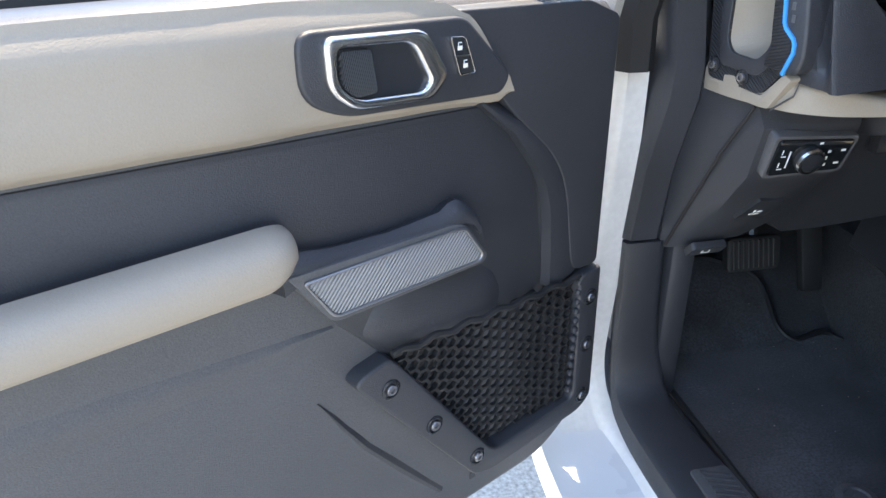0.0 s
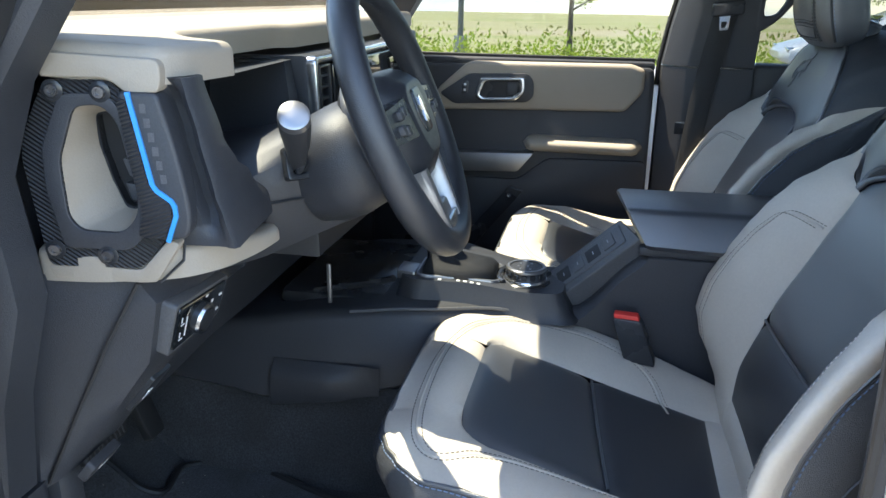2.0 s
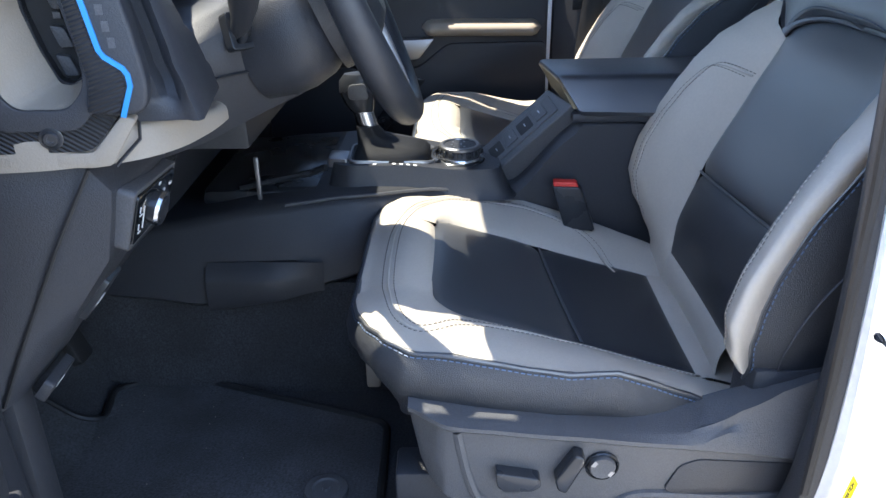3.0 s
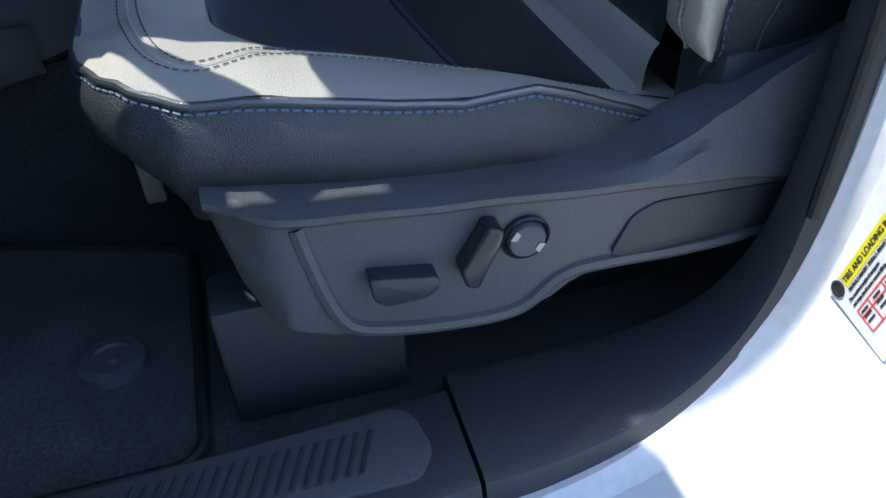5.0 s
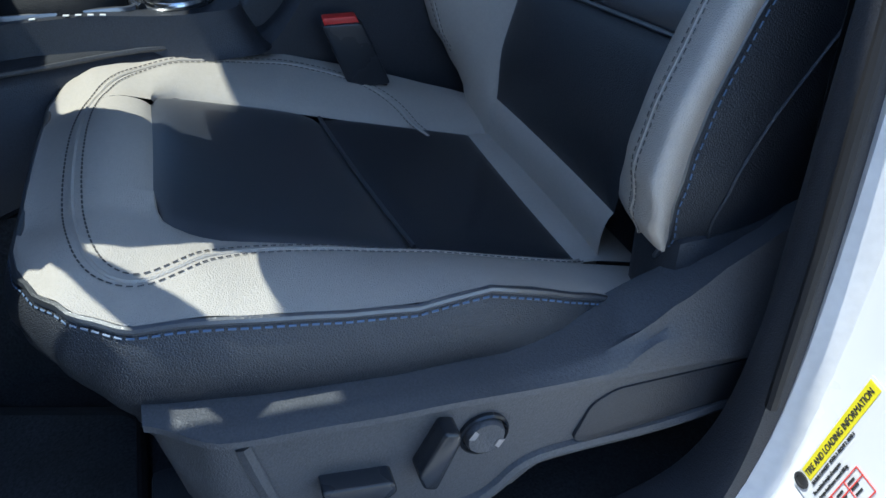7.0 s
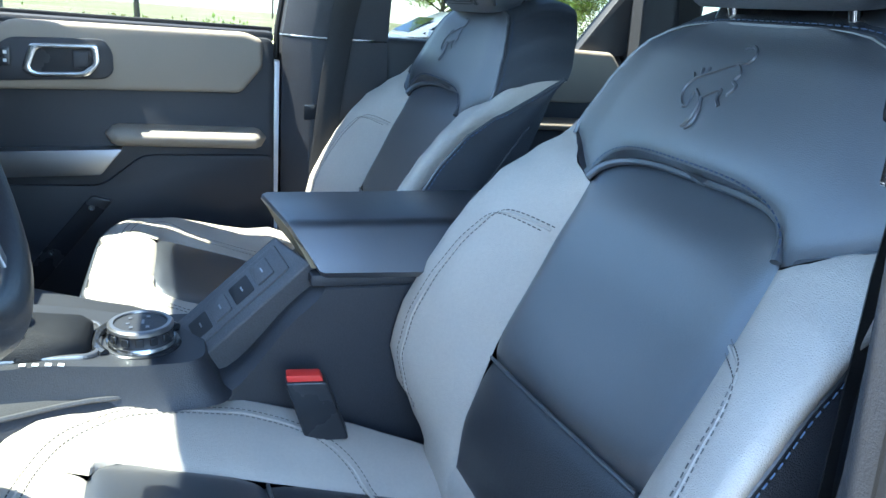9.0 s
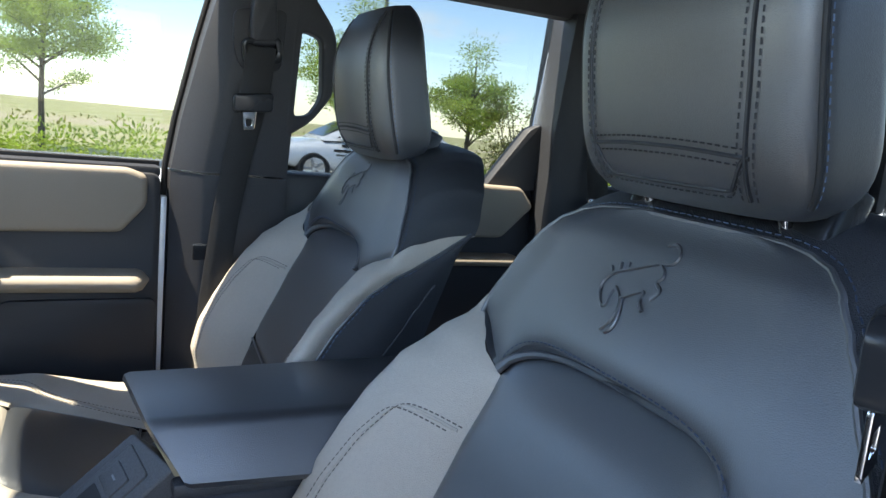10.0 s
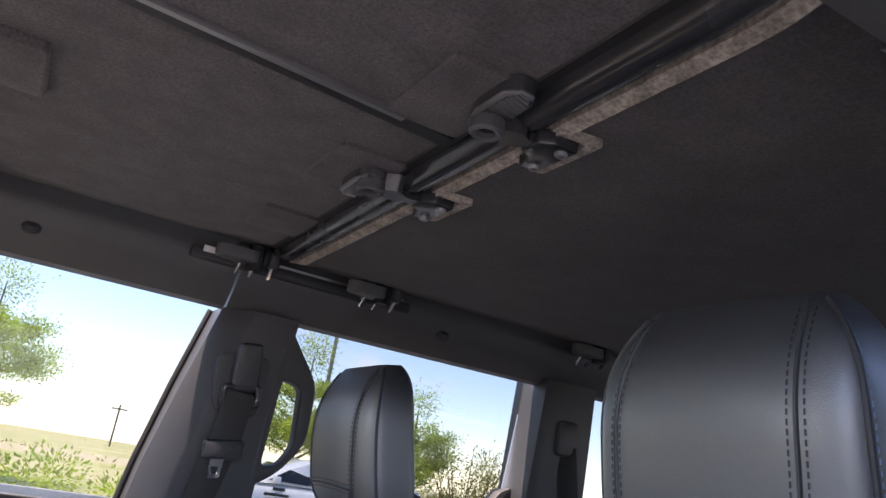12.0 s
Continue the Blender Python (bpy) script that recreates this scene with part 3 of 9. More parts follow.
part("pillar_cover", sweep_trim(rounded_line(SWEEP), lambda y, z: inward((0, y, z)).lerp(Vector((0, 0, 1)), smooth(0.30, 0.40, y)).normalized()), PLASTIC, bp, "black sill and pillar cover")
part("pillar_side", loft([[Vector((x, y, z)) for x, y in ((-0.705, 0.185), (-0.74, 0.185), (-0.74, -0.05), (-0.672, -0.05), (-0.680, 0.10))] for z in (0.69, 1.20, 1.42)] + [[Vector((x, y, 1.78)) for x, y in ((-0.645, 0.215), (-0.68, 0.215), (-0.68, 0.03), (-0.625, 0.03), (-0.63, 0.12))]]), PLASTIC, bp)
# driver's shoulder belt along the pillar
belt1 = thing("seat_belt", (-0.66, 0.12, 0.85), "black seat belt hanging beside the front seat", "seat belt", "seat belts")
part("webbing", bar([(-0.645, 0.085, 1.66), (-0.640, 0.110, 1.43), (-0.646, 0.122, 1.30), (-0.655, 0.126, 1.10), (-0.665, 0.122, 0.85)], 0.046, 0.0016, (0.9, 0.42, 0)), WEBBING, belt1)
ft_ = fr((-0.636, 0.114, 1.40), Vector((-0.42, 0.9, 0)), (0, 0, 1))
part("tongue_plate", slab(rounded([(-0.024, -0.014), (0.024, -0.014), (0.028, 0.024), (0.014, 0.034), (-0.014, 0.034), (-0.028, 0.024)], 0.008), -0.008, 0.014, ft_, 0.004), PLASTIC_GLOSS, belt1, "black buckle tongue grip")
part("tongue", ringslab(rounded([(-0.018, -0.050), (0.018, -0.050), (0.020, -0.012), (-0.020, -0.012)], 0.004), rounded([(-0.009, -0.040), (0.009, -0.040), (0.009, -0.026), (-0.009, -0.026)], 0.002), 0.004, 0.007, ft_, 0.0006), CHROME, belt1, "steel tongue")
part("upper_ring", rbox((-0.665, 0.06, 1.63), (-0.635, 0.11, 1.70), 0.012), PLASTIC, belt1)

# door-jamb labels on the white pillar face
fj_ = fr((-0.786, 0.1890, 0.8175), Vector((-0.197, 0.0, 0.98)), Vector((0.98, 0.0, 0.197)), Vector((0.0, 1.0, 0.0)))
fj = lambda u, v, w=0.0: fj_(u * 0.515, v * 0.515, w)
jl = thing("tyre_label", (-0.80, 0.20, 0.80), "white tyre information label with a yellow band on the jamb", "label")
PRINT_GREY = material("grey print", (0.50, 0.50, 0.50), 0.6, blotch=0.03)
part("backing", slab(rounded([(-0.024, -0.118), (0.17, -0.118), (0.17, -0.058), (0.238, -0.058), (0.238, 0.012), (-0.024, 0.012)], 0.004), 0, 0.0003, fj, 0), LABEL_WHITE, jl)
part("yellow_band", slab([(0.012, -0.010), (0.232, -0.010), (0.232, 0.009), (0.012, 0.009)], 0.0004, 0.0008, fj, 0), LABEL_YELLOW, jl, "yellow title band")
letters("TIRE AND LOADING INFORMATION", lambda x, y, z: fj(0.015 + x, -0.0050 + y, 0.0009 + z), 0.0128, PRINT_BLACK, jl, "title")
icon = lathe([(0.0066, 0), (0.0066, 0.0012), (0.0042, 0.0012), (0.0042, 0.0004), (0.0003, 0.0004)], lambda u, v, w: fj_(u - 0.002, v, w + 0.0006), 24)
part("tyre_icon", icon, PRINT_BLACK, jl, "round black tyre symbol")
letters("SEATING CAPACITY  TOTAL 5  FRONT 2  REAR 3", lambda x, y, z: fj(0.012 + x, -0.0175 + y, 0.0010 + z), 0.0062, PRINT_BLACK, jl, "seating_line")
letters("The combined weight of occupants", lambda x, y, z: fj(0.0 + x, -0.0275 + y, 0.0010 + z), 0.0062, PRINT_BLACK, jl, "weight_line")
letters("and cargo should never exceed 485 kg", lambda x, y, z: fj(0.0 + x, -0.0365 + y, 0.0010 + z), 0.0062, PRINT_BLACK, jl, "cargo_line")
box_ = bmesh.new()
for a, b in (((0.0, -0.044), (0.11, -0.044)), ((0.0, -0.080), (0.11, -0.080)), ((0.0, -0.044), (0.0, -0.080)), ((0.11, -0.044), (0.11, -0.080)), ((0.0, -0.056), (0.11, -0.056)), ((0.03, -0.044), (0.03, -0.080)), ((0.07, -0.044), (0.07, -0.080))):
    add(box_, bar([fj(*a, 0.001), fj(*b, 0.001)], 0.0009, 0.0004, Vector((0, 1, 0))))
part("red_table", box_, PRINT_RED, jl, "red ruled table")
part("fine_print", bars_of_print(lambda u, v, w=0.0: fj(u, v, 0.0006 + w), [(0.004 + 0.035 * (k % 3), -0.052 - 0.008 * (k // 3), 0.018, 0.0028) for k in range(9)]), PRINT_BLACK, jl)
jl2 = thing("warning_label", fj(0.18, -0.095), "small yellow warning label on the white door jamb", "label")
part("backing", slab(rounded([(0.182, -0.122), (0.262, -0.122), (0.262, -0.064), (0.182, -0.064)], 0.003), 0.0003, 0.0007, fj, 0), LABEL_YELLOW, jl2)
part("fine_print", bars_of_print(lambda u, v, w=0.0: fj(u, v, 0.0007 + w), [(0.190, -0.076 - 0.012 * k, 0.062 - 0.010 * (k % 2), 0.0035) for k in range(4)]), PRINT_GREY, jl2)
jl3 = thing("data_label", fj(0.40, -0.03), "white printed data label on the door jamb", "label")
fk = lambda u, v, w=0.0: fj(0.290 + 0.894 * u + 0.447 * v, -0.052 + 0.447 * u - 0.894 * v, w)
part("backing", slab([(-0.006, -0.004), (0.225, -0.004), (0.225, 0.072), (-0.006, 0.072)], 0, 0.0003, fk, 0), LABEL_WHITE, jl3)
part("fine_print", bars_of_print(lambda u, v, w=0.0: fk(u, v, 0.0003 + w), [(0.002, 0.002 + 0.0058 * k, 0.17 + 0.022 * ((k * 5) % 3 - 1), 0.0022) for k in range(10)]), PRINT_GREY, jl3)
part("bar_code", bars_of_print(lambda u, v, w=0.0: fk(u, v, 0.0003 + w), [(0.006 + 0.0042 * k, 0.062, 0.0014 + 0.0010 * (k % 3 == 0), 0.008) for k in range(22)]), PRINT_BLACK, jl3)
# door striker
st_ = thing("door_striker", (-0.82, 0.2, 1.09), "steel door striker loop bolted to the pillar", "door striker")
part("striker_plate", slab(rounded([(-0.016, -0.024), (0.014, -0.024), (0.014, 0.024), (-0.016, 0.024)], 0.006), 0, 0.003, fr((-0.846, 0.1880, 1.104), (-1, 0, 0), (0, 0, 1), (0, 1, 0)), 0.001), DUSTY_PAINT, st_, "painted steel plate")
part("striker_loop", tube([(-0.856, 0.189, 1.110), (-0.856, 0.220, 1.110), (-0.832, 0.220, 1.110), (-0.832, 0.189, 1.110)], 0.0045, 8), CHROME, st_, "steel loop")
for z in (1.090, 1.124):
    part("striker_screw", bolt_head((-0.845, 0.1910, z), (0, 1, 0), 0.005), SILVER, st_)

# ---- roof ----
roof = thing("ceiling", (0, 0.1, 1.84), "charcoal felt headliner of the removable hard top", "ceiling", kind="structure")


def roof_z(x, y):
    return 1.850 + 0.022 * smooth(0.47, 0.60, abs(x - XC))


XS = space(-0.62, 0.58, 37)
part("front_headliner", shell(lambda x, y: Vector((x, y, roof_z(x, y))), XS, space(0.206, 0.80, 20), 0.03, True), HEADLINER, roof, "charcoal felt front panel")
part("rear_headliner", shell(lambda x, y: Vector((x, y, roof_z(x, y) - 0.012)), XS, space(-1.60, 0.146, 30), 0.03, True), HEADLINER_REAR, roof, "dark felt rear panel")
part("roof_skin", rbox((-0.625, -1.62, 1.89), (0.62, 0.85, 1.91), 0.008), WHITE_PAINT, roof, "white roof skin")
part("cross_gap", bar([(x, 0.178, roof_z(x, 0) + 0.008) for x in XS], 0.075, 0.02, (0, 0, 1)), RUBBER, roof)
part("cross_bar", loft([[Vector((x, 0.184 + a, roof_z(x, 0) + b)) for a, b in ((-0.018, -0.002), (-0.015, -0.014), (-0.006, -0.020), (0.006, -0.020), (0.014, -0.014), (0.018, 0.0), (0.0, 0.012))] for x in XS[1:-1]]), PLASTIC_GLOSS, roof, "satin black cross bar")
part("felt_edge", loft([[Vector((x, 0.154 + a + 0.0012 * noise.noise(Vector((x * 60, 0, 0))), roof_z(x, 0) + b)) for a, b in ((-0.011, -0.014), (-0.006, -0.0185), (0.008, -0.014), (0.010, 0.0), (-0.010, 0.0))] for x in space(-0.60, 0.56, 90)]), FELT_EDGE, roof, "worn fibre edge")
part("centre_channel", bar([(-0.152 - 0.10 * (y - 0.21), y, roof_z(-0.19, y) - 0.002) for y in space(0.21, 0.80, 14)], 0.024, 0.006, (0, 0, 1)), RUBBER, roof, "dark centre joint")
part("centre_strip", bar([(-0.162 - 0.10 * (y - 0.21), y, roof_z(-0.203, y) - 0.003) for y in space(0.27, 0.80, 14)], 0.008, 0.008, (0, 0, 1)), GREY_METAL, roof, "grey seal lip")
for x0, y0, w_, h_ in ((0.030, 0.622, 0.13, 0.060), (-0.38, 0.62, 0.13, 0.060)):
    part("felt_pad", slab(rounded([(x0 - w_ / 2, y0 - h_ / 2), (x0 + w_ / 2, y0 - h_ / 2), (x0 + w_ / 2, y0 + h_ / 2), (x0 - w_ / 2, y0 + h_ / 2)], 0.01), 0, 0.012, lambda x, y, w=0.0: Vector((x, y, roof_z(x, y) - w)), 0.004), HEADLINER, roof)
for x0, w_ in ((-0.238, 0.14), (0.008, 0.13), (0.30, 0.12)):
    part("latch_recess", slab(rounded([(x0 - w_ / 2, 0.208), (x0 + w_ / 2, 0.208), (x0 + w_ / 2, 0.292), (x0 - w_ / 2, 0.292)], 0.008), 0, 0.005, lambda x, y, w=0.0: Vector((x, y, roof_z(x, y) - w)), 0.001), HEADLINER, roof)


def roof_latch(x0, y0, side):
    """A rotating roof-panel latch with a ribbed paddle, and its striker bracket on the rear panel."""
    lt = thing("roof_latch", (x0, y0, 1.83), "black rotary roof latch with ribbed paddle and bolted bracket", "roof latch", "roof latches")
    z0 = roof_z(x0, 0.2)
    fl = lambda u, v, w=0.0: Vector((x0 + side * u, y0 + v, z0 - 0.004 - w))
    pad = rounded([(-0.019, -0.010), (0.004, -0.017), (0.052, -0.015), (0.066, -0.006), (0.068, 0.010), (0.056, 0.019), (0.008, 0.019), (-0.017, 0.012)], 0.007)
    part("latch_body", slab(pad, -0.004, 0.014, fl, 0.004, 3), PLASTIC, lt, "black paddle")
    part("grip_bead", tube([fl(-0.016, 0.010, 0.0135), fl(0.008, 0.0175, 0.0135), fl(0.055, 0.0175, 0.0135), fl(0.066, 0.009, 0.0135), fl(0.064, -0.005, 0.0135)], 0.0030, 8), GREY_METAL, lt, "grey worn rim")
    part("ribbed_grip", slab(rounded([(0.020, -0.012), (0.050, -0.011), (0.061, -0.004), (0.062, 0.008), (0.053, 0.014), (0.020, 0.014)], 0.004), 0.012, 0.0155, fl, 0.001), ribbed(material("ribbed latch plastic", (0.13, 0.13, 0.132), 0.5), (1, 0.2, 0), 0.0045, 0.0016), lt, "ribbed grey grip")
    part("pivot", lathe([(0.017, 0.0), (0.017, 0.026), (0.014, 0.029), (0.0100, 0.027), (0.0090, 0.018), (0.0003, 0.018)], fr((x0, y0, z0 - 0.004), (1, 0, 0), (0, -1, 0), (0, 0, -1)), 24), PLASTIC_GREY, lt, "grey pivot")
    part("latch_arm", loft([[Vector((x0 + dx * s, y, z0 - h)) for dx, h in ((-1, 0.006), (-0.7, 0.026), (0.7, 0.026), (1, 0.006))] for y, s in ((y0 + 0.004, 0.015), (y0 - 0.012, 0.013), (y0 - 0.024, 0.022), (y0 - 0.034, 0.022), (y0 - 0.044, 0.012), (0.152, 0.012))]), PLASTIC_GLOSS, lt)
    part("bracket", slab(rounded([(x0 - 0.026, 0.130), (x0 + 0.042, 0.131), (x0 + 0.042, 0.154), (x0 + 0.016, 0.160), (x0 + 0.012, 0.172), (x0 - 0.014, 0.172), (x0 - 0.026, 0.156)], 0.004), 0.012, 0.028, lambda x, y, w=0.0: Vector((x, y, z0 - w)), 0.003), PLASTIC_GLOSS, lt, "black striker bracket")
    for dx in (-0.014, 0.030):
        part("bracket_screw", bolt_head((x0 + dx, 0.142, z0 - 0.028), (0, 0, -1), 0.0065), GREY_METAL, lt, "dark steel screw")
    part("felt_cutout", ringslab(rounded([(x0 - 0.042, 0.112), (x0 + 0.060, 0.112), (x0 + 0.052, 0.158), (x0 - 0.036, 0.158)], 0.008), rounded([(x0 - 0.029, 0.124), (x0 + 0.046, 0.124), (x0 + 0.044, 0.156), (x0 - 0.028, 0.156)], 0.006), 0.008, 0.019, lambda x, y, w=0.0: Vector((x, y, z0 - w)), 0.002), FELT_EDGE, lt, "worn felt rim")
    return lt


roof_latch(-0.250, 0.219, -1)
roof_latch(-0.012, 0.232, 1)

# side rails under the roof, both sides
rail = thing("roof_rail", (0.58, 0, 1.78), "black roof rail trim above the side windows", "roof rail", "roof rails")
prof = ((0.665, 1.752), (0.640, 1.756), (0.610, 1.790), (0.588, 1.822), (0.585, 1.850), (0.60, 1.88), (0.67, 1.88))
part("rail_cover", loft([[Vector((x, y, z)) for x, z in prof] for y in (0.84, 0.235)]), PLASTIC_GREY, rail, "dark grey front rail cover")
part("rear_rail_cover", loft([[Vector((x - 0.002, y, z)) for x, z in prof] for y in (0.231, -0.6, -1.55)]), PLASTIC_GREY, rail, "dark grey rear rail cover")
part("light_strip", bar([(0.5695, 0.31, 1.838), (0.5695, 0.225, 1.838)], 0.012, 0.004, (-1, 0, -0.3)), LABEL_WHITE, rail, "pale metal strip")
part("light_strip", bar([(0.5695, 0.225, 1.842), (0.5695, -0.10, 1.842)], 0.005, 0.004, (-1, 0, -0.3)), GREY_METAL, rail)
part("rail_tray", rbox((0.572, -0.12, 1.820), (0.60, 0.33, 1.842), 0.004), PLASTIC, rail)
for y in (0.232, -0.020, -0.565):
    cl = thing("side_latch", (0.54, y, 1.85), "black roof side latch clamped on the rail", "roof latch", "side latches")
    part("clamp_body", rbox((0.515, y - 0.034, 1.822), (0.562, y + 0.030, 1.858), 0.008), PLASTIC, cl)
    part("clamp_paddle", slab(rounded([(-0.010, -0.015), (0.046, -0.017), (0.064, -0.004), (0.064, 0.010), (0.046, 0.021), (-0.010, 0.018)], 0.009), 0.0, 0.022, fr((0.502, y + 0.004, 1.838), (0, 1, 0), (1, 0, 0), (0, 0, -1)), 0.005, 3), PLASTIC_GREY, cl, "dark grey paddle")
    part("clamp_pivot", tube([(0.506, y - 0.004, 1.850), (0.506, y - 0.004, 1.808)], 0.015, 18), PLASTIC_GLOSS, cl, "gloss black pivot")
    part("clamp_knob", tube([(0.520, y - 0.040, 1.850), (0.520, y - 0.040, 1.826), (0.520, y - 0.040, 1.821)], [0.012, 0.012, 0.008], 14), PLASTIC, cl)
    part("clamp_rod", tube([(0.520, y - 0.040, 1.824), (0.541, y - 0.040, 1.806)], 0.0036, 8), CHROME, cl)
    part("clamp_rod", tube([(0.535, y - 0.010, 1.824), (0.558, y - 0.010, 1.806)], 0.0036, 8), CHROME, cl)
    part("clamp_hook", tube([(0.544, y + 0.014, 1.824), (0.556, y + 0.016, 1.806), (0.566, y + 0.010, 1.812)], 0.0034, 8), CHROME, cl, "steel hook")
for y in (0.585, -0.22):
    hk = thing("coat_hook", (0.60, y, 1.80), "small round black coat hook on the roof rail", "coat hook", "coat hooks")
    part("hook", lathe([(0.016, 0), (0.016, 0.006), (0.010, 0.012), (0.0005, 0.013)], fr((0.607, y, 1.800), (0, 1, 0), Vector((0.6, 0, 0.8)), Vector((-0.8, 0, 0.6))), 18), PLASTIC, hk)
vp = thing("sun_visor_clip", (-0.02, 0.66, 1.83), "small grey latch lip at the front headliner", "roof clip")
part("clip_body", rbox((0.42, 0.66, 1.815), (0.50, 0.70, 1.835), 0.006), GREY_METAL, vp)
dr = thing("roof_rail", (-0.62, 0, 1.78), "dark grey roof rail trim above the open door", "roof rail", "roof rails")
prof_d = ((-0.655, 1.775), (-0.615, 1.782), (-0.585, 1.800), (-0.552, 1.826), (-0.540, 1.850), (-0.55, 1.88), (-0.655, 1.88))
part("rail_cover", loft([[Vector((x, y, z)) for x, z in prof_d] for y in (0.84, 0.10)]), PLASTIC_GREY, dr)
part("rear_rail_cover", loft([[Vector((x - 0.002, y, z)) for x, z in prof_d] for y in (0.096, -1.55)]), PLASTIC_GREY, dr)
part("light_strip", bar([(-0.555, 0.10, 1.822), (-0.555, 0.02, 1.822)], 0.012, 0.004, (0.4, 0, -1)), GREY_METAL, dr)
hdr = rbox((-0.612, 0.74, 1.775), (0.62, 0.845, 1.89), 0.02)
S("trim", hdr, PLASTIC_GREY, "dark windscreen header trim", "header trim")

# ---- windscreen pillars, screen, far side ----
ap = thing("trim", (0.72, 1.0, 1.4), "dark passenger-side front pillar trim", "pillar trim", kind="structure")
part("pillar_cover", loft([[Vector(p) + Vector(d) for d in ((-0.03, -0.02, 0), (0.03, -0.02, 0), (0.03, 0.05, 0), (-0.03, 0.05, 0))] for p in ((0.72, 1.10, 1.34), (0.70, 0.99, 1.50), (0.64, 0.80, 1.79))]), PLASTIC, ap)
ws = S("window_1", loft([[Vector(p) for p in ((-0.76, 1.30, 1.375), (0.72, 1.30, 1.375), (0.72, 1.306, 1.375), (-0.76, 1.306, 1.375))], [Vector(p) for p in ((-0.64, 0.846, 1.80), (0.60, 0.846, 1.80), (0.60, 0.852, 1.80), (-0.64, 0.852, 1.80))]]), CLEAR_GLASS, "clear windscreen", "windscreen")
for sg, x0, x1 in ((1, -0.76, -0.64), (-1, 0.72, 0.60)):
    part("black_border", loft([[Vector((x, y - 0.006, z)) for x, y in ((xa, ya), (xa + sg * wd, ya), (xa + sg * wd, ya + 0.003), (xa, ya + 0.003))] for xa, ya, z, wd in ((x0, 1.30, 1.375, 0.085), ((x0 + x1) / 2, 1.073, 1.5875, 0.080), (x1 * 0.7 + x0 * 0.3, 0.982, 1.6725, 0.075), (x1, 0.846, 1.80, 0.055))]), PLASTIC, ws, "black edge band of the windscreen")
# out of view; added to cut off the sun patch at its rear
part("sun_bound_band", loft([[Vector((x, y - d, z)) for x, d in ((-0.60 - k, 0.006), (0.56 + k, 0.006), (0.56 + k, 0.003), (-0.60 - k, 0.003))] for y, z, k in ((0.846, 1.80, 0.0), (0.888, 1.760, 0.009))]), PLASTIC, ws, "unseen black band along the windscreen top, added to bound the sun patch")
part("kick_trim", rbox((0.665, 1.10, 0.66), (0.725, 1.45, 1.33), 0.01), PLASTIC, ap, "black passenger footwell side")
hood = thing("bonnet", (0, 1.9, 1.25), "white car bonnet and wings in front of the windscreen", "bonnet")
part("panel", rbox((-0.72, 1.36, 1.25), (0.68, 2.55, 1.315), 0.03), WHITE_PAINT, hood)
part("wing", rbox((-0.90, 1.20, 0.85), (-0.70, 2.55, 1.30), 0.04), WHITE_PAINT, hood)
part("wing", rbox((0.66, 1.20, 0.85), (0.86, 2.55, 1.30), 0.04), WHITE_PAINT, hood)
part("cowl", rbox((-0.76, 1.19, 1.28), (0.72, 1.40, 1.335), 0.015), PLASTIC, hood, "black cowl panel")


# ---- front seats ----
C_S, C_N = Vector((0, 0.9545, 0.2983)), Vector((0, -0.2983, 0.9545))
CUSH_HALF = [(-0.10, 0.228), (0.0, 0.246), (0.05, 0.258), (0.12, 0.267), (0.30, 0.268), (0.36, 0.262), (0.39, 0.245), (0.41, 0.220), (0.428, 0.182), (0.436, 0.14)]
CUSH_INS = [(-0.10, 0.150), (-0.030, 0.150), (0.18, 0.145), (0.27, 0.146), (0.30, 0.147), (0.318, 0.143), (0.330, 0.135), (0.338, 0.125), (0.343, 0.112), (0.345, 0.098), (0.44, 0.09)]
CUSH_PIPE = [(-0.10, 0.012), (0.0, 0.018), (0.035, 0.026), (0.06, 0.029), (0.09, 0.034), (0.125, 0.037), (0.15, 0.028), (0.18, 0.017), (0.24, 0.009), (0.31, 0.002), (0.365, -0.013), (0.40, -0.018), (0.42, -0.028), (0.4365, -0.040)]
CUSH_RELIEF = [(-0.10, 0.152), (0.0, 0.152), (0.19, 0.150), (0.30, 0.142), (0.345, 0.125), (0.44, 0.11)]
BACK_INS = [(-0.06, 0.138), (0.0, 0.144), (0.08, 0.149), (0.30, 0.150), (0.38, 0.146), (0.60, 0.12)]
RIDGE_X = [(-0.06, 0.19), (0.0, 0.222), (0.04, 0.256), (0.08, 0.270), (0.15, 0.270), (0.25, 0.262), (0.35, 0.256), (0.40, 0.246), (0.43, 0.232), (0.52, 0.222)]
RIDGE_F = [(-0.06, -0.02), (0.0, 0.006), (0.035, 0.036), (0.06, 0.064), (0.10, 0.088), (0.15, 0.094), (0.20, 0.090), (0.25, 0.083), (0.30, 0.072), (0.35, 0.054), (0.39, 0.028), (0.43, 0.002), (0.52, -0.002)]
PIPE_X = [(-0.06, 0.185), (0.0, 0.222), (0.05, 0.253), (0.10, 0.260), (0.30, 0.258), (0.40, 0.250), (0.52, 0.243)]
PIPE_F = [(-0.06, -0.03), (0.0, 0.0), (0.04, 0.025), (0.08, 0.045), (0.12, 0.055), (0.16, 0.059), (0.22, 0.057), (0.30, 0.042), (0.36, 0.020), (0.40, -0.006), (0.43, -0.035), (0.47, -0.068), (0.51, -0.10)]
INS_F = [(-0.06, -0.02), (0.0, 0.0), (0.08, 0.018), (0.18, 0.022), (0.30, 0.012), (0.37, 0.006), (0.45, 0.0)]
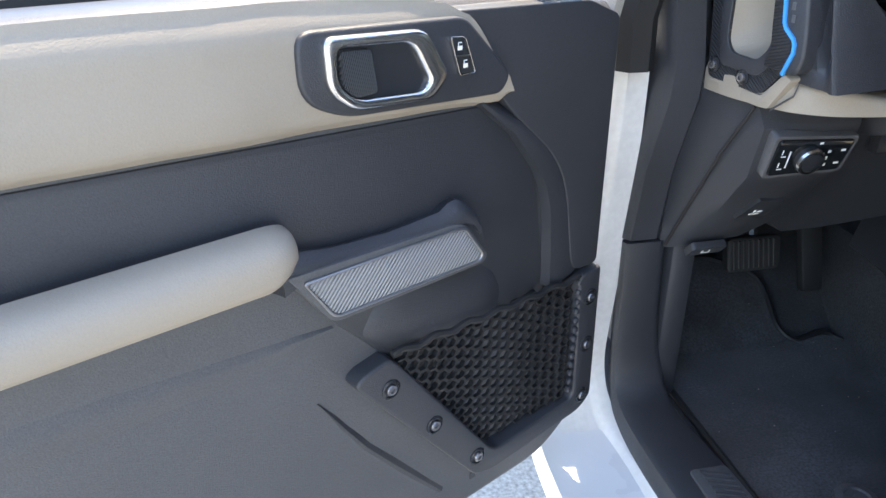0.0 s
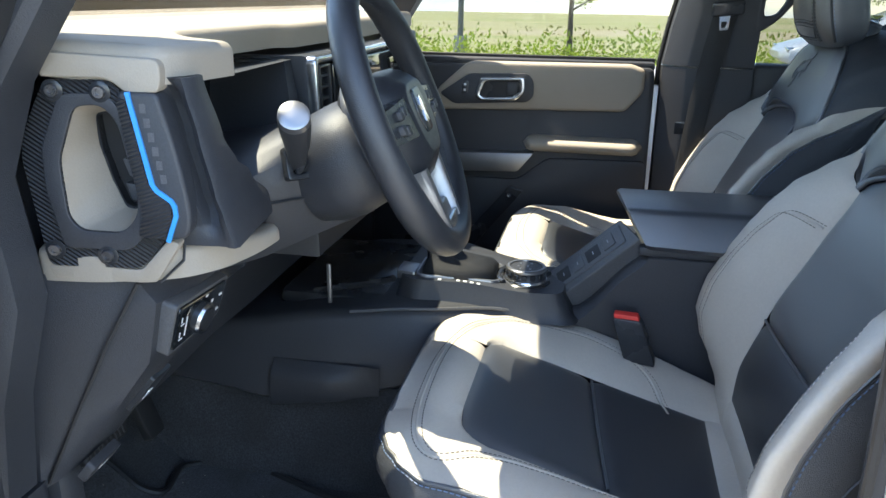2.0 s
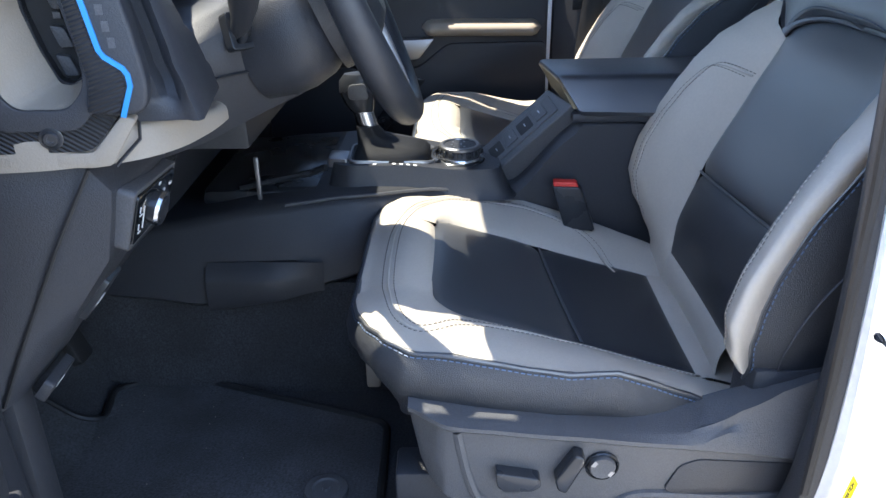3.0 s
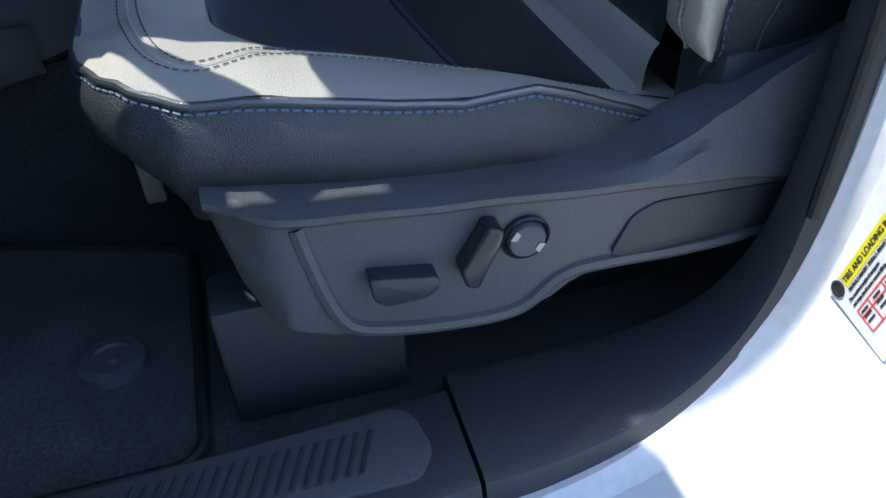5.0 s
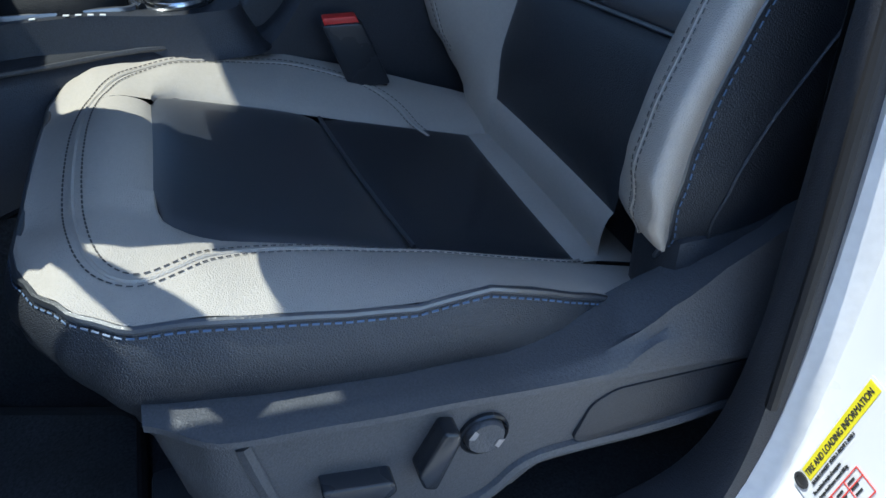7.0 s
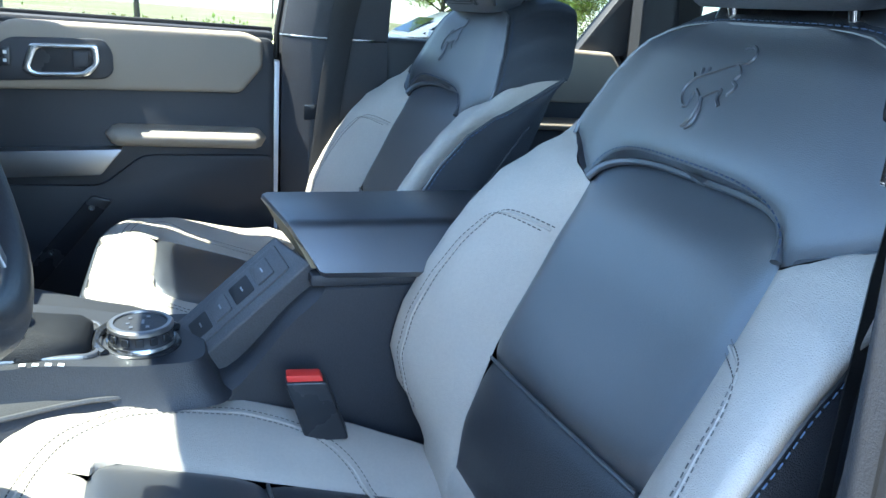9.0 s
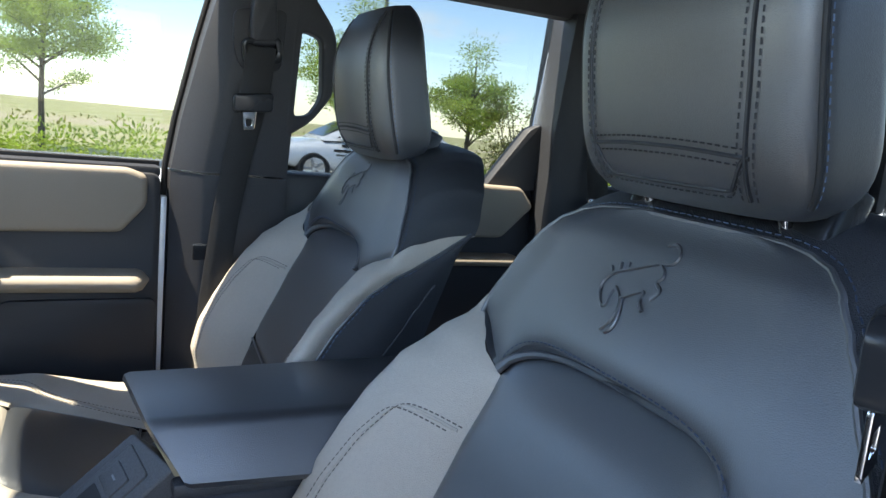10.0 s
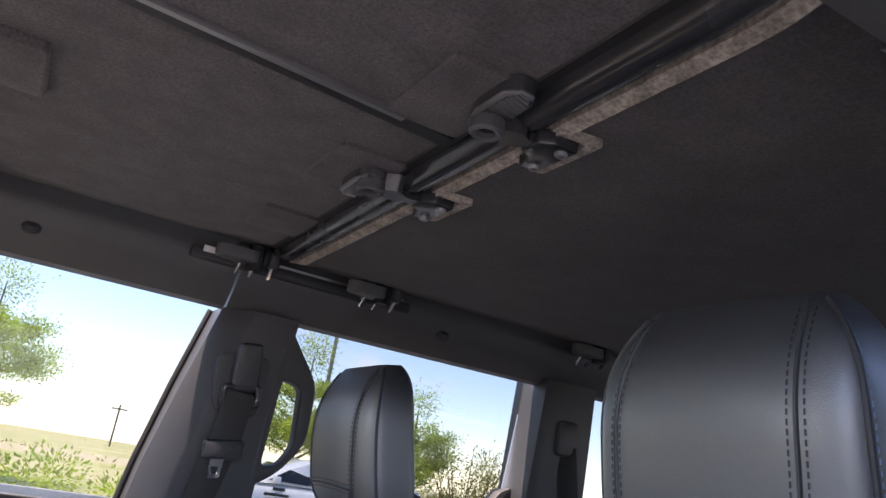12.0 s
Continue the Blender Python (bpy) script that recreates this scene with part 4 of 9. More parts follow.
YOKE_HALF = [(0.40, 0.232), (0.447, 0.230), (0.50, 0.208), (0.530, 0.189), (0.550, 0.170), (0.565, 0.148), (0.574, 0.120), (0.577, 0.09)]
YOKE_DOOR = [(0.40, 0.228), (0.438, 0.218), (0.50, 0.184), (0.525, 0.168), (0.550, 0.150), (0.565, 0.134), (0.574, 0.112), (0.577, 0.09)]


def yoke_half(x, s):
    """Half width of the yoke; it is narrower towards the door."""
    return interp(YOKE_DOOR if x < 0 else YOKE_HALF, s)


def cushion_w(x, s):
    a, hw, ins = abs(x), interp(CUSH_HALF, s), interp(CUSH_RELIEF, s)
    b = min(a, ins)
    front = 0.012 * smooth(0.20, 0.34, s) * (1 - 1.7 * min(1, (b / 0.15) ** 2)) - 0.040 * smooth(0.36, 0.44, s) ** 1.6
    sag = -0.007 * (1 - min(1, b / 0.2) ** 2) * math.sin(math.pi * max(0, min(1, (s + 0.1) / 0.5)))
    w = front + sag - 0.004
    if a <= ins:
        return w
    t = min(1.0, (a - ins) / max(0.02, hw - ins))
    edge_w = interp(CUSH_PIPE, s)
    if x > 0:
        edge_w = min(edge_w, 0.016)
    return w + (edge_w - w) * (1 - (1 - t) ** (1.0 + 0.85 * smooth(0.26, 0.36, s))) + (0.004 - 0.000 * smooth(0.3, 0.42, s)) * math.sin(math.pi * t)


def back_sb(x):
    """Height of the seam between the yoke and the panels below it."""
    a = abs(x)
    if a < 0.146:
        return 0.385 + 0.047 * (1 - (a / 0.146) ** 4) ** 0.5
    return 0.385 + 0.047 * smooth(0.13, 0.245, a)


def bolster_at(t, s):
    """Section of a bolster: from the insert's seam (0) over the ridge (0.5) to the piping (1)."""
    ins, xr, fr_, xp, fp, fi = [interp(tab, s) for tab in (BACK_INS, RIDGE_X, RIDGE_F, PIPE_X, PIPE_F, INS_F)]
    if t < 0.5:
        u = t / 0.5
        return ins + (xr - ins) * u, fi + (fr_ - fi) * (1 - (1 - u) ** 1.75)
    v = (t - 0.5) / 0.5
    return xr + (xp - xr) * v + 0.010 * math.sin(math.pi * v), fr_ + (fp - fr_) * v ** 1.6


def bolster_top(t):
    return interp([(0.0, 0.385), (0.12, 0.396), (0.30, 0.417), (0.5, 0.432), (0.75, 0.465), (1.0, 0.508)], t)


def back_w(x, s):
    """Relief of the insert, the yoke and the inner slopes of the bolsters."""
    a, ins = abs(x), interp(BACK_INS, s)
    sb = back_sb(x)
    if s > sb:
        yh = yoke_half(x, s)
        return 0.013 * (1 - smooth(0, 0.24, a)) * (1 - smooth(0.44, 0.57, s)) - 0.005 * smooth(0.7, 1.0, a / yh) - 0.006 * smooth(0.54, 0.577, s) + 0.002
    if a > ins:
        xr = interp(RIDGE_X, s)
        return bolster_at(0.5 * min(1.0, (a - ins) / (xr - ins)), s)[1]
    w = interp(INS_F, s) - 0.007 * (1 - (a / ins) ** 2)
    w += 0.014 * math.exp(-((s - 0.12) / 0.09) ** 2) * (1 - (a / ins) ** 2)
    w -= 0.016 * smooth(0.075, 0.0, sb - s) * (1 - (a / ins) ** 4)
    return w


def puff(d, depth=0.0060, reach=0.008):
    """A panel's surface dips where it is sewn."""
    return -depth * math.exp(-max(0.0, d) / reach)


def front_seat(cx, m, label, drop=0.0, slide=0.0):
    """cx: the seat's middle; m: +1 where the door side lies at -x, -1 at +x; slide: of the cushion along the car."""
    rake = math.atan2(0.3487, 0.9372)
    C_O = Vector((0, 0.28 + slide, 0.885))
    B_O, B_S, B_N = Vector((0, 0.228, 0.90)), Vector((0, -math.sin(rake), math.cos(rake))), Vector((0, math.cos(rake), math.sin(rake)))
    seat = thing("bucket_seat", (cx, 0.28 + slide, 0.67), label, "car seat", "front seats")

    def P(o, es, en):
        return lambda x, s, w: Vector((cx, 0, 0)) + o + Vector((m * x, 0, 0)) + es * s + en * w

    pc, pb = P(C_O, C_S, C_N), P(B_O, B_S, B_N)
    flip = m < 0

    # --- cushion cover, panel by panel
    def cush(x, s, d):
        return pc(x, s, cushion_w(x, s) + puff(d))

    rows_all = space(-0.10, -0.030, 5) + space(-0.01, 0.19, 11) + space(0.20, 0.31, 9) + space(0.316, 0.345, 9) + space(0.352, 0.4365, 16)
    panels = []
    for sgn, nm in ((-1, "door_side_bolster"), (1, "inner_bolster")):
        def f(t, s, sgn=sgn):
            ins, hw = interp(CUSH_INS, s), interp(CUSH_HALF, s)
            x = ins + (hw - ins) * t
            return cush(sgn * x, s, (x - ins) if s < 0.345 else 0.05)
        panels.append((nm, sheet(f, tight(0, 1, 17), rows_all, flip=(sgn < 0) != flip), BEIGE, "light grey-beige leather bolster"))
    s_sp = lambda x: 0.149 + 0.11 * x

    def f_front(t, s):
        ins = interp(CUSH_INS, s)
        return cush(t * ins, s, s - 0.345)

    panels.append(("front_band", sheet(f_front, space(-1, 1, 17), tight(0.345, 0.4365, 14), flip), BEIGE, "light grey-beige leather front band"))

    def f_insA(t, q):
        x0 = t * 0.155
        lo = s_sp(x0)
        s = lo + (0.345 - lo) * q
        ins = interp(CUSH_INS, s)
        return cush(t * ins, s, min((1 - abs(t)) * ins, 0.345 - s)) + C_N * puff(s - lo, 0.008, 0.011)

    def f_insB(t, q):
        x0 = t * 0.155
        hi = s_sp(x0)
        s = -0.030 + (hi + 0.030) * q
        ins = interp(CUSH_INS, s)
        return cush(t * ins, s, min((1 - abs(t)) * ins, s + 0.030)) + C_N * puff(hi - s, 0.009, 0.013)

    panels.append(("rear_band", sheet(lambda t, s: cush(t * interp(CUSH_INS, s), s, -0.030 - s), space(-1, 1, 13), tight(-0.10, -0.030, 8), flip), BEIGE, "light grey-beige leather rear band"))

    panels.append(("front_insert", sheet(f_insA, tight(-1, 1, 25), tight(0, 1, 17), flip), LEATHER, "smooth black leather insert"))
    panels.append(("rear_insert", sheet(f_insB, tight(-1, 1, 25), tight(0, 1, 19), flip), LEATHER_PERF, "matt black leather insert"))
    part("cushion", panels[0][1], panels[0][2], seat, panels[0][3])
    for nm, bm, mt, lb in panels[1:]:
        part(nm, bm, mt, seat, lb)

    # outline of the cushion from the rear door side, round the front, to the inner rear
    ss = space(-0.10, 0.33, 18) + space(0.345, 0.4365, 14)
    edge = [(-interp(CUSH_HALF, s), s) for s in ss] + [(x, 0.4365) for x in space(-0.12, 0.12, 7)] + [(interp(CUSH_HALF, s), s) for s in reversed(ss)]

    def skirt_top(x, s):
        return cushion_w(x, s)

    def f_skirt(i, q):
        x, s = edge[i]
        w = skirt_top(x, s)
        out = 0.014 * math.sin(math.pi * min(1, q * 1.15)) - (0.03 + 0.065 * smooth(0.33, 0.44, s)) * q * q
        ns = smooth(0.31, 0.44, s)
        nx = max(-1, min(1, x / 0.16)) * (1 - 0.3 * ns)
        depth = 0.115 - 0.012 * smooth(0.3, 0.43, s)
        return pc(x + nx * out, s + ns * out, w - 0.004 - depth * q)

    sk = bmesh.new()
    grid = [[sk.verts.new(f_skirt(i, q)) for i in range(len(edge))] for q in space(0, 1, 10)]
    for a, b in zip(grid, grid[1:]):
        for j in range(len(edge) - 1):
            q4 = (a[j], a[j + 1], b[j + 1], b[j])
            sk.faces.new(q4 if flip else tuple(reversed(q4)))
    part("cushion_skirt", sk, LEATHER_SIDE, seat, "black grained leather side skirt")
    base = [f_skirt(i, 1.0) for i in range(len(edge))]
    bb = bmesh.new()
    bb.faces.new([bb.verts.new(p) for p in base])
    part("cushion_base", bb, PLASTIC, seat)
    pipe = [pc(x, s, cushion_w(x, s) - 0.003) + Vector((m * (-0.001 if x < 0 else 0.001), 0, 0)) for x, s in edge]
    part("piping", tube(pipe, 0.0032, 8), LEATHER, seat, "navy-black piping")
    st = bmesh.new()
    low = [f_skirt(i, 0.04) + (f_skirt(i, 0.04) - pc(0, 0.2, -0.02)).normalized() * 0.0012 for i in range(len(edge))]
    nrm = (-m, 0.2, 0.3)
    add(st, stitch(low[2:], 0.0050, 0.0026, 0.0009, nrm))
    part("blue_stitching", st, THREAD_BLUE, seat, "blue contrast stitching")

    # raised double seam round the cushion front and sides
    def on_c(x, s, h=0.0008):
        return pc(x, s, cushion_w(x, s) + h)

    seam = [(0.119, 0.036), (0.185, 0.060), (0.232, 0.11), (0.243, 0.20), (0.235, 0.28), (0.205, 0.345), (0.15, 0.385), (0.06, 0.404), (-0.06, 0.406), (-0.15, 0.398), (-0.20, 0.385), (-0.222, 0.362), (-0.214, 0.335), (-0.188, 0.305), (-0.172, 0.26), (-0.164, 0.15), (-0.164, 0.03), (-0.160, -0.015), (-0.150, -0.028)]
    seam = rounded_line(seam, 3)
    grooves, threads = bmesh.new(), bmesh.new()
    add(grooves, tube([on_c(x, s, -0.0006) for x, s in seam], 0.0021, 6))
    for k in (-0.0065, 0.0065):
        line = []
        for (xa, sa), (xb, sb_) in zip(seam, seam[1:]):
            d = math.hypot(xb - xa, sb_ - sa)
            line.append(on_c(xa - k * (sb_ - sa) / d, sa + k * (xb - xa) / d, 0.0009))
        add(threads, stitch(line, normal=C_N))
    part("top_seam", grooves, BEIGE, seat, "raised seam on the beige leather")
    part("cushion_stitching", threads, THREAD_GREY, seat, "grey-brown top stitching")

    # --- backrest cover
    def back(x, s, d):
        return pb(x, s, back_w(x, s) + puff(d))

    for sgn, nm in ((-1, "door_side_back_bolster"), (1, "inner_back_bolster")):
        def g(t, q, sgn=sgn):
            hi, lo = bolster_top(t), (0.040 if sgn < 0 else -0.06)
            s = lo + (hi - lo) * q
            x, f = bolster_at(t, s)
            return pb(sgn * x, s, f + puff(min(0.2 * t, hi - s)))
        part(nm, sheet(g, tight(0, 0.5, 15)[:-1] + space(0.5, 1, 15), tight(0, 1, 34), (sgn < 0) != flip), BEIGE, seat, "light grey-beige leather bolster")
    sp = lambda x: 0.168 - 0.010 * (x / 0.146)

    def g_up(t, q):
        x = t * 0.146
        lo, hi = sp(x), back_sb(x) if abs(t) < 0.999 else 0.385
        s = lo + (hi - lo) * q
        x = t * interp(BACK_INS, s)
        return back(x, s, min((1 - abs(t)) * 0.146, hi - s)) + B_N * puff(s - lo, 0.008, 0.011)

    def g_lo(t, q):
        lo, hi = 0.014, sp(t * 0.146)
        s = lo + (hi - lo) * q
        x = t * interp(BACK_INS, s)
        return back(x, s, min((1 - abs(t)) * 0.14, s - lo)) + B_N * puff(hi - s, 0.009, 0.013)

    part("lower_back_band", sheet(lambda t, s: back(t * interp(BACK_INS, s), s, 0.014 - s), space(-1, 1, 13), tight(-0.06, 0.014, 8), flip), BEIGE, seat, "light grey-beige leather lower band")

    part("upper_insert", sheet(g_up, tight(-1, 1, 33), tight(0, 1, 27), flip), LEATHER, seat, "smooth black leather insert")
    part("lower_insert", sheet(g_lo, tight(-1, 1, 25), tight(0, 1, 17), flip), LEATHER_PERF, seat, "matt black leather insert")

    part("back_split_seam", tube([pb(t * 0.146, sp(t * 0.146), back_w(t * 0.146, sp(t * 0.146)) - 0.0038) for t in space(-0.99, 0.99, 24)], 0.0022, 6), LEATHER, seat)
    part("cushion_split_seam", tube([pc(x, s_sp(x), cushion_w(x, s_sp(x)) - 0.0038) for x in space(-0.139, 0.139, 24)], 0.0022, 6), LEATHER, seat)

    def g_yoke(t, q):
        s = 0.45
        for _ in range(6):
            x = t * yoke_half(t, s)
            lo = back_sb(x)
            s = lo + (0.577 - lo) * q
        return back(x, s, min(s - lo, 0.05))

    tt = sorted(set([round(v, 4) for v in tight(-1, 1, 37)] + [-0.62, -0.6, 0.6, 0.62]))
    yoke = part("yoke", sheet(g_yoke, tt, tight(0, 1, 21), flip), LEATHER, seat, "black leather upper panel with an embossed animal")

    # sides and top of the yoke, swept back to the rear shell
    ys = space(0.430, 0.54, 12) + space(0.547, 0.577, 10)
    yedge = [(-yoke_half(-1, s), s) for s in ys] + [(x, 0.577) for x in space(-0.075, 0.075, 6)] + [(yoke_half(1, s), s) for s in reversed(ys)]

    def f_yside(i, q):
        x, s = yedge[i]
        s1 = 0.508 + (s - 0.43) * 0.86
        return pb(x * (1 + 0.05 * math.sin(q * math.pi / 2)), s + (s1 - s) * (q if s < 0.45 else 1 - (1 - q) ** 2.3), back_w(x, s) - 0.004 - 0.098 * q)

    def lower_edge(sg, s):
        x, f = bolster_at(1.0, s)
        return sg * x, f

    def f_low(sg, s, q):
        x, f = lower_edge(sg, s)
        return pb(x * (1 + 0.05 * math.sin(math.pi * q) - 0.09 * q), s, f + (-0.102 - f) * q)

    def side_sheet(rows):
        bm = bmesh.new()
        grid = [[bm.verts.new(p) for p in row] for row in rows]
        for a, b in zip(grid, grid[1:]):
            for j in range(len(a) - 1):
                q4 = (a[j], a[j + 1], b[j + 1], b[j])
                if (q4[0].co - q4[2].co).length > 1e-6:
                    bm.faces.new(q4 if flip else tuple(reversed(q4)))
        return bm

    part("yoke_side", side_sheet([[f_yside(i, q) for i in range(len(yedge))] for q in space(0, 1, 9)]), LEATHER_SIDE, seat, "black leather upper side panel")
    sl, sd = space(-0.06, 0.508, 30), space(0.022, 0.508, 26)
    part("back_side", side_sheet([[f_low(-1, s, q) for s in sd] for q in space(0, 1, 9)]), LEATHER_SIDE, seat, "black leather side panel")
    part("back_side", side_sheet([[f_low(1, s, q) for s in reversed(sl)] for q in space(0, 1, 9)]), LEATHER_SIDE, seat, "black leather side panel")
    rb = bmesh.new()
    rim = [f_low(-1, s, 1.0) for s in sd] + [f_yside(i, 1.0) for i in range(1, len(yedge) - 1)] + [f_low(1, s, 1.0) for s in reversed(sl)]
    rb.faces.new([rb.verts.new(p) for p in rim])
    part("back_panel", rb, PLASTIC, seat, "black moulded rear panel")
    pp = [pb(x, s, back_w(x, s) - 0.002) for x, s in yedge]
    part("yoke_piping", tube(pp, 0.0028, 8), LEATHER, seat, "navy-black piping")
    sb2 = bmesh.new()
    add(sb2, stitch([f_yside(i, 0.05) + B_N * 0.0006 + Vector((math.copysign(0.001, m * yedge[i][0]), 0, 0.0006)) for i in range(len(yedge))], 0.0050, 0.003, 0.0007, (0, 0.8, 0.5)))
    part("yoke_edge_stitching", sb2, THREAD_NAVY, seat, "dark blue edge stitching")
    for sg in (-1, 1):
        part("back_piping", tube([pb(*lower_edge(sg, s)[:1], s, lower_edge(sg, s)[1]) for s in (sd if sg < 0 else sl)], 0.0030, 8), LEATHER, seat, "navy-black piping")
        st_ = bmesh.new()
        add(st_, stitch([f_low(sg, s, 0.035) + Vector((m * sg * 0.0012, 0, 0)) for s in space(0.03 if sg < 0 else -0.05, 0.5, 70)], 0.0050, 0.003, 0.0008, (m * sg, 0.3, 0.2)))
        part("back_blue_stitching", st_, THREAD_BLUE, seat, "blue contrast stitching")
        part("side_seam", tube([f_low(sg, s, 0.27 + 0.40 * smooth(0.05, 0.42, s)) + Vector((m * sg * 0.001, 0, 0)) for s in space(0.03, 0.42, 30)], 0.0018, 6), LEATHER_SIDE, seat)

    def on_b(x, s, h=0.0008):
        return pb(x, s, back_w(x, s) + h)

    th, thb = bmesh.new(), bmesh.new()

    def on_bol(sg, t, s, h):
        x, f = bolster_at(t, s)
        return pb(sg * (x + (0.6 * h if t > 0.4 else 0)), s, f + h)

    for sg in (-1, 1):
        # curved double seam on the bolsters
        curve = []
        for q in space(0, 1, 40):
            if q < 0.3:
                curve.append((0.02 + 0.26 * q / 0.3, 0.318 - 0.006 * (q / 0.3) ** 3))
            else:
                v = (q - 0.3) / 0.7
                curve.append((0.28 + 0.13 * math.sin(min(1, v * 1.6) * 1.5708) - 0.04 * v, 0.312 - 0.275 * v ** 1.35))
        for _ in range(3):
            curve = [curve[0]] + [tuple(0.5 * (a_ + b_) for a_, b_ in zip(p0, p1)) for p0, p1 in zip(curve, curve[1:])] + [curve[-1]]
            curve = [curve[0]] + [tuple(0.25 * a_ + 0.5 * b_ + 0.25 * c_ for a_, b_, c_ in zip(*tri_)) for tri_ in zip(curve, curve[1:], curve[2:])] + [curve[-1]]
        part("bolster_seam", tube([on_bol(sg, t, s, -0.0007) for t, s in curve], 0.0019, 6), BEIGE, seat)
        add(th, stitch([on_bol(sg, t - 0.022, s + 0.005, 0.0009) for t, s in curve[1:]], normal=B_N))
        add(th, stitch([on_bol(sg, t + 0.022, s - 0.005, 0.0009) for t, s in curve[1:]], normal=B_N))
    arc = [(x, back_sb(x) + 0.006) for x in space(-0.1455, 0.1455, 60)]
    add(thb, stitch([on_b(x, s, 0.0009) for x, s in arc], normal=B_N))
    part("bolster_stitching", th, THREAD_GREY, seat, "grey-brown top stitching")
    part("yoke_stitching", thb, THREAD_NAVY, seat, "dark blue top stitching")
    arcroll = [(x, back_sb(x) - 0.001) for x in space(-0.1455, 0.1455, 50)]
    part("yoke_roll", tube([on_b(x, s, 0.0005) for x, s in arcroll], 0.0045, 8), LEATHER, seat)

    # embossed prancing animal on the yoke, a plain outline
    em = bmesh.new()
    shapes = [
        [(0.0, 0.536), (-0.009, 0.537), (-0.015, 0.541), (-0.014, 0.549), (-0.005, 0.555), (0.004, 0.552)],
        [(0.0, 0.536), (0.018, 0.529), (0.033, 0.522), (0.046, 0.517), (0.053, 0.508), (0.052, 0.498), (0.041, 0.487), (0.033, 0.487), (0.036, 0.498), (0.034, 0.505)],
        [(0.034, 0.505), (0.022, 0.498), (0.018, 0.486), (0.019, 0.476), (0.025, 0.468)],
        [(0.020, 0.499), (0.012, 0.483), (0.012, 0.472), (0.018, 0.467)],
        [(0.022, 0.498), (0.010, 0.506), (0.0, 0.511), (0.001, 0.501), (-0.008, 0.494)],
        [(0.0, 0.536), (-0.011, 0.527), (-0.005, 0.519), (-0.016, 0.515), (-0.010, 0.505)],
        [(0.033, 0.522), (0.034, 0.529)], [(0.040, 0.520), (0.043, 0.527)], [(0.047, 0.516), (0.052, 0.521)]]
    for sh in shapes:
        add(em, tube([on_b(m * x, s, 0.0006) for x, s in rounded_line(sh, 2)], 0.0018 if m > 0 else 0.0009, 6))
    part("embossing", em, LEATHER, yoke)

    # --- headrest, standing upright on two posts
    h0 = 1.568 - drop
    H_UP, H_F = Vector((0, 0.17, 0.985)), Vector((0, 0.985, -0.17))

    def hp(x, z, w):
        return Vector((cx + m * (x + 0.006), 0.018 + 0.3 * abs(slide), h0)) + H_UP * (z - h0) + H_F * w

    def ring(z):
        k = max(-1, min(1, (z - h0) / (0.112 if z < h0 else 0.118)))
        hw = 0.131 * (1 - (abs(k) ** 3.2 * 0.34 if k > 0 else abs(k) ** 6 * 0.20)) * (1 - 0.02 * k)
        df = 0.060 * (1 - (abs(k) ** 2.6 * 0.72 if k > 0 else abs(k) ** 4 * 0.45)) * (1 - 0.12 * k)
        dr_ = 0.046 * (1 - abs(k) ** 7 * (0.40 if k > 0 else 0.55))
        cw = 0.004 * k - 0.012 * max(0, k) ** 2
        pts = []
        for j in range(56):
            a = 2 * math.pi * j / 56
            ca, sa = math.cos(a), math.sin(a)
            x = hw * math.copysign(abs(ca) ** 0.34, ca)
            w = cw + (df if sa > 0 else dr_) * math.copysign(abs(sa) ** 0.46, sa) * (1.0 - 0.20 * (x / 0.131) ** 2)
            pts.append((x, w))
        return pts

    rr = [h0 + (0.112 if v < 0 else 0.118) * math.sin(v) for v in space(-math.pi / 2 * 0.985, math.pi / 2 * 0.985, 28)]
    headrest = part("headrest", loft([[hp(x, z, w) for x, w in ring(z)] for z in rr]), LEATHER, seat, "padded black leather head restraint", sharp=60)

    def on_h(x, z, lift=0.0005):
        row = sorted((p for p in ring(z) if p[1] > ring(z)[0][1]), key=lambda p: p[0])
        w = 0.0
        for (x0, w0), (x1, w1) in zip(row, row[1:]):
            if x0 <= x <= x1:
                w = w0 + (w1 - w0) * (x - x0) / max(1e-6, x1 - x0)
        return hp(x, z, w + lift)

    sm, smb, sml = bmesh.new(), bmesh.new(), bmesh.new()
    bend = lambda z: 0.088 * (1 - 0.12 * ((z - h0) / 0.12) ** 2)
    for sg in (-1, 1):
        zs = space(h0 - 0.098, h0 + 0.111, 28)
        add(sm, tube([on_h(sg * bend(z), z, 0.0002) for z in zs], 0.0020, 6))
        for dx in (-0.006, 0.006):
            add(smb, stitch([on_h(sg * (bend(z) + dx), z, 0.0006) for z in zs], normal=H_F, r=0.0009))
        def corner(z, j, sg=sg):
            x, w = ring(z)[j]
            return hp(sg * (x + 0.0006), z, w + 0.0006)
        add(sm, tube([corner(z, 4) for z in space(h0 - 0.10, h0 + 0.111, 26)], 0.0024, 8))
        add(sml, stitch([corner(z, 3) for z in space(h0 - 0.10, h0 + 0.110, 26)], 0.0042, 0.003, 0.0007, (sg, 0.4, 0)))
    hz = h0 - 0.062
    add(sm, tube([on_h(x, hz - 0.006 * (x / 0.1) ** 2, 0.0002) for x in space(-0.088, 0.088, 18)], 0.0018, 6))
    for ds in (-0.006, 0.006):
        add(smb, stitch([on_h(x, hz + ds - 0.006 * (x / 0.1) ** 2, 0.0006) for x in space(-0.086, 0.086, 18)], normal=H_F))
    low = [(x, h0 - 0.092 + 0.026 * smooth(0.066, 0.086, abs(x))) for x in space(-0.086, 0.086, 40)]
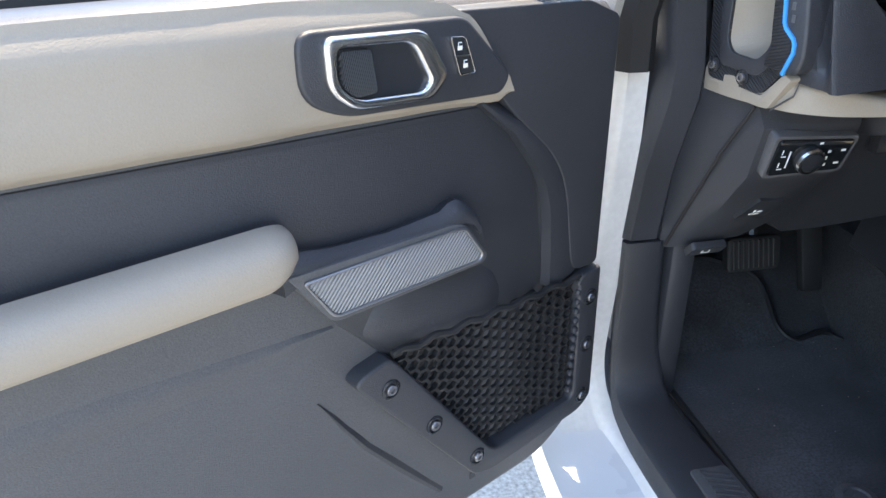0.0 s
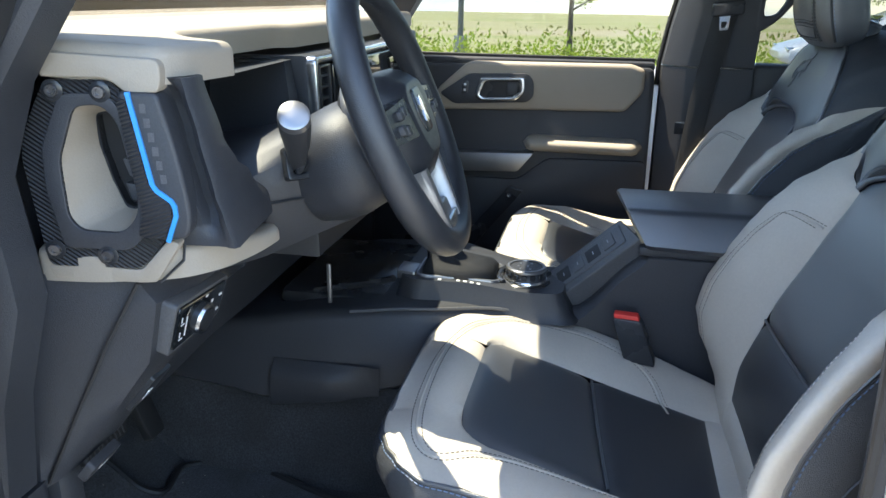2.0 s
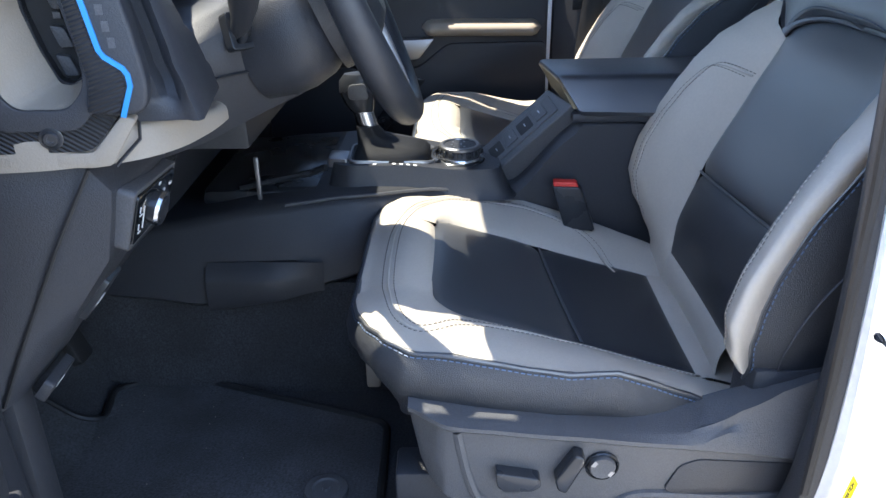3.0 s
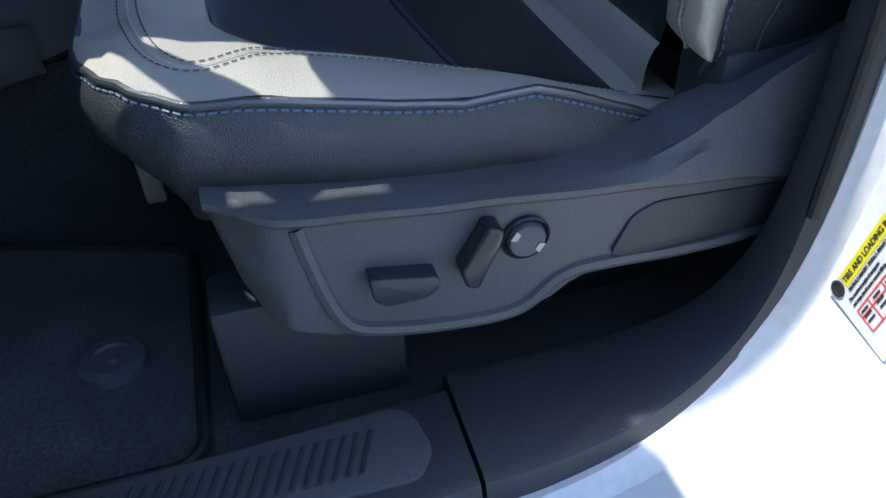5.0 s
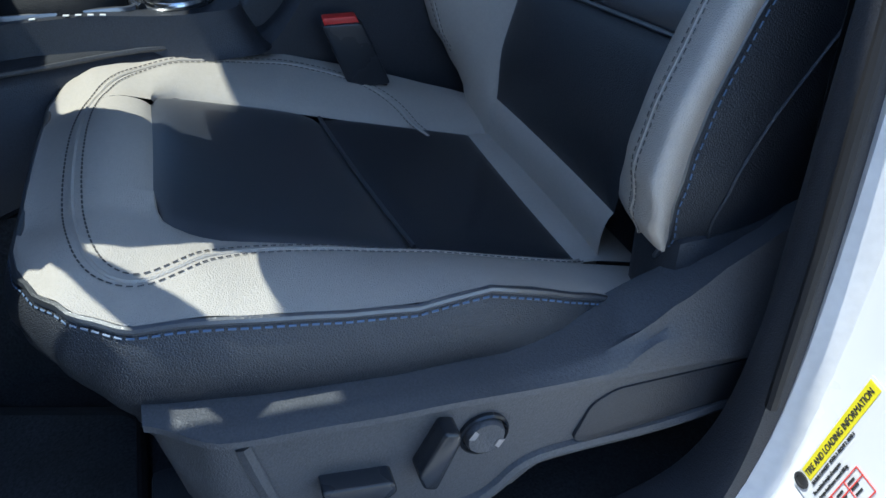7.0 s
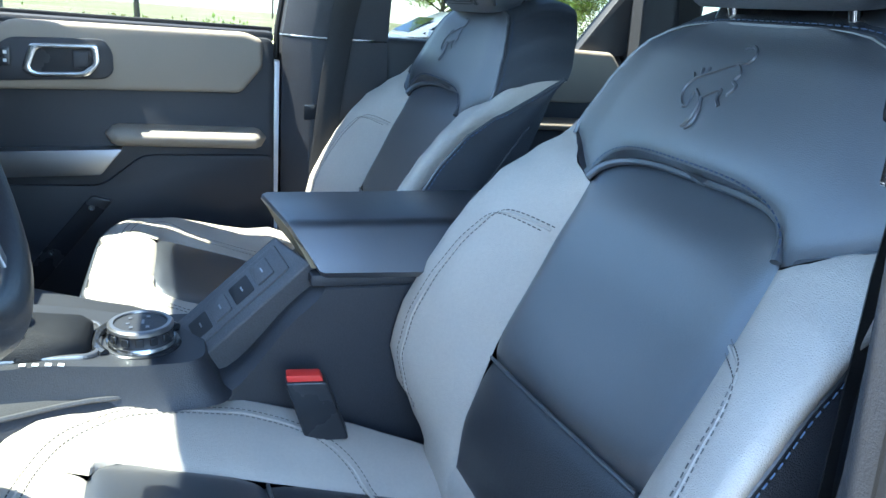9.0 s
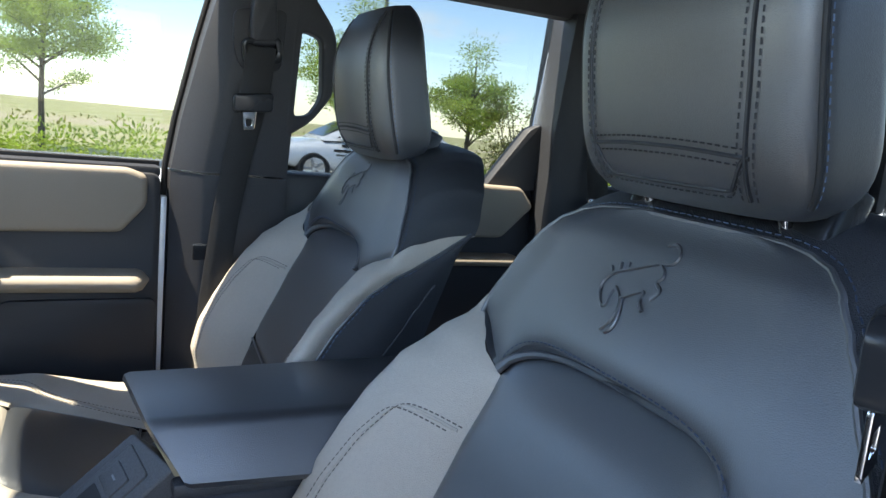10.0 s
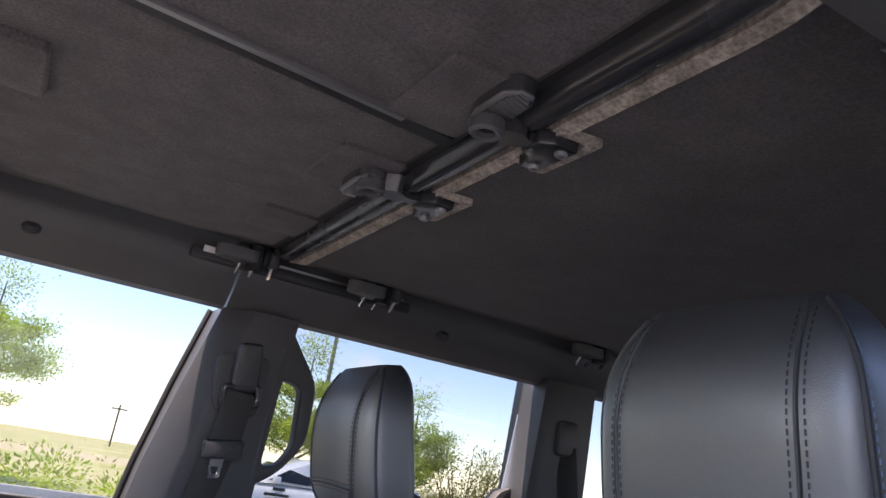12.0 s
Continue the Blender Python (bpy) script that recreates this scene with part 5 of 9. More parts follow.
    add(sm, tube([on_h(x, z, 0.0002) for x, z in low], 0.0017, 6))
    add(smb, stitch([on_h(x, z - 0.005, 0.0006) for x, z in low], normal=H_F))
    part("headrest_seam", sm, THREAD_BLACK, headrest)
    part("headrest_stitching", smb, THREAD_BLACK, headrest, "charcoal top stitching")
    part("headrest_piping_stitching", sml, THREAD_BLUE, headrest, "blue-grey stitching along the side seam")
    for sg in (-1, 1):
        part("headrest_post", tube([pb(sg * 0.075, 0.56, -0.045), hp(sg * 0.075, h0 - 0.10, 0.0), hp(sg * 0.075, h0 - 0.07, 0.0)], 0.0065, 12), CHROME, seat, "chrome post")
        ff = fr(pb(sg * 0.075, 0.612, -0.040), (1, 0, 0), B_N, B_S)
        part("post_guide", slab(rounded([(-0.033, -0.017), (0.033, -0.017), (0.033, 0.017), (-0.033, 0.017)], 0.008), -0.05, 0.022, ff, 0.003), PLASTIC_GLOSS, seat, "black plastic post guide")
        part("guide_cap", slab(rounded([(-0.024, -0.010), (0.024, -0.010), (0.024, 0.010), (-0.024, 0.010)], 0.005), 0.021, 0.026, ff, 0.0015), SILVER, seat, "silver guide cap")

    # --- plinth trim on the door side, with its switches
    ft = lambda y, z, w=0.0: Vector((cx + m * (-0.300 - w), y + slide, z))

    def soft(pts, n=3):
        for _ in range(n):
            out = [pts[0]]
            for p, q in zip(pts, pts[1:]):
                out += [tuple(0.75 * a + 0.25 * b for a, b in zip(p, q)), tuple(0.25 * a + 0.75 * b for a, b in zip(p, q))]
            pts = out + [pts[-1]]
        return pts

    inner_z = [(0.10, 0.962), (0.157, 0.949), (0.20, 0.936), (0.246, 0.919), (0.30, 0.902), (0.40, 0.896), (0.52, 0.906), (0.60, 0.918), (0.645, 0.926)]
    outer_z = [(0.10, 0.985), (0.16, 0.972), (0.20, 0.952), (0.245, 0.924), (0.28, 0.903), (0.31, 0.893), (0.375, 0.892), (0.456, 0.899), (0.558, 0.908), (0.645, 0.921)]
    crease_z = [(0.10, 0.862), (0.172, 0.867), (0.245, 0.876), (0.337, 0.884), (0.46, 0.895), (0.553, 0.904), (0.645, 0.917)]
    low_z = [(0.10, 0.815), (0.17, 0.800), (0.24, 0.788), (0.32, 0.790), (0.355, 0.786), (0.385, 0.766), (0.42, 0.754), (0.48, 0.760), (0.56, 0.778), (0.591, 0.790), (0.608, 0.806), (0.621, 0.834), (0.629, 0.875), (0.634, 0.905)]
    rows = []
    for y in space(0.10, 0.59, 36) + space(0.598, 0.6345, 9):
        zi, zo, zc, zl = interp(inner_z, y), interp(outer_z, y), interp(crease_z, y), interp(low_z, y)
        k = smooth(0.585, 0.640, y) * 0.026
        zc = max(zc, zl + 0.008)
        fin_ = smooth(0.315, 0.255, y)
        rows.append([ft(y, z, w - k) for w, z in ((-0.052, zl), (-0.055, zi), (-0.040, zi + 0.002), (-0.014 + 0.006 * fin_, max(zo - 0.004 * fin_, zc + 0.004)), (-0.006, max(zo + 0.002 * fin_, zc + 0.004)), (-0.001 - 0.004 * fin_, max(zo - 0.002 - 0.012 * fin_, zc + 0.003)), (0.001 + 0.007 * (1 - fin_), zc + 0.001 + 0.020 * fin_), (0.008, zc), (0.0085, zc - 0.004), (0.004, zc - 0.008), (0.0, zc - 0.012), (-0.001, (zc + zl) / 2), (-0.004, zl + 0.006), (-0.010, zl))])
    trim = part("side_trim", loft(rows), PLASTIC_GREY, seat, "dark grey moulded side trim with seat switches")
    lip = soft([(0.577, 0.894), (0.572, 0.864), (0.563, 0.822), (0.551, 0.790), (0.52, 0.779), (0.476, 0.771), (0.421, 0.767), (0.398, 0.775), (0.375, 0.800), (0.34, 0.803), (0.242, 0.797), (0.15, 0.806)])
    part("lower_ridge", tube([ft(y, z, -0.0035) for y, z in lip], 0.0068, 8), PLASTIC_GREY, trim)
    pocket = rounded([(0.332, 0.812), (0.318, 0.847), (0.297, 0.857), (0.14, 0.850), (0.14, 0.812), (0.32, 0.806)], 0.008)
    part("recess_panel", slab(pocket, -0.012, 0.0015, ft, 0.001), PLASTIC, trim)
    sw = rounded([(0.533, 0.848), (0.481, 0.839), (0.479, 0.828), (0.490, 0.820), (0.522, 0.819), (0.531, 0.828)], 0.004)
    part("slide_switch", slab(sw, -0.002, 0.016, ft, 0.004, 3), PLASTIC_GLOSS, trim, "black seat slide switch")
    lv = rounded([(0.464, 0.838), (0.443, 0.876), (0.431, 0.872), (0.431, 0.862), (0.450, 0.819), (0.460, 0.823)], 0.004)
    part("recline_switch", slab(lv, -0.002, 0.018, ft, 0.004, 3), PLASTIC_GLOSS, trim, "black backrest switch")
    fk = fr(ft(0.408, 0.848, -0.001), (0, 1, 0), (0, 0, 1), (-m, 0, 0))
    part("lumbar_ring", lathe([(0.0198, 0.0), (0.0198, 0.004), (0.0182, 0.0055), (0.0165, 0.003), (0.0162, 0.0)], fk, 36), PLASTIC_GLOSS, trim, "gloss black switch ring")
    part("lumbar_switch", lathe([(0.0158, 0.0), (0.0155, 0.006), (0.0140, 0.0085), (0.009, 0.0085), (0.0005, 0.007)], fk, 36), PLASTIC_GREY, trim, "round dark grey lumbar switch")
    for q in (0.6, 3.75):
        part("lumbar_mark", slab([(-0.003, -0.002), (0.003, -0.002), (0.0045, 0.003), (-0.0045, 0.003)], 0.0084, 0.0092, lambda u, v, w, q=q: fk(math.cos(q) * (0.0115 + v) - math.sin(q) * u, math.sin(q) * (0.0115 + v) + math.cos(q) * u, w), 0), GREY_METAL, trim)
    # plinth and runners below the cushion
    part("plinth", rbox((cx - 0.20, 0.18 + slide, 0.68), (cx + 0.20, 0.60 + slide, 0.80), 0.02), PLASTIC, seat)
    part("hinge_cover", rbox((cx + m * -0.228 - 0.035, 0.06 + slide, 0.80), (cx + m * -0.228 + 0.035, 0.235 + slide, 0.955), 0.015), PLASTIC, seat)
    part("inner_trim", slab(rounded([(0.57, 0.88), (0.13, 0.88), (0.13, 0.76), (0.52, 0.75)], 0.03), 0, 0.03, lambda y, z, w=0.0: Vector((cx + m * (0.215 + w), y + 0.03 + slide, z)), 0.006), PLASTIC, seat)
    for dx in (-0.17, 0.17):
        part("runner", rbox((cx + dx - 0.022, 0.16, 0.664), (cx + dx + 0.022, 0.66, 0.70), 0.004), PLASTIC_GLOSS, seat, "black seat runner")
    return seat


driver_seat = front_seat(-0.391, 1, "black and light grey-beige leather front seat beside the open door")
front_seat(0.346, -1, "black and light grey-beige leather front seat beside the closed door", 0.022, -0.042)
# small cloth tag hanging from the seat's front frame
part("pull_tag", rbox((-0.382, 0.700, 0.735), (-0.360, 0.722, 0.790), 0.004), BEIGE_TRIM, driver_seat, "small beige cloth tag under the seat front")


# ---- the open driver's door ----
D_O, D_U, D_W = Vector((-0.923, 0.934, 0)), Vector((-0.877, -0.481, 0)).normalized(), Vector((0.481, -0.877, 0)).normalized()


def fd(u, v, w=0.0):
    """Along the door from its hinge side, height, and depth towards the cabin."""
    return D_O + D_U * u + Vector((0, 0, v - 0.015 * (1 - smooth(0.92, 1.24, v)))) + D_W * w



def door_outline(grow=0.0):
    return [(-0.028 - grow, 1.335), (-0.030 - grow, 0.80), (-0.015, 0.752), (0.05, 0.71 - grow), (0.90, 0.70 - grow), (0.98 + grow, 0.78), (0.99 + grow, 1.37), (0.50, 1.385), (0.05, 1.362)]


door = thing("side_door", fd(0.4, 0.70, -0.08), "open front car door with sand and dark grey trim", "car door")
part("outer_skin", slab(rounded(door_outline(0.02), 0.03), -0.17, -0.085, fd, 0.012), WHITE_PAINT, door, "white painted outer skin")
part("trim_panel", slab(rounded(door_outline(), [0.03, 0.03, 0.03, 0.04, 0.05, 0.05, 0.04, 0.03, 0.03]), -0.085, -0.022, fd, 0.012, 3), PLASTIC_GREY, door, "dark grey grained lower trim panel")
# window sill strip on top
rise = lambda u: 0.095 * min(u, 0.36) + 0.01 * max(0, u - 0.36)
part("sill_strip", loft([[fd(u, 1.300 + rise(u), -0.105), fd(u, 1.358 + rise(u), -0.105), fd(u, 1.361 + rise(u), -0.095), fd(u, 1.359 + rise(u), -0.055), fd(u, 1.352 + rise(u), -0.034), fd(u, 1.338 + rise(u), -0.020), fd(u, 1.300 + rise(u), -0.016)] for u in space(-0.028, 0.36, 14) + [0.6, 0.99]]), PLASTIC, door, "black sill trim")
part("window_seal", loft([[fd(u, 1.34 + rise(u), -0.118), fd(u, 1.366 + rise(u), -0.116), fd(u, 1.366 + rise(u), -0.106), fd(u, 1.34 + rise(u), -0.104)] for u in (-0.02, 0.36, 0.99)]), RUBBER, door, "black rubber window seal")
part("sail_panel", slab(rounded([(-0.02, 1.372), (0.06, 1.38), (0.035, 1.52), (0.010, 1.62), (-0.005, 1.62)], 0.008), -0.115, -0.07, fd, 0.004), PLASTIC, door, "black mirror sail panel")
part("glass_run", tube([fd(0.055, 1.38, -0.108), fd(0.03, 1.53, -0.108), fd(0.005, 1.70, -0.112)], 0.010, 8), RUBBER, door, "black glass channel")
# front shoulder of the panel with a raised curved rib
shoulder = rounded([(0.035, 1.362), (0.24, 1.370), (0.165, 1.262), (0.060, 1.17), (0.030, 1.02), (-0.022, 1.02), (-0.022, 1.34)], [0.01, 0.01, 0.03, 0.05, 0.03, 0.01, 0.01])
part("front_shoulder", slab(shoulder, -0.03, -0.006, fd, 0.008, 3), PLASTIC, door, "black moulded front edge")
rib = [(0.200, 1.274, 0.010), (0.168, 1.252, 0.016), (0.140, 1.236, 0.026), (0.115, 1.214, 0.036), (0.092, 1.192, 0.042), (0.072, 1.166, 0.048), (0.057, 1.136, 0.055), (0.048, 1.106, 0.062), (0.041, 1.060, 0.068), (0.037, 1.018, 0.072)]
rows = []
for k_, (u, v, ww) in enumerate(rib):
    q0, q1 = rib[max(0, k_ - 1)], rib[min(len(rib) - 1, k_ + 1)]
    d_ = Vector((q1[0] - q0[0], q1[1] - q0[1])).normalized()
    rows.append([fd(u - d_.y * a_ * ww, v + d_.x * a_ * ww, h_) for a_, h_ in ((-0.75, -0.0215), (-0.60, -0.0185), (-0.38, -0.0135), (-0.10, -0.0075), (0.20, -0.0052), (0.5, -0.0062), (0.55, -0.020))])
part("curved_rib", loft(rows), PLASTIC, door, "black curved rib")
# inset behind the armrest and grip
inset = rounded([(0.70, 1.285), (0.16, 1.262), (0.095, 1.165), (0.072, 1.015), (0.155, 1.000), (0.322, 1.004), (0.362, 1.046), (0.400, 1.084), (0.455, 1.155), (0.72, 1.155)], [0.01, 0.02, 0.04, 0.02, 0.02, 0.008, 0.02, 0.02, 0.02, 0.01])
part("inset_panel", slab(inset, -0.03, -0.019, fd, 0.003), PLASTIC, door, "black grained inset")
# beige upper panel, rolled back at its top
lowz = [(0.160, 1.278), (0.18, 1.266), (0.27, 1.272), (0.43, 1.279), (0.56, 1.286), (0.66, 1.290), (0.80, 1.296), (0.965, 1.300)]
topz = [(0.160, 1.280), (0.168, 1.297), (0.227, 1.366), (0.26, 1.381), (0.32, 1.389), (0.45, 1.396), (0.60, 1.400), (0.965, 1.405)]


def f_beige(u, q):
    lo, hi = interp(lowz, u), interp(topz, u)
    hi = max(hi, lo + 0.001)
    v = lo + (hi - lo) * q
    w = -0.008 + 0.008 * math.sin(min(1, q * 3) * math.pi / 2) - 0.010 * smooth(0.70, 1.0, q) ** 1.5 * smooth(0.20, 0.30, u)
    w += 0.008 * smooth(0.40, 0.50, u)
    if q < 0.08:
        w -= 0.009 * (1 - q / 0.08)
    return fd(u, v, w)


us = [0.160, 0.163, 0.168, 0.178] + space(0.19, 0.24, 8) + space(0.25, 0.965, 34)
part("upper_panel", shell(f_beige, us, [0, 0.02, 0.05, 0.08, 0.15] + space(0.25, 1.0, 18), 0.006, True), BEIGE_TRIM, door, "sand-coloured padded upper panel")
# handle bezel
bez = rounded([(0.424, 1.372), (0.236, 1.366), (0.170, 1.300), (0.184, 1.281), (0.378, 1.291), (0.424, 1.312)], [0.018, 0.012, 0.012, 0.01, 0.02, 0.03])
part("handle_bezel", slab(bez, -0.02, 0.006, fd, 0.004, 3), PLASTIC, door, "black handle surround")
co_ = rounded([(0.402, 1.366), (0.290, 1.361), (0.262, 1.314), (0.284, 1.293), (0.374, 1.298), (0.400, 1.318)], [0.012, 0.014, 0.010, 0.010, 0.012, 0.014], 6)
ci_ = rounded([(0.389, 1.355), (0.308, 1.351), (0.286, 1.312), (0.296, 1.303), (0.371, 1.308), (0.389, 1.324)], [0.010, 0.012, 0.006, 0.008, 0.012, 0.012], 6)
part("handle_ring", ringslab(co_, ci_, 0.002, 0.014, fd, 0.0045, 3), SILVER, door, "satin chrome handle ring")
part("handle_cup", slab(ci_, -0.001, 0.0065, fd, 0), PLASTIC_GLOSS, door, "black recessed cup")
lever = rounded([(0.386, 1.353), (0.352, 1.351), (0.346, 1.310), (0.372, 1.309), (0.386, 1.322)], 0.006)
part("handle_lever", slab(lever, 0.0065, 0.012, fd, 0.003), ribbed(material("ribbed black plastic lever", (0.03, 0.031, 0.034), 0.5), D_U + Vector((0, 0, 0.4)), 0.0022), door, "ribbed black pull lever")
swp = rounded([(0.259, 1.349), (0.241, 1.347), (0.227, 1.311), (0.247, 1.311)], 0.004)
lock = part("lock_switch", slab(swp, 0.006, 0.0095, fd, 0.0015), PLASTIC_GLOSS, door, "black lock switch with white symbols")
rim = [(u + (0.2435 - u) * -0.06, v + (1.33 - v) * -0.04) for u, v in swp]
part("switch_rim", ringslab(rim, swp, 0.0055, 0.0105, fd, 0.0006, 1), SILVER, lock)
f_s = lambda u, v, w=0.0: fd(u, v, 0.0095 + w)
sym = bmesh.new()
for cu_, cv in ((0.2475, 1.3385), (0.2400, 1.3205)):
    add(sym, slab([(cu_ + 0.0028, cv - 0.003), (cu_ - 0.0028, cv - 0.003), (cu_ - 0.0028, cv + 0.001), (cu_ + 0.0028, cv + 0.001)], 0, 0.0005, f_s, 0))
    add(sym, tube([f_s(cu_ + 0.002, cv + 0.001, 0.0004), f_s(cu_ + 0.002, cv + 0.0042, 0.0004), f_s(cu_ - 0.0018, cv + 0.0042, 0.0004)], 0.0005, 5))
part("lock_symbol", sym, PRINT, lock)
part("switch_split", slab([(0.254, 1.3292), (0.235, 1.3285), (0.235, 1.3300), (0.254, 1.3307)], 0.0092, 0.0105, fd, 0), SILVER, lock)

# armrest pad
def f_arm(u, a):
    k = math.sqrt(max(0.0, 1 - max(0.0, (0.480 - u) / 0.039) ** 2.4))
    hz, ww = 0.027 * (0.30 + 0.70 * k), 0.040 * (0.25 + 0.75 * k)
    c, s = math.cos(a), math.sin(a)
    u = u + (0.020 * max(0.0, -s) * smooth(0.52, 0.445, u))
    return fd(u, 1.183 + hz * math.copysign(abs(s) ** 0.8, s), -0.02 + max(0, ww * math.copysign(abs(c) ** 0.7, c) + 0.02 * k))


angs = space(-math.pi / 2, math.pi / 2, 17)
part("armrest", loft([[f_arm(u, a) for a in angs] for u in [0.4412, 0.4418, 0.443, 0.445, 0.448, 0.452, 0.458, 0.466, 0.476, 0.49] + space(0.51, 0.965, 16)], False), BEIGE_TRIM, door, "sand-coloured padded armrest")
# raised black strip in place of the shade under the armrest
part("armrest_shade_strip", slab(rounded([(0.44, 1.164), (0.965, 1.166), (0.965, 1.150), (0.455, 1.147)], 0.004), -0.03, -0.016, fd, 0.002), RUBBER, door)
# pull grip
grip = rounded([(0.456, 1.158), (0.414, 1.101), (0.404, 1.097), (0.209, 1.097), (0.202, 1.104), (0.234, 1.147), (0.250, 1.154)], [0.004, 0.006, 0.006, 0.008, 0.008, 0.012, 0.01])
pull = part("pull_grip", slab(grip, -0.02, 0.010, fd, 0.004, 3), PLASTIC_GREY, door, "dark grey pull grip with ribbed face")
face = rounded([(0.438, 1.147), (0.410, 1.108), (0.403, 1.105), (0.218, 1.104), (0.214, 1.110), (0.240, 1.144), (0.252, 1.147)], 0.005)
RIB_GREY = ribbed(material("ribbed grey plastic", (0.25, 0.25, 0.255), 0.38, blotch=0.05), D_U * 0.75 + Vector((0, 0, 0.65)), 0.0042, 0.0012)
part("ribbed_face", slab(face, 0.008, 0.0115, fd, 0.001), RIB_GREY, pull, "ribbed grey insert")
part("grip_rim", ringslab([(u + (u - 0.325) * 0.035, v + (v - 1.125) * 0.12) for u, v in face], face, 0.008, 0.0135, fd, 0.001, 1), GREY_METAL, pull, "grey metal rim")
part("grip_arm", loft([[fd(u, v, -0.02), fd(u, v + 0.004, -0.006), fd(u - 0.002, v - 0.002, 0.004), fd(u - 0.003, v - 0.012, 0.009), fd(u - 0.003, v - 0.020, 0.008), fd(u, v - 0.024, -0.02)] for u, v in ((0.462, 1.160), (0.445, 1.167), (0.43, 1.168), (0.40, 1.162), (0.33, 1.158), (0.262, 1.161), (0.250, 1.168), (0.238, 1.170), (0.225, 1.164), (0.216, 1.152))]), PLASTIC, pull, "black upper side of the grip")
part("grip_stay", loft([[fd(0.240, 1.172, -0.02), fd(0.192, 1.135, -0.02), fd(0.184, 1.092, -0.02), fd(0.215, 1.088, -0.02)], [fd(0.244, 1.160, 0.004), fd(0.206, 1.130, 0.004), fd(0.200, 1.101, 0.004), fd(0.225, 1.100, 0.004)]]), PLASTIC, pull)
# bulge of the pocket below the grip
part("pocket_bulge", loft([[fd(u, v0 + (v1 - v0) * t, -0.022 + dp * math.sin(math.pi * t) ** 0.8) for t in space(0, 1, 11)] for u, v0, v1, dp in ((0.362, 1.046, 1.056, 0.002), (0.345, 1.028, 1.080, 0.009), (0.31, 1.004, 1.094, 0.014), (0.25, 1.000, 1.094, 0.016), (0.19, 0.998, 1.086, 0.013), (0.165, 1.000, 1.066, 0.008), (0.148, 1.012, 1.040, 0.001))], False), PLASTIC, door, "black moulded pocket bulge")
# lower pressings in the panel
sw_ = [(0.96, 1.098, 0.060), (0.80, 1.088, 0.058), (0.66, 1.080, 0.052), (0.54, 1.074, 0.040), (0.46, 1.072, 0.026), (0.395, 1.072, 0.008)]
part("pressed_ridge", loft([[fd(u, v + 0.35 * ww, -0.0235), fd(u, v + 0.10 * ww, -0.0185), fd(u, v - 0.10 * ww, -0.018), fd(u, v - 0.65 * ww, -0.0235)] for u, v, ww in sw_]), PLASTIC_GREY, door)
# groove: thin raised strip whose darker plastic stands in for its shade
gr_ = [(0.420, 0.990, 0.002), (0.390, 0.945, 0.010), (0.360, 0.900, 0.014), (0.310, 0.838, 0.016), (0.247, 0.762, 0.012)]
part("groove_shade_strip", loft([[fd(u + 0.5 * ww, v - 0.3 * ww, -0.0235), fd(u + 0.1 * ww, v, -0.019), fd(u - 0.5 * ww, v + 0.3 * ww, -0.0235)] for u, v, ww in gr_]), PLASTIC, door)

# pocket frame, net and screws
pf = [(0.386, 1.006), (0.374, 1.015), (0.338, 1.022), (0.329, 1.014), (0.181, 0.814), (0.165, 0.803), (0.016, 0.812), (0.012, 0.830), (0.020, 1.010), (0.010, 1.015), (-0.024, 1.018), (-0.028, 0.80), (-0.004, 0.782), (0.174, 0.770), (0.206, 0.779)]
frame_ = part("pocket_frame", slab(rounded(pf, [0.008, 0.006, 0.006, 0.006, 0.012, 0.01, 0.008, 0.008, 0.006, 0.004, 0.006, 0.01, 0.012, 0.01, 0.008], 3), -0.024, 0.002, fd, 0.004, 3), PLASTIC, door, "black pocket frame")
for u, v in ((0.340, 0.985), (0.277, 0.903), (0.204, 0.812), (-0.004, 0.977), (-0.005, 0.900), (-0.005, 0.810)):
    part("screw_recess", lathe([(0.0125, 0.0), (0.0125, 0.0035), (0.0105, 0.0045), (0.0095, 0.002), (0.0005, 0.002)], fr(fd(u, v, 0.0), D_U, (0, 0, 1), D_W), 20), PLASTIC_GLOSS, frame_)
    part("screw", bolt_head(fd(u, v, 0.0025), D_W, 0.0072), STEEL, frame_, "dark steel socket screw")
part("net_back", slab([(0.325, 1.022), (0.018, 1.010), (0.014, 0.802), (0.160, 0.802)], -0.075, -0.036, fd, 0), PLASTIC_GREY, door, "dark pocket interior")
net = bmesh.new()
inside = lambda u, v: u > 0.020 and 0.809 < v < 1.004 + 0.025 * u and u < 0.176 + (v - 0.809) * 0.75
HEX_W, HEX_H = 0.0213, 0.0150
for col_ in range(21):
    for row_ in range(16):
        u, v = 0.014 + 0.75 * HEX_W * col_, 0.800 + HEX_H * (row_ + 0.5 * (col_ % 2))
        if inside(u, v):
            sag = -0.008 - 0.012 * math.sin(math.pi * min(1, max(0, u / 0.3)))
            hexa = [(0.5, 0.0), (0.26, 0.5), (-0.26, 0.5), (-0.5, 0.0), (-0.26, -0.5), (0.26, -0.5)]
            k = random.uniform(0.72, 0.79)
            o = [(u + a * HEX_W * 1.03, v + b * HEX_H * 1.03) for a, b in hexa]
            i2 = [(u + a * HEX_W * k, v + b * HEX_H * k) for a, b in hexa]
            add(net, ringslab(o, i2, sag - 0.004, sag + 0.002 + random.uniform(0, 0.0012), fd, 0))
part("pocket_net", net, RUBBER, door, "black rubber hexagon net")
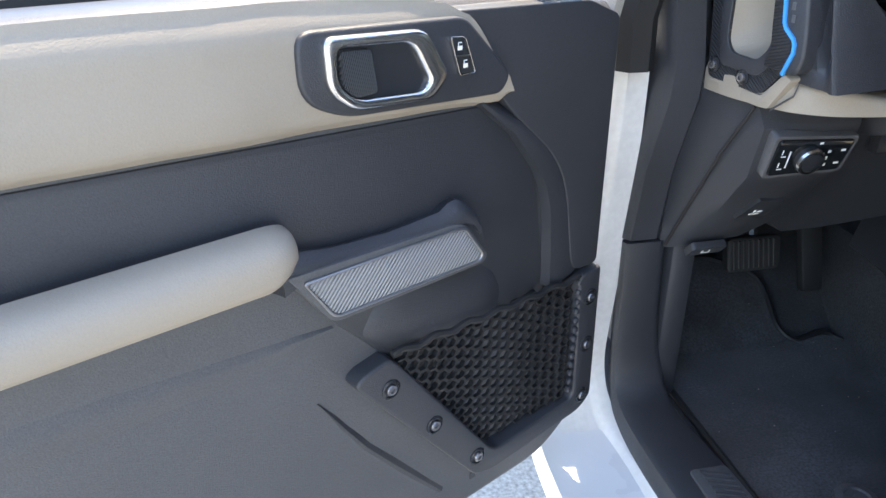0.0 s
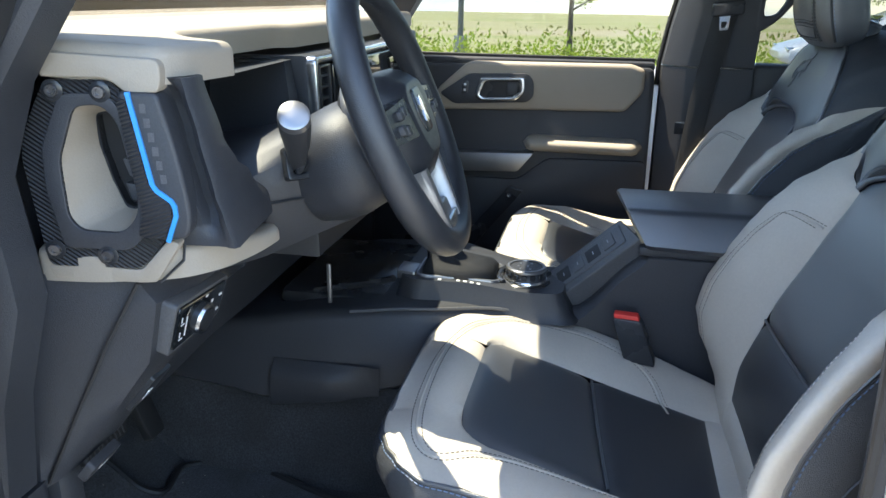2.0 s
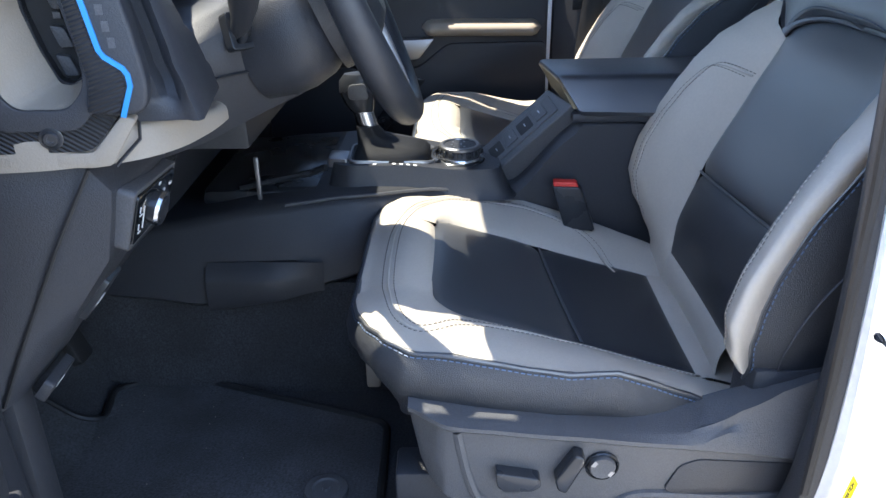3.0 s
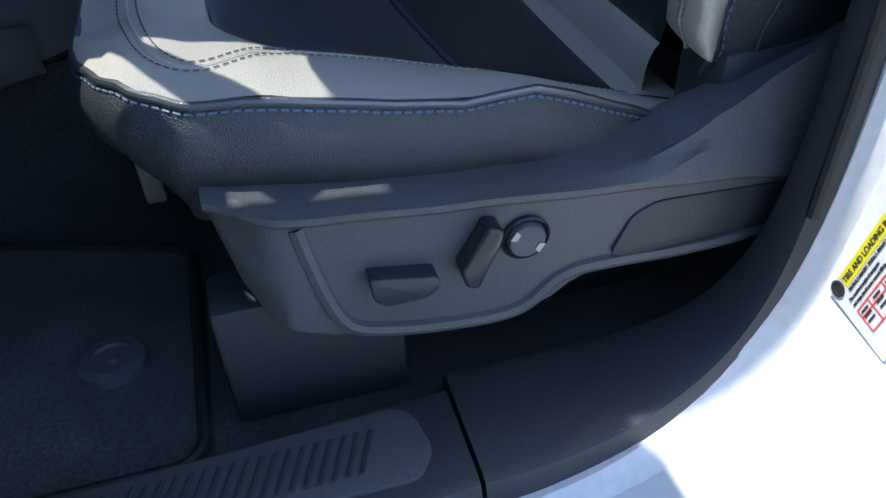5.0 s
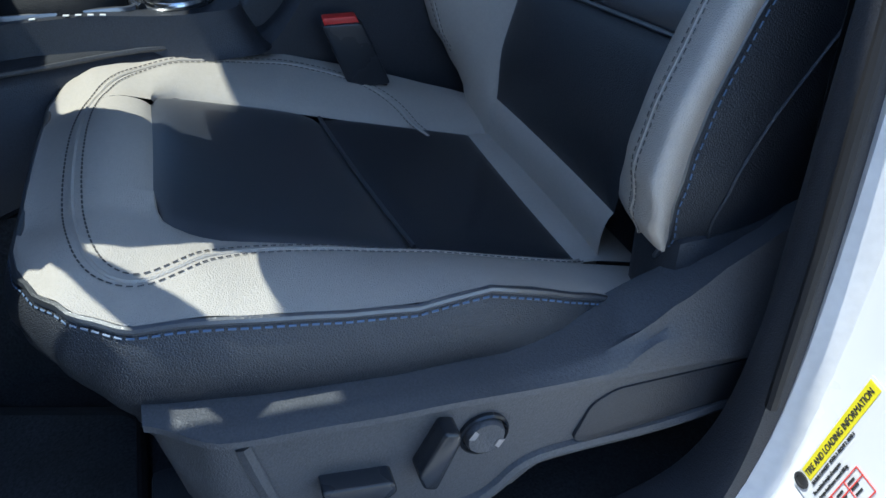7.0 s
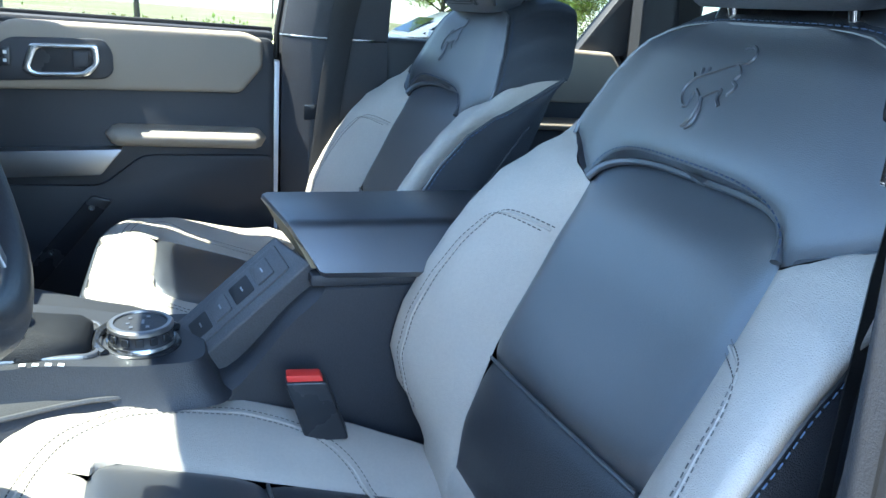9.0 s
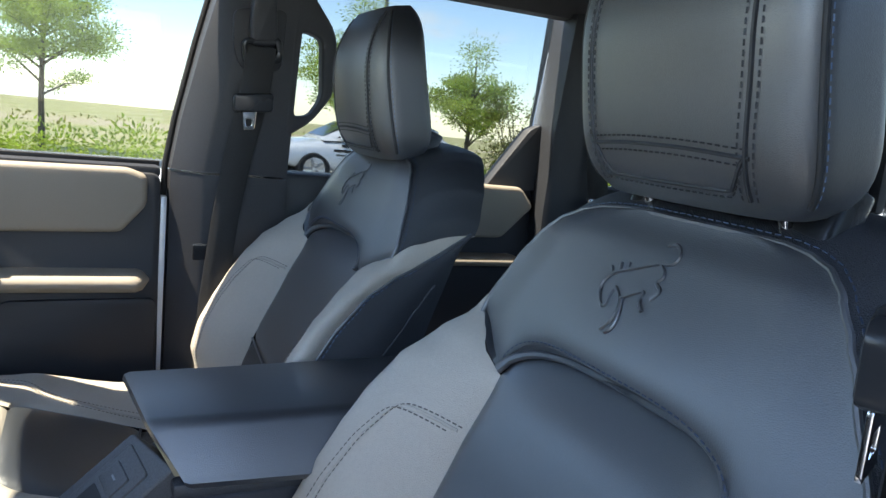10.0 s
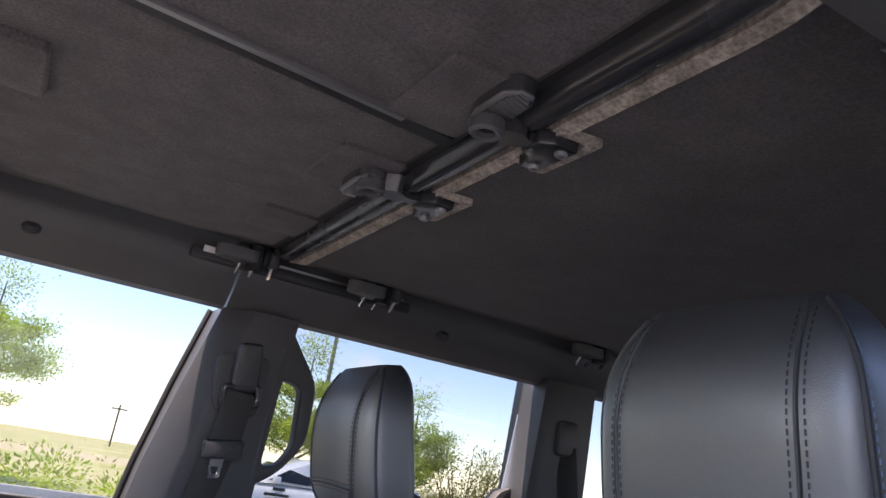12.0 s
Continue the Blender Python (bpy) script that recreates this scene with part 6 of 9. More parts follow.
part("net_cord", tube([fd(0.335 - 0.315 * t, 1.026 - 0.012 * t + 0.0025 * math.sin(t * 40), 0.0) for t in space(0, 1, 40)], 0.0045, 7), RUBBER, door, "black elastic cord")
for k in range(13):
    part("net_stud", lathe([(0.0055, 0), (0.0055, 0.004), (0.003, 0.006), (0.0003, 0.006)], fr(fd(0.021 - 0.004 * k / 12, 0.83 + 0.0145 * k, -0.004), D_U, (0, 0, 1), D_W), 10), PLASTIC, frame_)
# embossed marks under the pocket, too shallow to read
marks = bars_of_print(lambda u, v, w=0.0: fd(u, v + 0.0015 * math.sin(40 * u), -0.0225 + w), [(0.185 - 0.022 * k, 0.747, 0.010, 0.011) for k in range(6)], 0.0015)
part("embossed_mark", marks, PLASTIC, door)

# ---- exterior mirror in front of the door ----
mirror = thing("wing_mirror", (-1.08, 1.18, 1.36), "white-capped wing mirror with glass toned for a dark reflection, on a black arm", "wing mirror")
fm = fr((-1.035, 1.06, 1.466), Vector((1, -0.22, 0)).normalized(), (0, 0, 1))
mo = rounded([(-0.145, -0.085), (0.085, -0.095), (0.105, 0.07), (0.06, 0.10), (-0.12, 0.10), (-0.15, 0.06)], 0.03, 6)
part("mirror_cap", slab(mo, -0.13, 0.0, fm, 0.022, 4, both=True), WHITE_PAINT, mirror, "white painted cap")
mi = [(u * 0.84 - 0.003, v * 0.80) for u, v in mo]
part("mirror_rim", ringslab([(u * 0.95 - 0.002, v * 0.93) for u, v in mo], mi, -0.004, 0.004, fm, 0.001), PLASTIC_GLOSS, mirror)
# base colour lowered to stand in for a dark reflection
MIRROR = material("mirror glass toned for a dark reflection", (0.42, 0.46, 0.46), 0.03, metal=1.0, blotch=0.05, rough_var=0.02)
part("mirror_glass", slab(mi, -0.002, 0.002, fm, 0), MIRROR, mirror, "mirror glass")
part("mirror_arm", loft([[Vector(p) for p in ((-1.03, 1.10, 1.37), (-0.97, 1.10, 1.37), (-0.97, 1.15, 1.37), (-1.03, 1.15, 1.37))], [Vector(p) for p in ((-0.96, 1.14, 1.27), (-0.88, 1.14, 1.27), (-0.88, 1.22, 1.27), (-0.96, 1.22, 1.27))]]), PLASTIC, mirror)


# ---- dashboard ----
dash = thing("dashboard", (XC, 1.05, 1.2), "black dashboard with sand-coloured top pad and blue-trimmed grab handle", "dashboard")
# sand top pad: plan outline, thick slab with a soft rim
pad = rounded([(-0.742, 0.980), (-0.728, 0.915), (-0.719, 0.876), (-0.690, 0.862), (-0.604, 0.852), (-0.586, 0.868), (-0.572, 0.925), (-0.530, 0.962), (-0.260, 0.962), (-0.225, 0.945), (0.20, 0.950), (0.705, 0.985), (0.72, 1.27), (-0.69, 1.27), (-0.712, 1.02)],
              [0.006, 0.02, 0.02, 0.03, 0.02, 0.015, 0.03, 0.03, 0.03, 0.03, 0.08, 0.05, 0.02, 0.02, 0.02])
part("top_pad", slab(pad, 1.430, 1.466, lambda x, y, w=0.0: Vector((x, y, w + 0.010 * smooth(0.86, 1.05, y))), 0.017, 5), BEIGE_TRIM, dash, "sand-coloured padded top")
# end block over the grab handle
E_O, E_H, E_N = Vector((-0.738, 0.958, 1.343)), Vector((0.2166, -0.9763, 0)), Vector((-0.9763, -0.2166, 0))
fe = lambda h, z, w=0.0: E_O + E_H * h + Vector((0, 0, z)) + E_N * w
blk = rounded([(-0.024, 0.095), (0.040, 0.094), (0.056, 0.080), (0.086, 0.081), (0.090, 0.092), (0.090, 0.112), (0.02, 0.116), (-0.022, 0.118)], [0.003, 0.01, 0.006, 0.004, 0.006, 0.014, 0.02, 0.012])
part("end_block", slab(blk, -0.10, 0.007, fe, 0.007, 3), BEIGE_TRIM, dash, "sand-coloured end block")
core = rounded([(-0.065, 0.095), (0.035, 0.095), (0.045, -0.115), (-0.05, -0.115)], 0.01)
part("end_core", slab(core, -0.12, -0.055, fe, 0.004), PLASTIC, dash)
# textured plate with the handle opening
po = [(-0.022, 0.092), (0.040, 0.092), (0.055, 0.077), (0.064, -0.010), (0.081, -0.064), (0.050, -0.099), (-0.044, -0.096), (-0.055, 0.016), (-0.050, 0.040)]
pi_ = [(0.003, 0.067), (0.030, 0.069), (0.044, 0.052), (0.055, -0.018), (0.053, -0.042), (0.036, -0.060), (-0.006, -0.058), (-0.017, -0.044), (-0.018, 0.014)]
PLATE = ribbed(material("knurled black plastic", (0.022, 0.022, 0.024), 0.5, blotch=0.1), Vector((0, -0.6, 0.8)), 0.0040, 0.0016)
plate = part("handle_plate", ringslab(rounded(po, 0.010, 5), rounded(pi_, 0.010, 5), -0.030, 0.004, fe, 0.003, 2), PLATE, dash, "knurled black handle plate")
mid_ = [(a0 * 0.52 + b0 * 0.48, a1 * 0.52 + b1 * 0.48) for (a0, a1), (b0, b1) in zip(pi_, po)]
part("inner_ring", ringslab(rounded(mid_, 0.010, 5), rounded(pi_, 0.010, 5), -0.030, 0.0062, fe, 0.004, 3), PLASTIC, plate, "smooth black rim")
slot = [(0.004, 0.052), (0.022, 0.056), (0.034, 0.046), (0.046, -0.022), (0.046, -0.038), (0.034, -0.046), (0.024, -0.042), (0.014, -0.014), (0.006, 0.020)]
mouth, deep = rounded(pi_, 0.010, 5), rounded(slot, 0.004, 5)
part("handle_cup", loft([[fe(h0_ + (h1_ - h0_) * q, z0_ + (z1_ - z0_) * q, 0.001 - 0.046 * q ** 0.75) for (h0_, z0_), (h1_, z1_) in zip(mouth, deep)] for q in space(0, 1, 9)], True, False), BEIGE_TRIM, dash, "sand-coloured cup inside the handle")
part("cup_vent", slab(deep, -0.062, -0.054, fe, 0), RUBBER, dash, "black slot in the cup")
part("slot_rim", ringslab(rounded([(0.030 + (h - 0.030) * 1.12, z * 1.08) for h, z in slot], 0.004, 5), deep, -0.058, -0.040, fe, 0.001, 1), PLASTIC_GLOSS, dash)
for z0_ in (0.030, -0.004, -0.030):
    part("slot_tab", slab(rounded([(0.022, z0_ + 0.010), (0.034, z0_ + 0.008), (0.040, z0_ - 0.010), (0.028, z0_ - 0.010)], 0.003), -0.055, -0.047, fe, 0.002), PLASTIC_GREY, dash)
part("vent_tab", slab([(0.028, 0.018), (0.035, 0.018), (0.035, 0.012), (0.028, 0.012)], -0.050, -0.044, fe, 0.001), PLASTIC_GREY, dash)
for h, z in ((-0.0145, 0.082), (0.0305, 0.081), (-0.0345, -0.078), (0.0180, -0.084)):
    b_ = part("washer", lathe([(0.0105, 0.002), (0.0105, 0.006), (0.0085, 0.0068), (0.0003, 0.0065)], fr(fe(h, z, 0), E_H, (0, 0, 1), E_N), 18), PLASTIC_GLOSS, plate)
    part("screw", bolt_head(fe(h, z, 0.006), E_N, 0.0064), STEEL, plate, "dark steel socket screw")
# grab bar: rounded block behind the opening, blue line and embossed letters
gb = rounded([(0.048, 0.083), (0.086, 0.081), (0.099, 0.028), (0.107, -0.026), (0.108, -0.047), (0.102, -0.065), (0.080, -0.067), (0.056, -0.063), (0.060, -0.034), (0.057, -0.018), (0.046, 0.058)], [0.006, 0.006, 0.03, 0.02, 0.01, 0.01, 0.008, 0.008, 0.01, 0.01, 0.01])
part("grab_bar", slab(gb, -0.04, 0.010, fe, 0.009, 3), PLASTIC, dash, "black grab bar")
bl_ = [(0.0585, 0.082), (0.0730, -0.008), (0.0765, -0.014), (0.0900, -0.0245), (0.0930, -0.030), (0.0935, -0.040), (0.0830, -0.067)]
part("blue_line", bar([fe(h, z, 0.0105) for h, z in bl_], 0.0048, 0.004, E_N), BLUE, dash, "bright blue accent line")
rb_ = rounded([(0.047, 0.074), (0.0555, 0.076), (0.0695, -0.010), (0.0880, -0.027), (0.0895, -0.040), (0.080, -0.064), (0.054, -0.062), (0.060, -0.036), (0.057, -0.016)], 0.004)
part("ribbed_grip", slab(rb_, 0.008, 0.0122, fe, 0.001), ribbed(material("ribbed grip plastic", (0.022, 0.022, 0.024), 0.55), Vector((0, 0.3, 0.95)), 0.0038, 0.001), dash)
mk = bars_of_print(lambda u, v, w=0.0: fe(u, v, 0.0095 + w), [(0.0685 + 0.0026 * k, 0.062 - 0.0138 * k, 0.0058, 0.0088) for k in range(6)], 0.0012)
part("embossed_mark", mk, PLASTIC_GREY, dash)
# flared web from the grab bar down to the ledge
RIDGE_H = [(-0.085, 0.147), (-0.044, 0.1365), (-0.024, 0.130), (0.039, 0.118), (0.080, 0.109), (0.094, 0.106)]
FLARE_H = [(-0.085, 0.156), (-0.060, 0.152), (-0.040, 0.147), (-0.015, 0.142), (0.0, 0.136), (0.03, 0.130), (0.094, 0.117)]
FLARE_W = [(-0.085, -0.145), (-0.015, -0.098), (0.0, -0.072), (0.03, -0.048), (0.094, -0.036)]
web_rows = []
for z in space(0.094, -0.078, 30):
    hr_, hs_, ws_ = interp(RIDGE_H, z), interp(FLARE_H, z), interp(FLARE_W, z)
    dip = 0.016 * smooth(-0.075, -0.035, z) * smooth(0.096, 0.070, z)
    web_rows.append([fe(h, z, w) for h, w in ((0.080, -0.014), (hr_ - 0.026, -0.010), (hr_ - 0.020, -0.010 - dip), (hr_ - 0.011, -0.008 - dip), (hr_ - 0.006, -0.004 - 0.3 * dip), (hr_, -0.003), (hr_ + 0.004, -0.008), (0.5 * (hr_ + hs_) + 0.002, 0.55 * ws_), (hs_, ws_), (hs_ - 0.004 - 0.09 * smooth(-0.06, 0.02, z), -0.16), (0.050, -0.16))])
part("end_web", loft(web_rows), PLASTIC, dash, "black flared web beside the grab bar", sharp=50)
# sand ledge beneath
ledge = rounded([(-0.752, 1.02), (-0.742, 0.950), (-0.712, 0.876), (-0.672, 0.848), (-0.610, 0.834), (-0.556, 0.832), (-0.540, 0.850), (-0.60, 0.93), (-0.62, 1.04)], [0.02, 0.02, 0.03, 0.03, 0.03, 0.012, 0.012, 0.03, 0.02])
part("lower_ledge", slab(ledge, 1.229, 1.264, lambda x, y, w=0.0: Vector((x, y, w - 0.018 * smooth(-0.70, -0.56, x) * smooth(1.235, 1.255, w))), 0.009, 3), BEIGE_TRIM, dash, "sand-coloured lower ledge")
part("ledge_joint", bar([(-0.706, 0.872, 1.266), (-0.7105, 0.872, 1.250), (-0.724, 0.893, 1.228)], 0.0015, 0.004, (0.5, 0.8, 0)), PLASTIC, dash)
part("ledge_side", slab(rounded([(-0.045, -0.097), (0.050, -0.100), (0.080, -0.067), (0.092, -0.072), (0.064, -0.114), (0.048, -0.115), (-0.042, -0.110)], 0.004), -0.03, 0.0035, fe, 0.003), BEIGE_TRIM, dash, "sand-coloured edge")

# instrument recess and display
part("cluster_shroud", loft([[Vector(p) for p in ((-0.62, 0.90, 1.27), (-0.62, 0.90, 1.42), (-0.27, 0.93, 1.42), (-0.27, 0.90, 1.27))], [Vector(p) for p in ((-0.58, 1.10, 1.28), (-0.58, 1.10, 1.41), (-0.28, 1.10, 1.41), (-0.28, 1.10, 1.28))]], True, False), PLASTIC, dash, "black instrument shroud")
disp = part("instrument_display", slab(rounded([(-0.575, 1.275), (-0.30, 1.275), (-0.30, 1.405), (-0.575, 1.405)], 0.01), 0, 0.01, lambda x, z, w=0.0: Vector((x, 1.06 - w, z)), 0.002), SCREEN, dash, "dark instrument display")
fdp = lambda u, v, w=0.0: Vector((u, 1.0495 - w, v))
part("display_mark", bars_of_print(fdp, [(-0.555, 1.385, 0.035, 0.004), (-0.555, 1.372, 0.022, 0.003), (-0.48, 1.35, 0.05, 0.003), (-0.46, 1.33, 0.03, 0.003)]), PRINT_RED, disp)
letters("P R N D M", lambda x, y, z: fdp(-0.565 + x, 1.290 + y, 0.0002 + z), 0.012, PRINT, disp, "gear_letters")
part("cluster_fin", loft([[Vector(p) for p in ((-0.33, 0.90, 1.26), (-0.285, 0.90, 1.26), (-0.285, 1.08, 1.26), (-0.33, 1.08, 1.26))], [Vector(p) for p in ((-0.30, 0.93, 1.42), (-0.275, 0.93, 1.42), (-0.275, 1.08, 1.42), (-0.30, 1.08, 1.42))]]), PLASTIC, dash)

# centre stack: vents and touch screen in a silver frame
fc = lambda x, z, w=0.0: Vector((x, 0.905 + 0.10 * (1.43 - z) * -0.35 - w, z))
part("stack_body", slab([(-0.265, 1.10), (0.25, 1.10), (0.25, 1.425), (-0.265, 1.425)], -0.18, -0.004, fc, 0.006), PLASTIC, dash)
so, si = rounded([(-0.262, 1.285), (0.240, 1.285), (0.240, 1.424), (-0.262, 1.424)], 0.012), rounded([(-0.252, 1.296), (0.230, 1.296), (0.230, 1.414), (-0.252, 1.414)], 0.010)
part("stack_frame", ringslab(so, si, -0.006, 0.010, fc, 0.003), SILVER, dash, "silver screen frame")
part("touch_screen", slab(rounded([(-0.190, 1.300), (0.165, 1.300), (0.165, 1.410), (-0.190, 1.410)], 0.006), 0, 0.012, fc, 0.002), SCREEN, dash, "glossy dark touch screen")
for x0 in (-0.246, 0.172):
    vt = part("side_vent", ringslab([(x0, 1.300), (x0 + 0.050, 1.300), (x0 + 0.050, 1.410), (x0, 1.410)], [(x0 + 0.005, 1.305), (x0 + 0.045, 1.305), (x0 + 0.045, 1.405), (x0 + 0.005, 1.405)], -0.004, 0.010, fc, 0.002), PLASTIC_GLOSS, dash, "black air vent")
    for k in range(5):
        part("vent_slat", slab([(x0 + 0.005, 1.318 + 0.018 * k), (x0 + 0.045, 1.318 + 0.018 * k), (x0 + 0.045, 1.323 + 0.018 * k), (x0 + 0.005, 1.323 + 0.018 * k)], -0.004, 0.006, fc, 0.001, 1), PLASTIC, vt)
# passenger side
part("passenger_panel", slab([(0.25, 1.15), (0.70, 1.15), (0.70, 1.425), (0.25, 1.425)], -0.16, 0.0, lambda x, z, w=0.0: Vector((x, 0.95 + 0.06 * (x - 0.25) - w, z)), 0.01), PLASTIC, dash, "black passenger panel")
part("passenger_ledge", slab(rounded([(0.20, 0.92), (0.55, 0.90), (0.70, 0.95), (0.70, 1.05), (0.20, 1.05)], 0.03), 1.225, 1.258, lambda x, y, w=0.0: Vector((x, y, w)), 0.008, 3), BEIGE_TRIM, dash, "sand-coloured passenger ledge")
part("passenger_handle", tube([(0.20, 0.93, 1.26), (0.20, 0.87, 1.28), (0.20, 0.87, 1.40), (0.20, 0.93, 1.42)], 0.016, 10), PLASTIC, dash, "black grab handle")
part("glovebox", slab(rounded([(0.10, 0.98), (0.68, 0.98), (0.68, 1.22), (0.10, 1.22)], 0.02), -0.12, 0.0, lambda x, z, w=0.0: Vector((x, 0.97 + 0.35 * (1.22 - z) - w, z)), 0.008), PLASTIC, dash, "black glovebox door")
part("blue_accent", tube([(0.120, 0.772, 1.044), (0.120, 0.763, 1.038), (0.120, 0.748, 1.015), (0.120, 0.745, 0.985)], 0.006, 8), BLUE, dash, "blue accent loop")

# lower dash on the driver's side: lofted across the car
LOW = [(-0.757, [(1.030, 1.235), (1.022, 1.19), (1.040, 1.08), (1.056, 0.966), (1.16, 0.955)]),
       (-0.738, [(0.985, 1.235), (0.960, 1.19), (0.990, 1.08), (1.050, 0.966), (1.16, 0.955)]),
       (-0.718, [(0.930, 1.230), (0.905, 1.200), (0.922, 1.128), (1.040, 0.972), (1.16, 0.958)]),
       (-0.64, [(0.905, 1.228), (0.896, 1.200), (0.919, 1.128), (1.030, 0.985), (1.16, 0.965)]),
       (-0.582, [(0.905, 1.228), (0.901, 1.200), (0.925, 1.130), (1.040, 1.000), (1.16, 0.975)]),
       (-0.55, [(0.945, 1.225), (0.950, 1.190), (0.975, 1.130), (1.050, 0.976), (1.16, 0.965)]),
       (-0.48, [(0.960, 1.225), (0.970, 1.190), (0.990, 1.130), (1.055, 0.974), (1.16, 0.965)]),
       (-0.36, [(0.970, 1.22), (0.980, 1.180), (1.000, 1.130), (1.055, 0.984), (1.16, 0.970)]),
       (-0.22, [(0.970, 1.22), (0.980, 1.180), (1.000, 1.130), (1.045, 0.992), (1.16, 0.980)]),
       (-0.08, [(0.985, 1.22), (0.990, 1.180), (1.005, 1.130), (1.040, 1.002), (1.16, 0.990)]),
       (0.10, [(0.990, 1.22), (0.995, 1.180), (1.010, 1.130), (1.045, 1.000), (1.16, 0.990)])]


def spread(poly, n):
    out = []
    for a, b in zip(poly, poly[1:]):
        out += [(a[0] + (b[0] - a[0]) * t / n, a[1] + (b[1] - a[1]) * t / n) for t in range(n)]
    return out + [poly[-1]]


low = loft([[Vector((x, y, z)) for y, z in spread(p, 4)] + [Vector((x, 1.25, 1.235))] for x, p in LOW])
part("lower_panel", low, PLASTIC, dash, "black lower driver panel")
part("panel_joint", tube([(-0.728, 0.918, 1.226), (-0.7385, 0.960, 1.15), (-0.744, 1.012, 1.05), (-0.7495, 1.050, 0.972)], 0.0022, 6), RUBBER, dash)
L_UP, L_OUT = Vector((-0.06, -0.30, 0.95)).normalized(), Vector((0.0, -0.95, -0.30)).normalized()
fl_ = fr((-0.702, 0.9095, 1.137), Vector((1.0, 0.0, 0.015)).normalized(), L_UP, L_OUT)
lsw = part("light_panel", slab(rounded([(0.0, 0.0), (0.104, 0.001), (0.112, 0.048), (0.002, 0.056)], 0.006), -0.02, 0.006, fl_, 0.002), SCREEN, dash, "gloss black light switch panel")
part("panel_rim", ringslab(rounded([(-0.006, -0.006), (0.110, -0.005), (0.119, 0.053), (-0.004, 0.062)], 0.008), rounded([(0.0, 0.0), (0.104, 0.001), (0.112, 0.048), (0.002, 0.056)], 0.006), -0.024, 0.004, fl_, 0.002), PLASTIC_GREY, dash)
kn = part("light_knob", lathe([(0.019, 0.004), (0.019, 0.014), (0.0175, 0.017), (0.0145, 0.017), (0.0135, 0.015), (0.0003, 0.0155)], fr(fl_(0.050, 0.025, 0.0), (1, 0, 0), Vector((0, -0.30, 0.954)), L_OUT), 32), PLASTIC_GLOSS, lsw, "black rotary knob with a silver rim")
part("knob_rim", lathe([(0.0192, 0.0135), (0.0178, 0.0172), (0.0148, 0.0172), (0.0146, 0.0150)], fr(fl_(0.050, 0.025, 0.0), (1, 0, 0), Vector((0, -0.30, 0.954)), L_OUT), 32, False), SILVER, kn, "silver rim")
part("knob_face", lathe([(0.0140, 0.0150), (0.0140, 0.0180), (0.0003, 0.0185)], fr(fl_(0.050, 0.025, 0.0), (1, 0, 0), Vector((0, -0.30, 0.954)), L_OUT), 24), PLASTIC_GLOSS, kn)
pr = [(0.010, 0.010, 0.007, 0.0014), (0.010, 0.014, 0.0014, 0.007), (0.010, 0.030, 0.007, 0.0014), (0.010, 0.034, 0.0014, 0.007), (0.021, 0.012, 0.0016, 0.026), (0.075, 0.010, 0.005, 0.004), (0.075, 0.020, 0.004, 0.005), (0.077, 0.031, 0.004, 0.004), (0.092, 0.012, 0.007, 0.003), (0.096, 0.032, 0.006, 0.003), (0.060, 0.046, 0.005, 0.003)]
for row_ in pr:
    part("switch_mark", bars_of_print(lambda u, v, w=0.0: fl_(u, v, 0.006 + w), [row_]), PRINT, lsw)
f_ob = fr((-0.664, 0.984, 1.040), (1, 0.05, 0), Vector((0, -0.60, 0.80)), Vector((0, -0.80, -0.60)))
ob_ = part("release_slot", slab(rounded([(-0.022, 0.0), (0.030, 0.002), (0.040, 0.044), (-0.006, 0.050)], 0.004), -0.02, 0.003, f_ob, 0.001), PLASTIC_GLOSS, dash, "recessed release switch with white symbol")
part("release_mark", bars_of_print(lambda u, v, w=0.0: f_ob(u, v, 0.003 + w), [(-0.004, 0.012, 0.016, 0.003), (0.000, 0.018, 0.003, 0.006), (0.006, 0.018, 0.008, 0.003)]), PRINT, ob_)
f_hr = fr((-0.700, 1.030, 0.972), (1, 0.05, 0), Vector((0, -0.62, 0.78)), Vector((0, -0.78, -0.62)))
hr_ = part("bonnet_release", slab(rounded([(-0.03, -0.004), (0.03, -0.002), (0.034, 0.020), (-0.026, 0.022)], 0.006), 0, 0.012, f_hr, 0.003), PLASTIC, dash, "black bonnet release lever")
part("release_symbol", bars_of_print(lambda u, v, w=0.0: f_hr(u, v, 0.012 + w), [(-0.008, 0.006, 0.012, 0.002), (-0.008, 0.006, 0.002, 0.008), (0.004, 0.006, 0.002, 0.008)]), PRINT, hr_)
part("knee_vent", slab([(-0.50, 1.135), (-0.42, 1.135), (-0.43, 1.165), (-0.50, 1.165)], -0.01, 0.01, lambda x, z, w=0.0: Vector((x, 0.962 - w, z)), 0.003), PLASTIC_GLOSS, dash)

# ---- steering column and wheel ----
W_C = Vector((-0.434, 0.7045, 1.368))
W_X, W_UP, W_N = Vector((0.99726, 0.07393, 0.0)), Vector((-0.02863, 0.38617, 0.92198)), Vector((0.06816, -0.91946, 0.38723))
fw = lambda u, v, w=0.0: W_C + W_X * u + W_UP * v + W_N * w
wheel = thing("steering_wheel", fw(0, 0, -0.1), "black leather steering wheel with silver lower spoke", "steering wheel")
R = 0.172
rim_pts, rad = [], []
for k in range(72):
    a = 2 * math.pi * k / 72
    rim_pts.append(fw(R * math.cos(a), R * math.sin(a), 0))
    rad.append(0.0188 + 0.0022 * max(0, math.cos(2 * (a - math.radians(35)))) ** 4)
part("rim", tube(rim_pts, rad, 16, True), LEATHER_WHEEL, wheel, "black leather rim")
sts = bmesh.new()
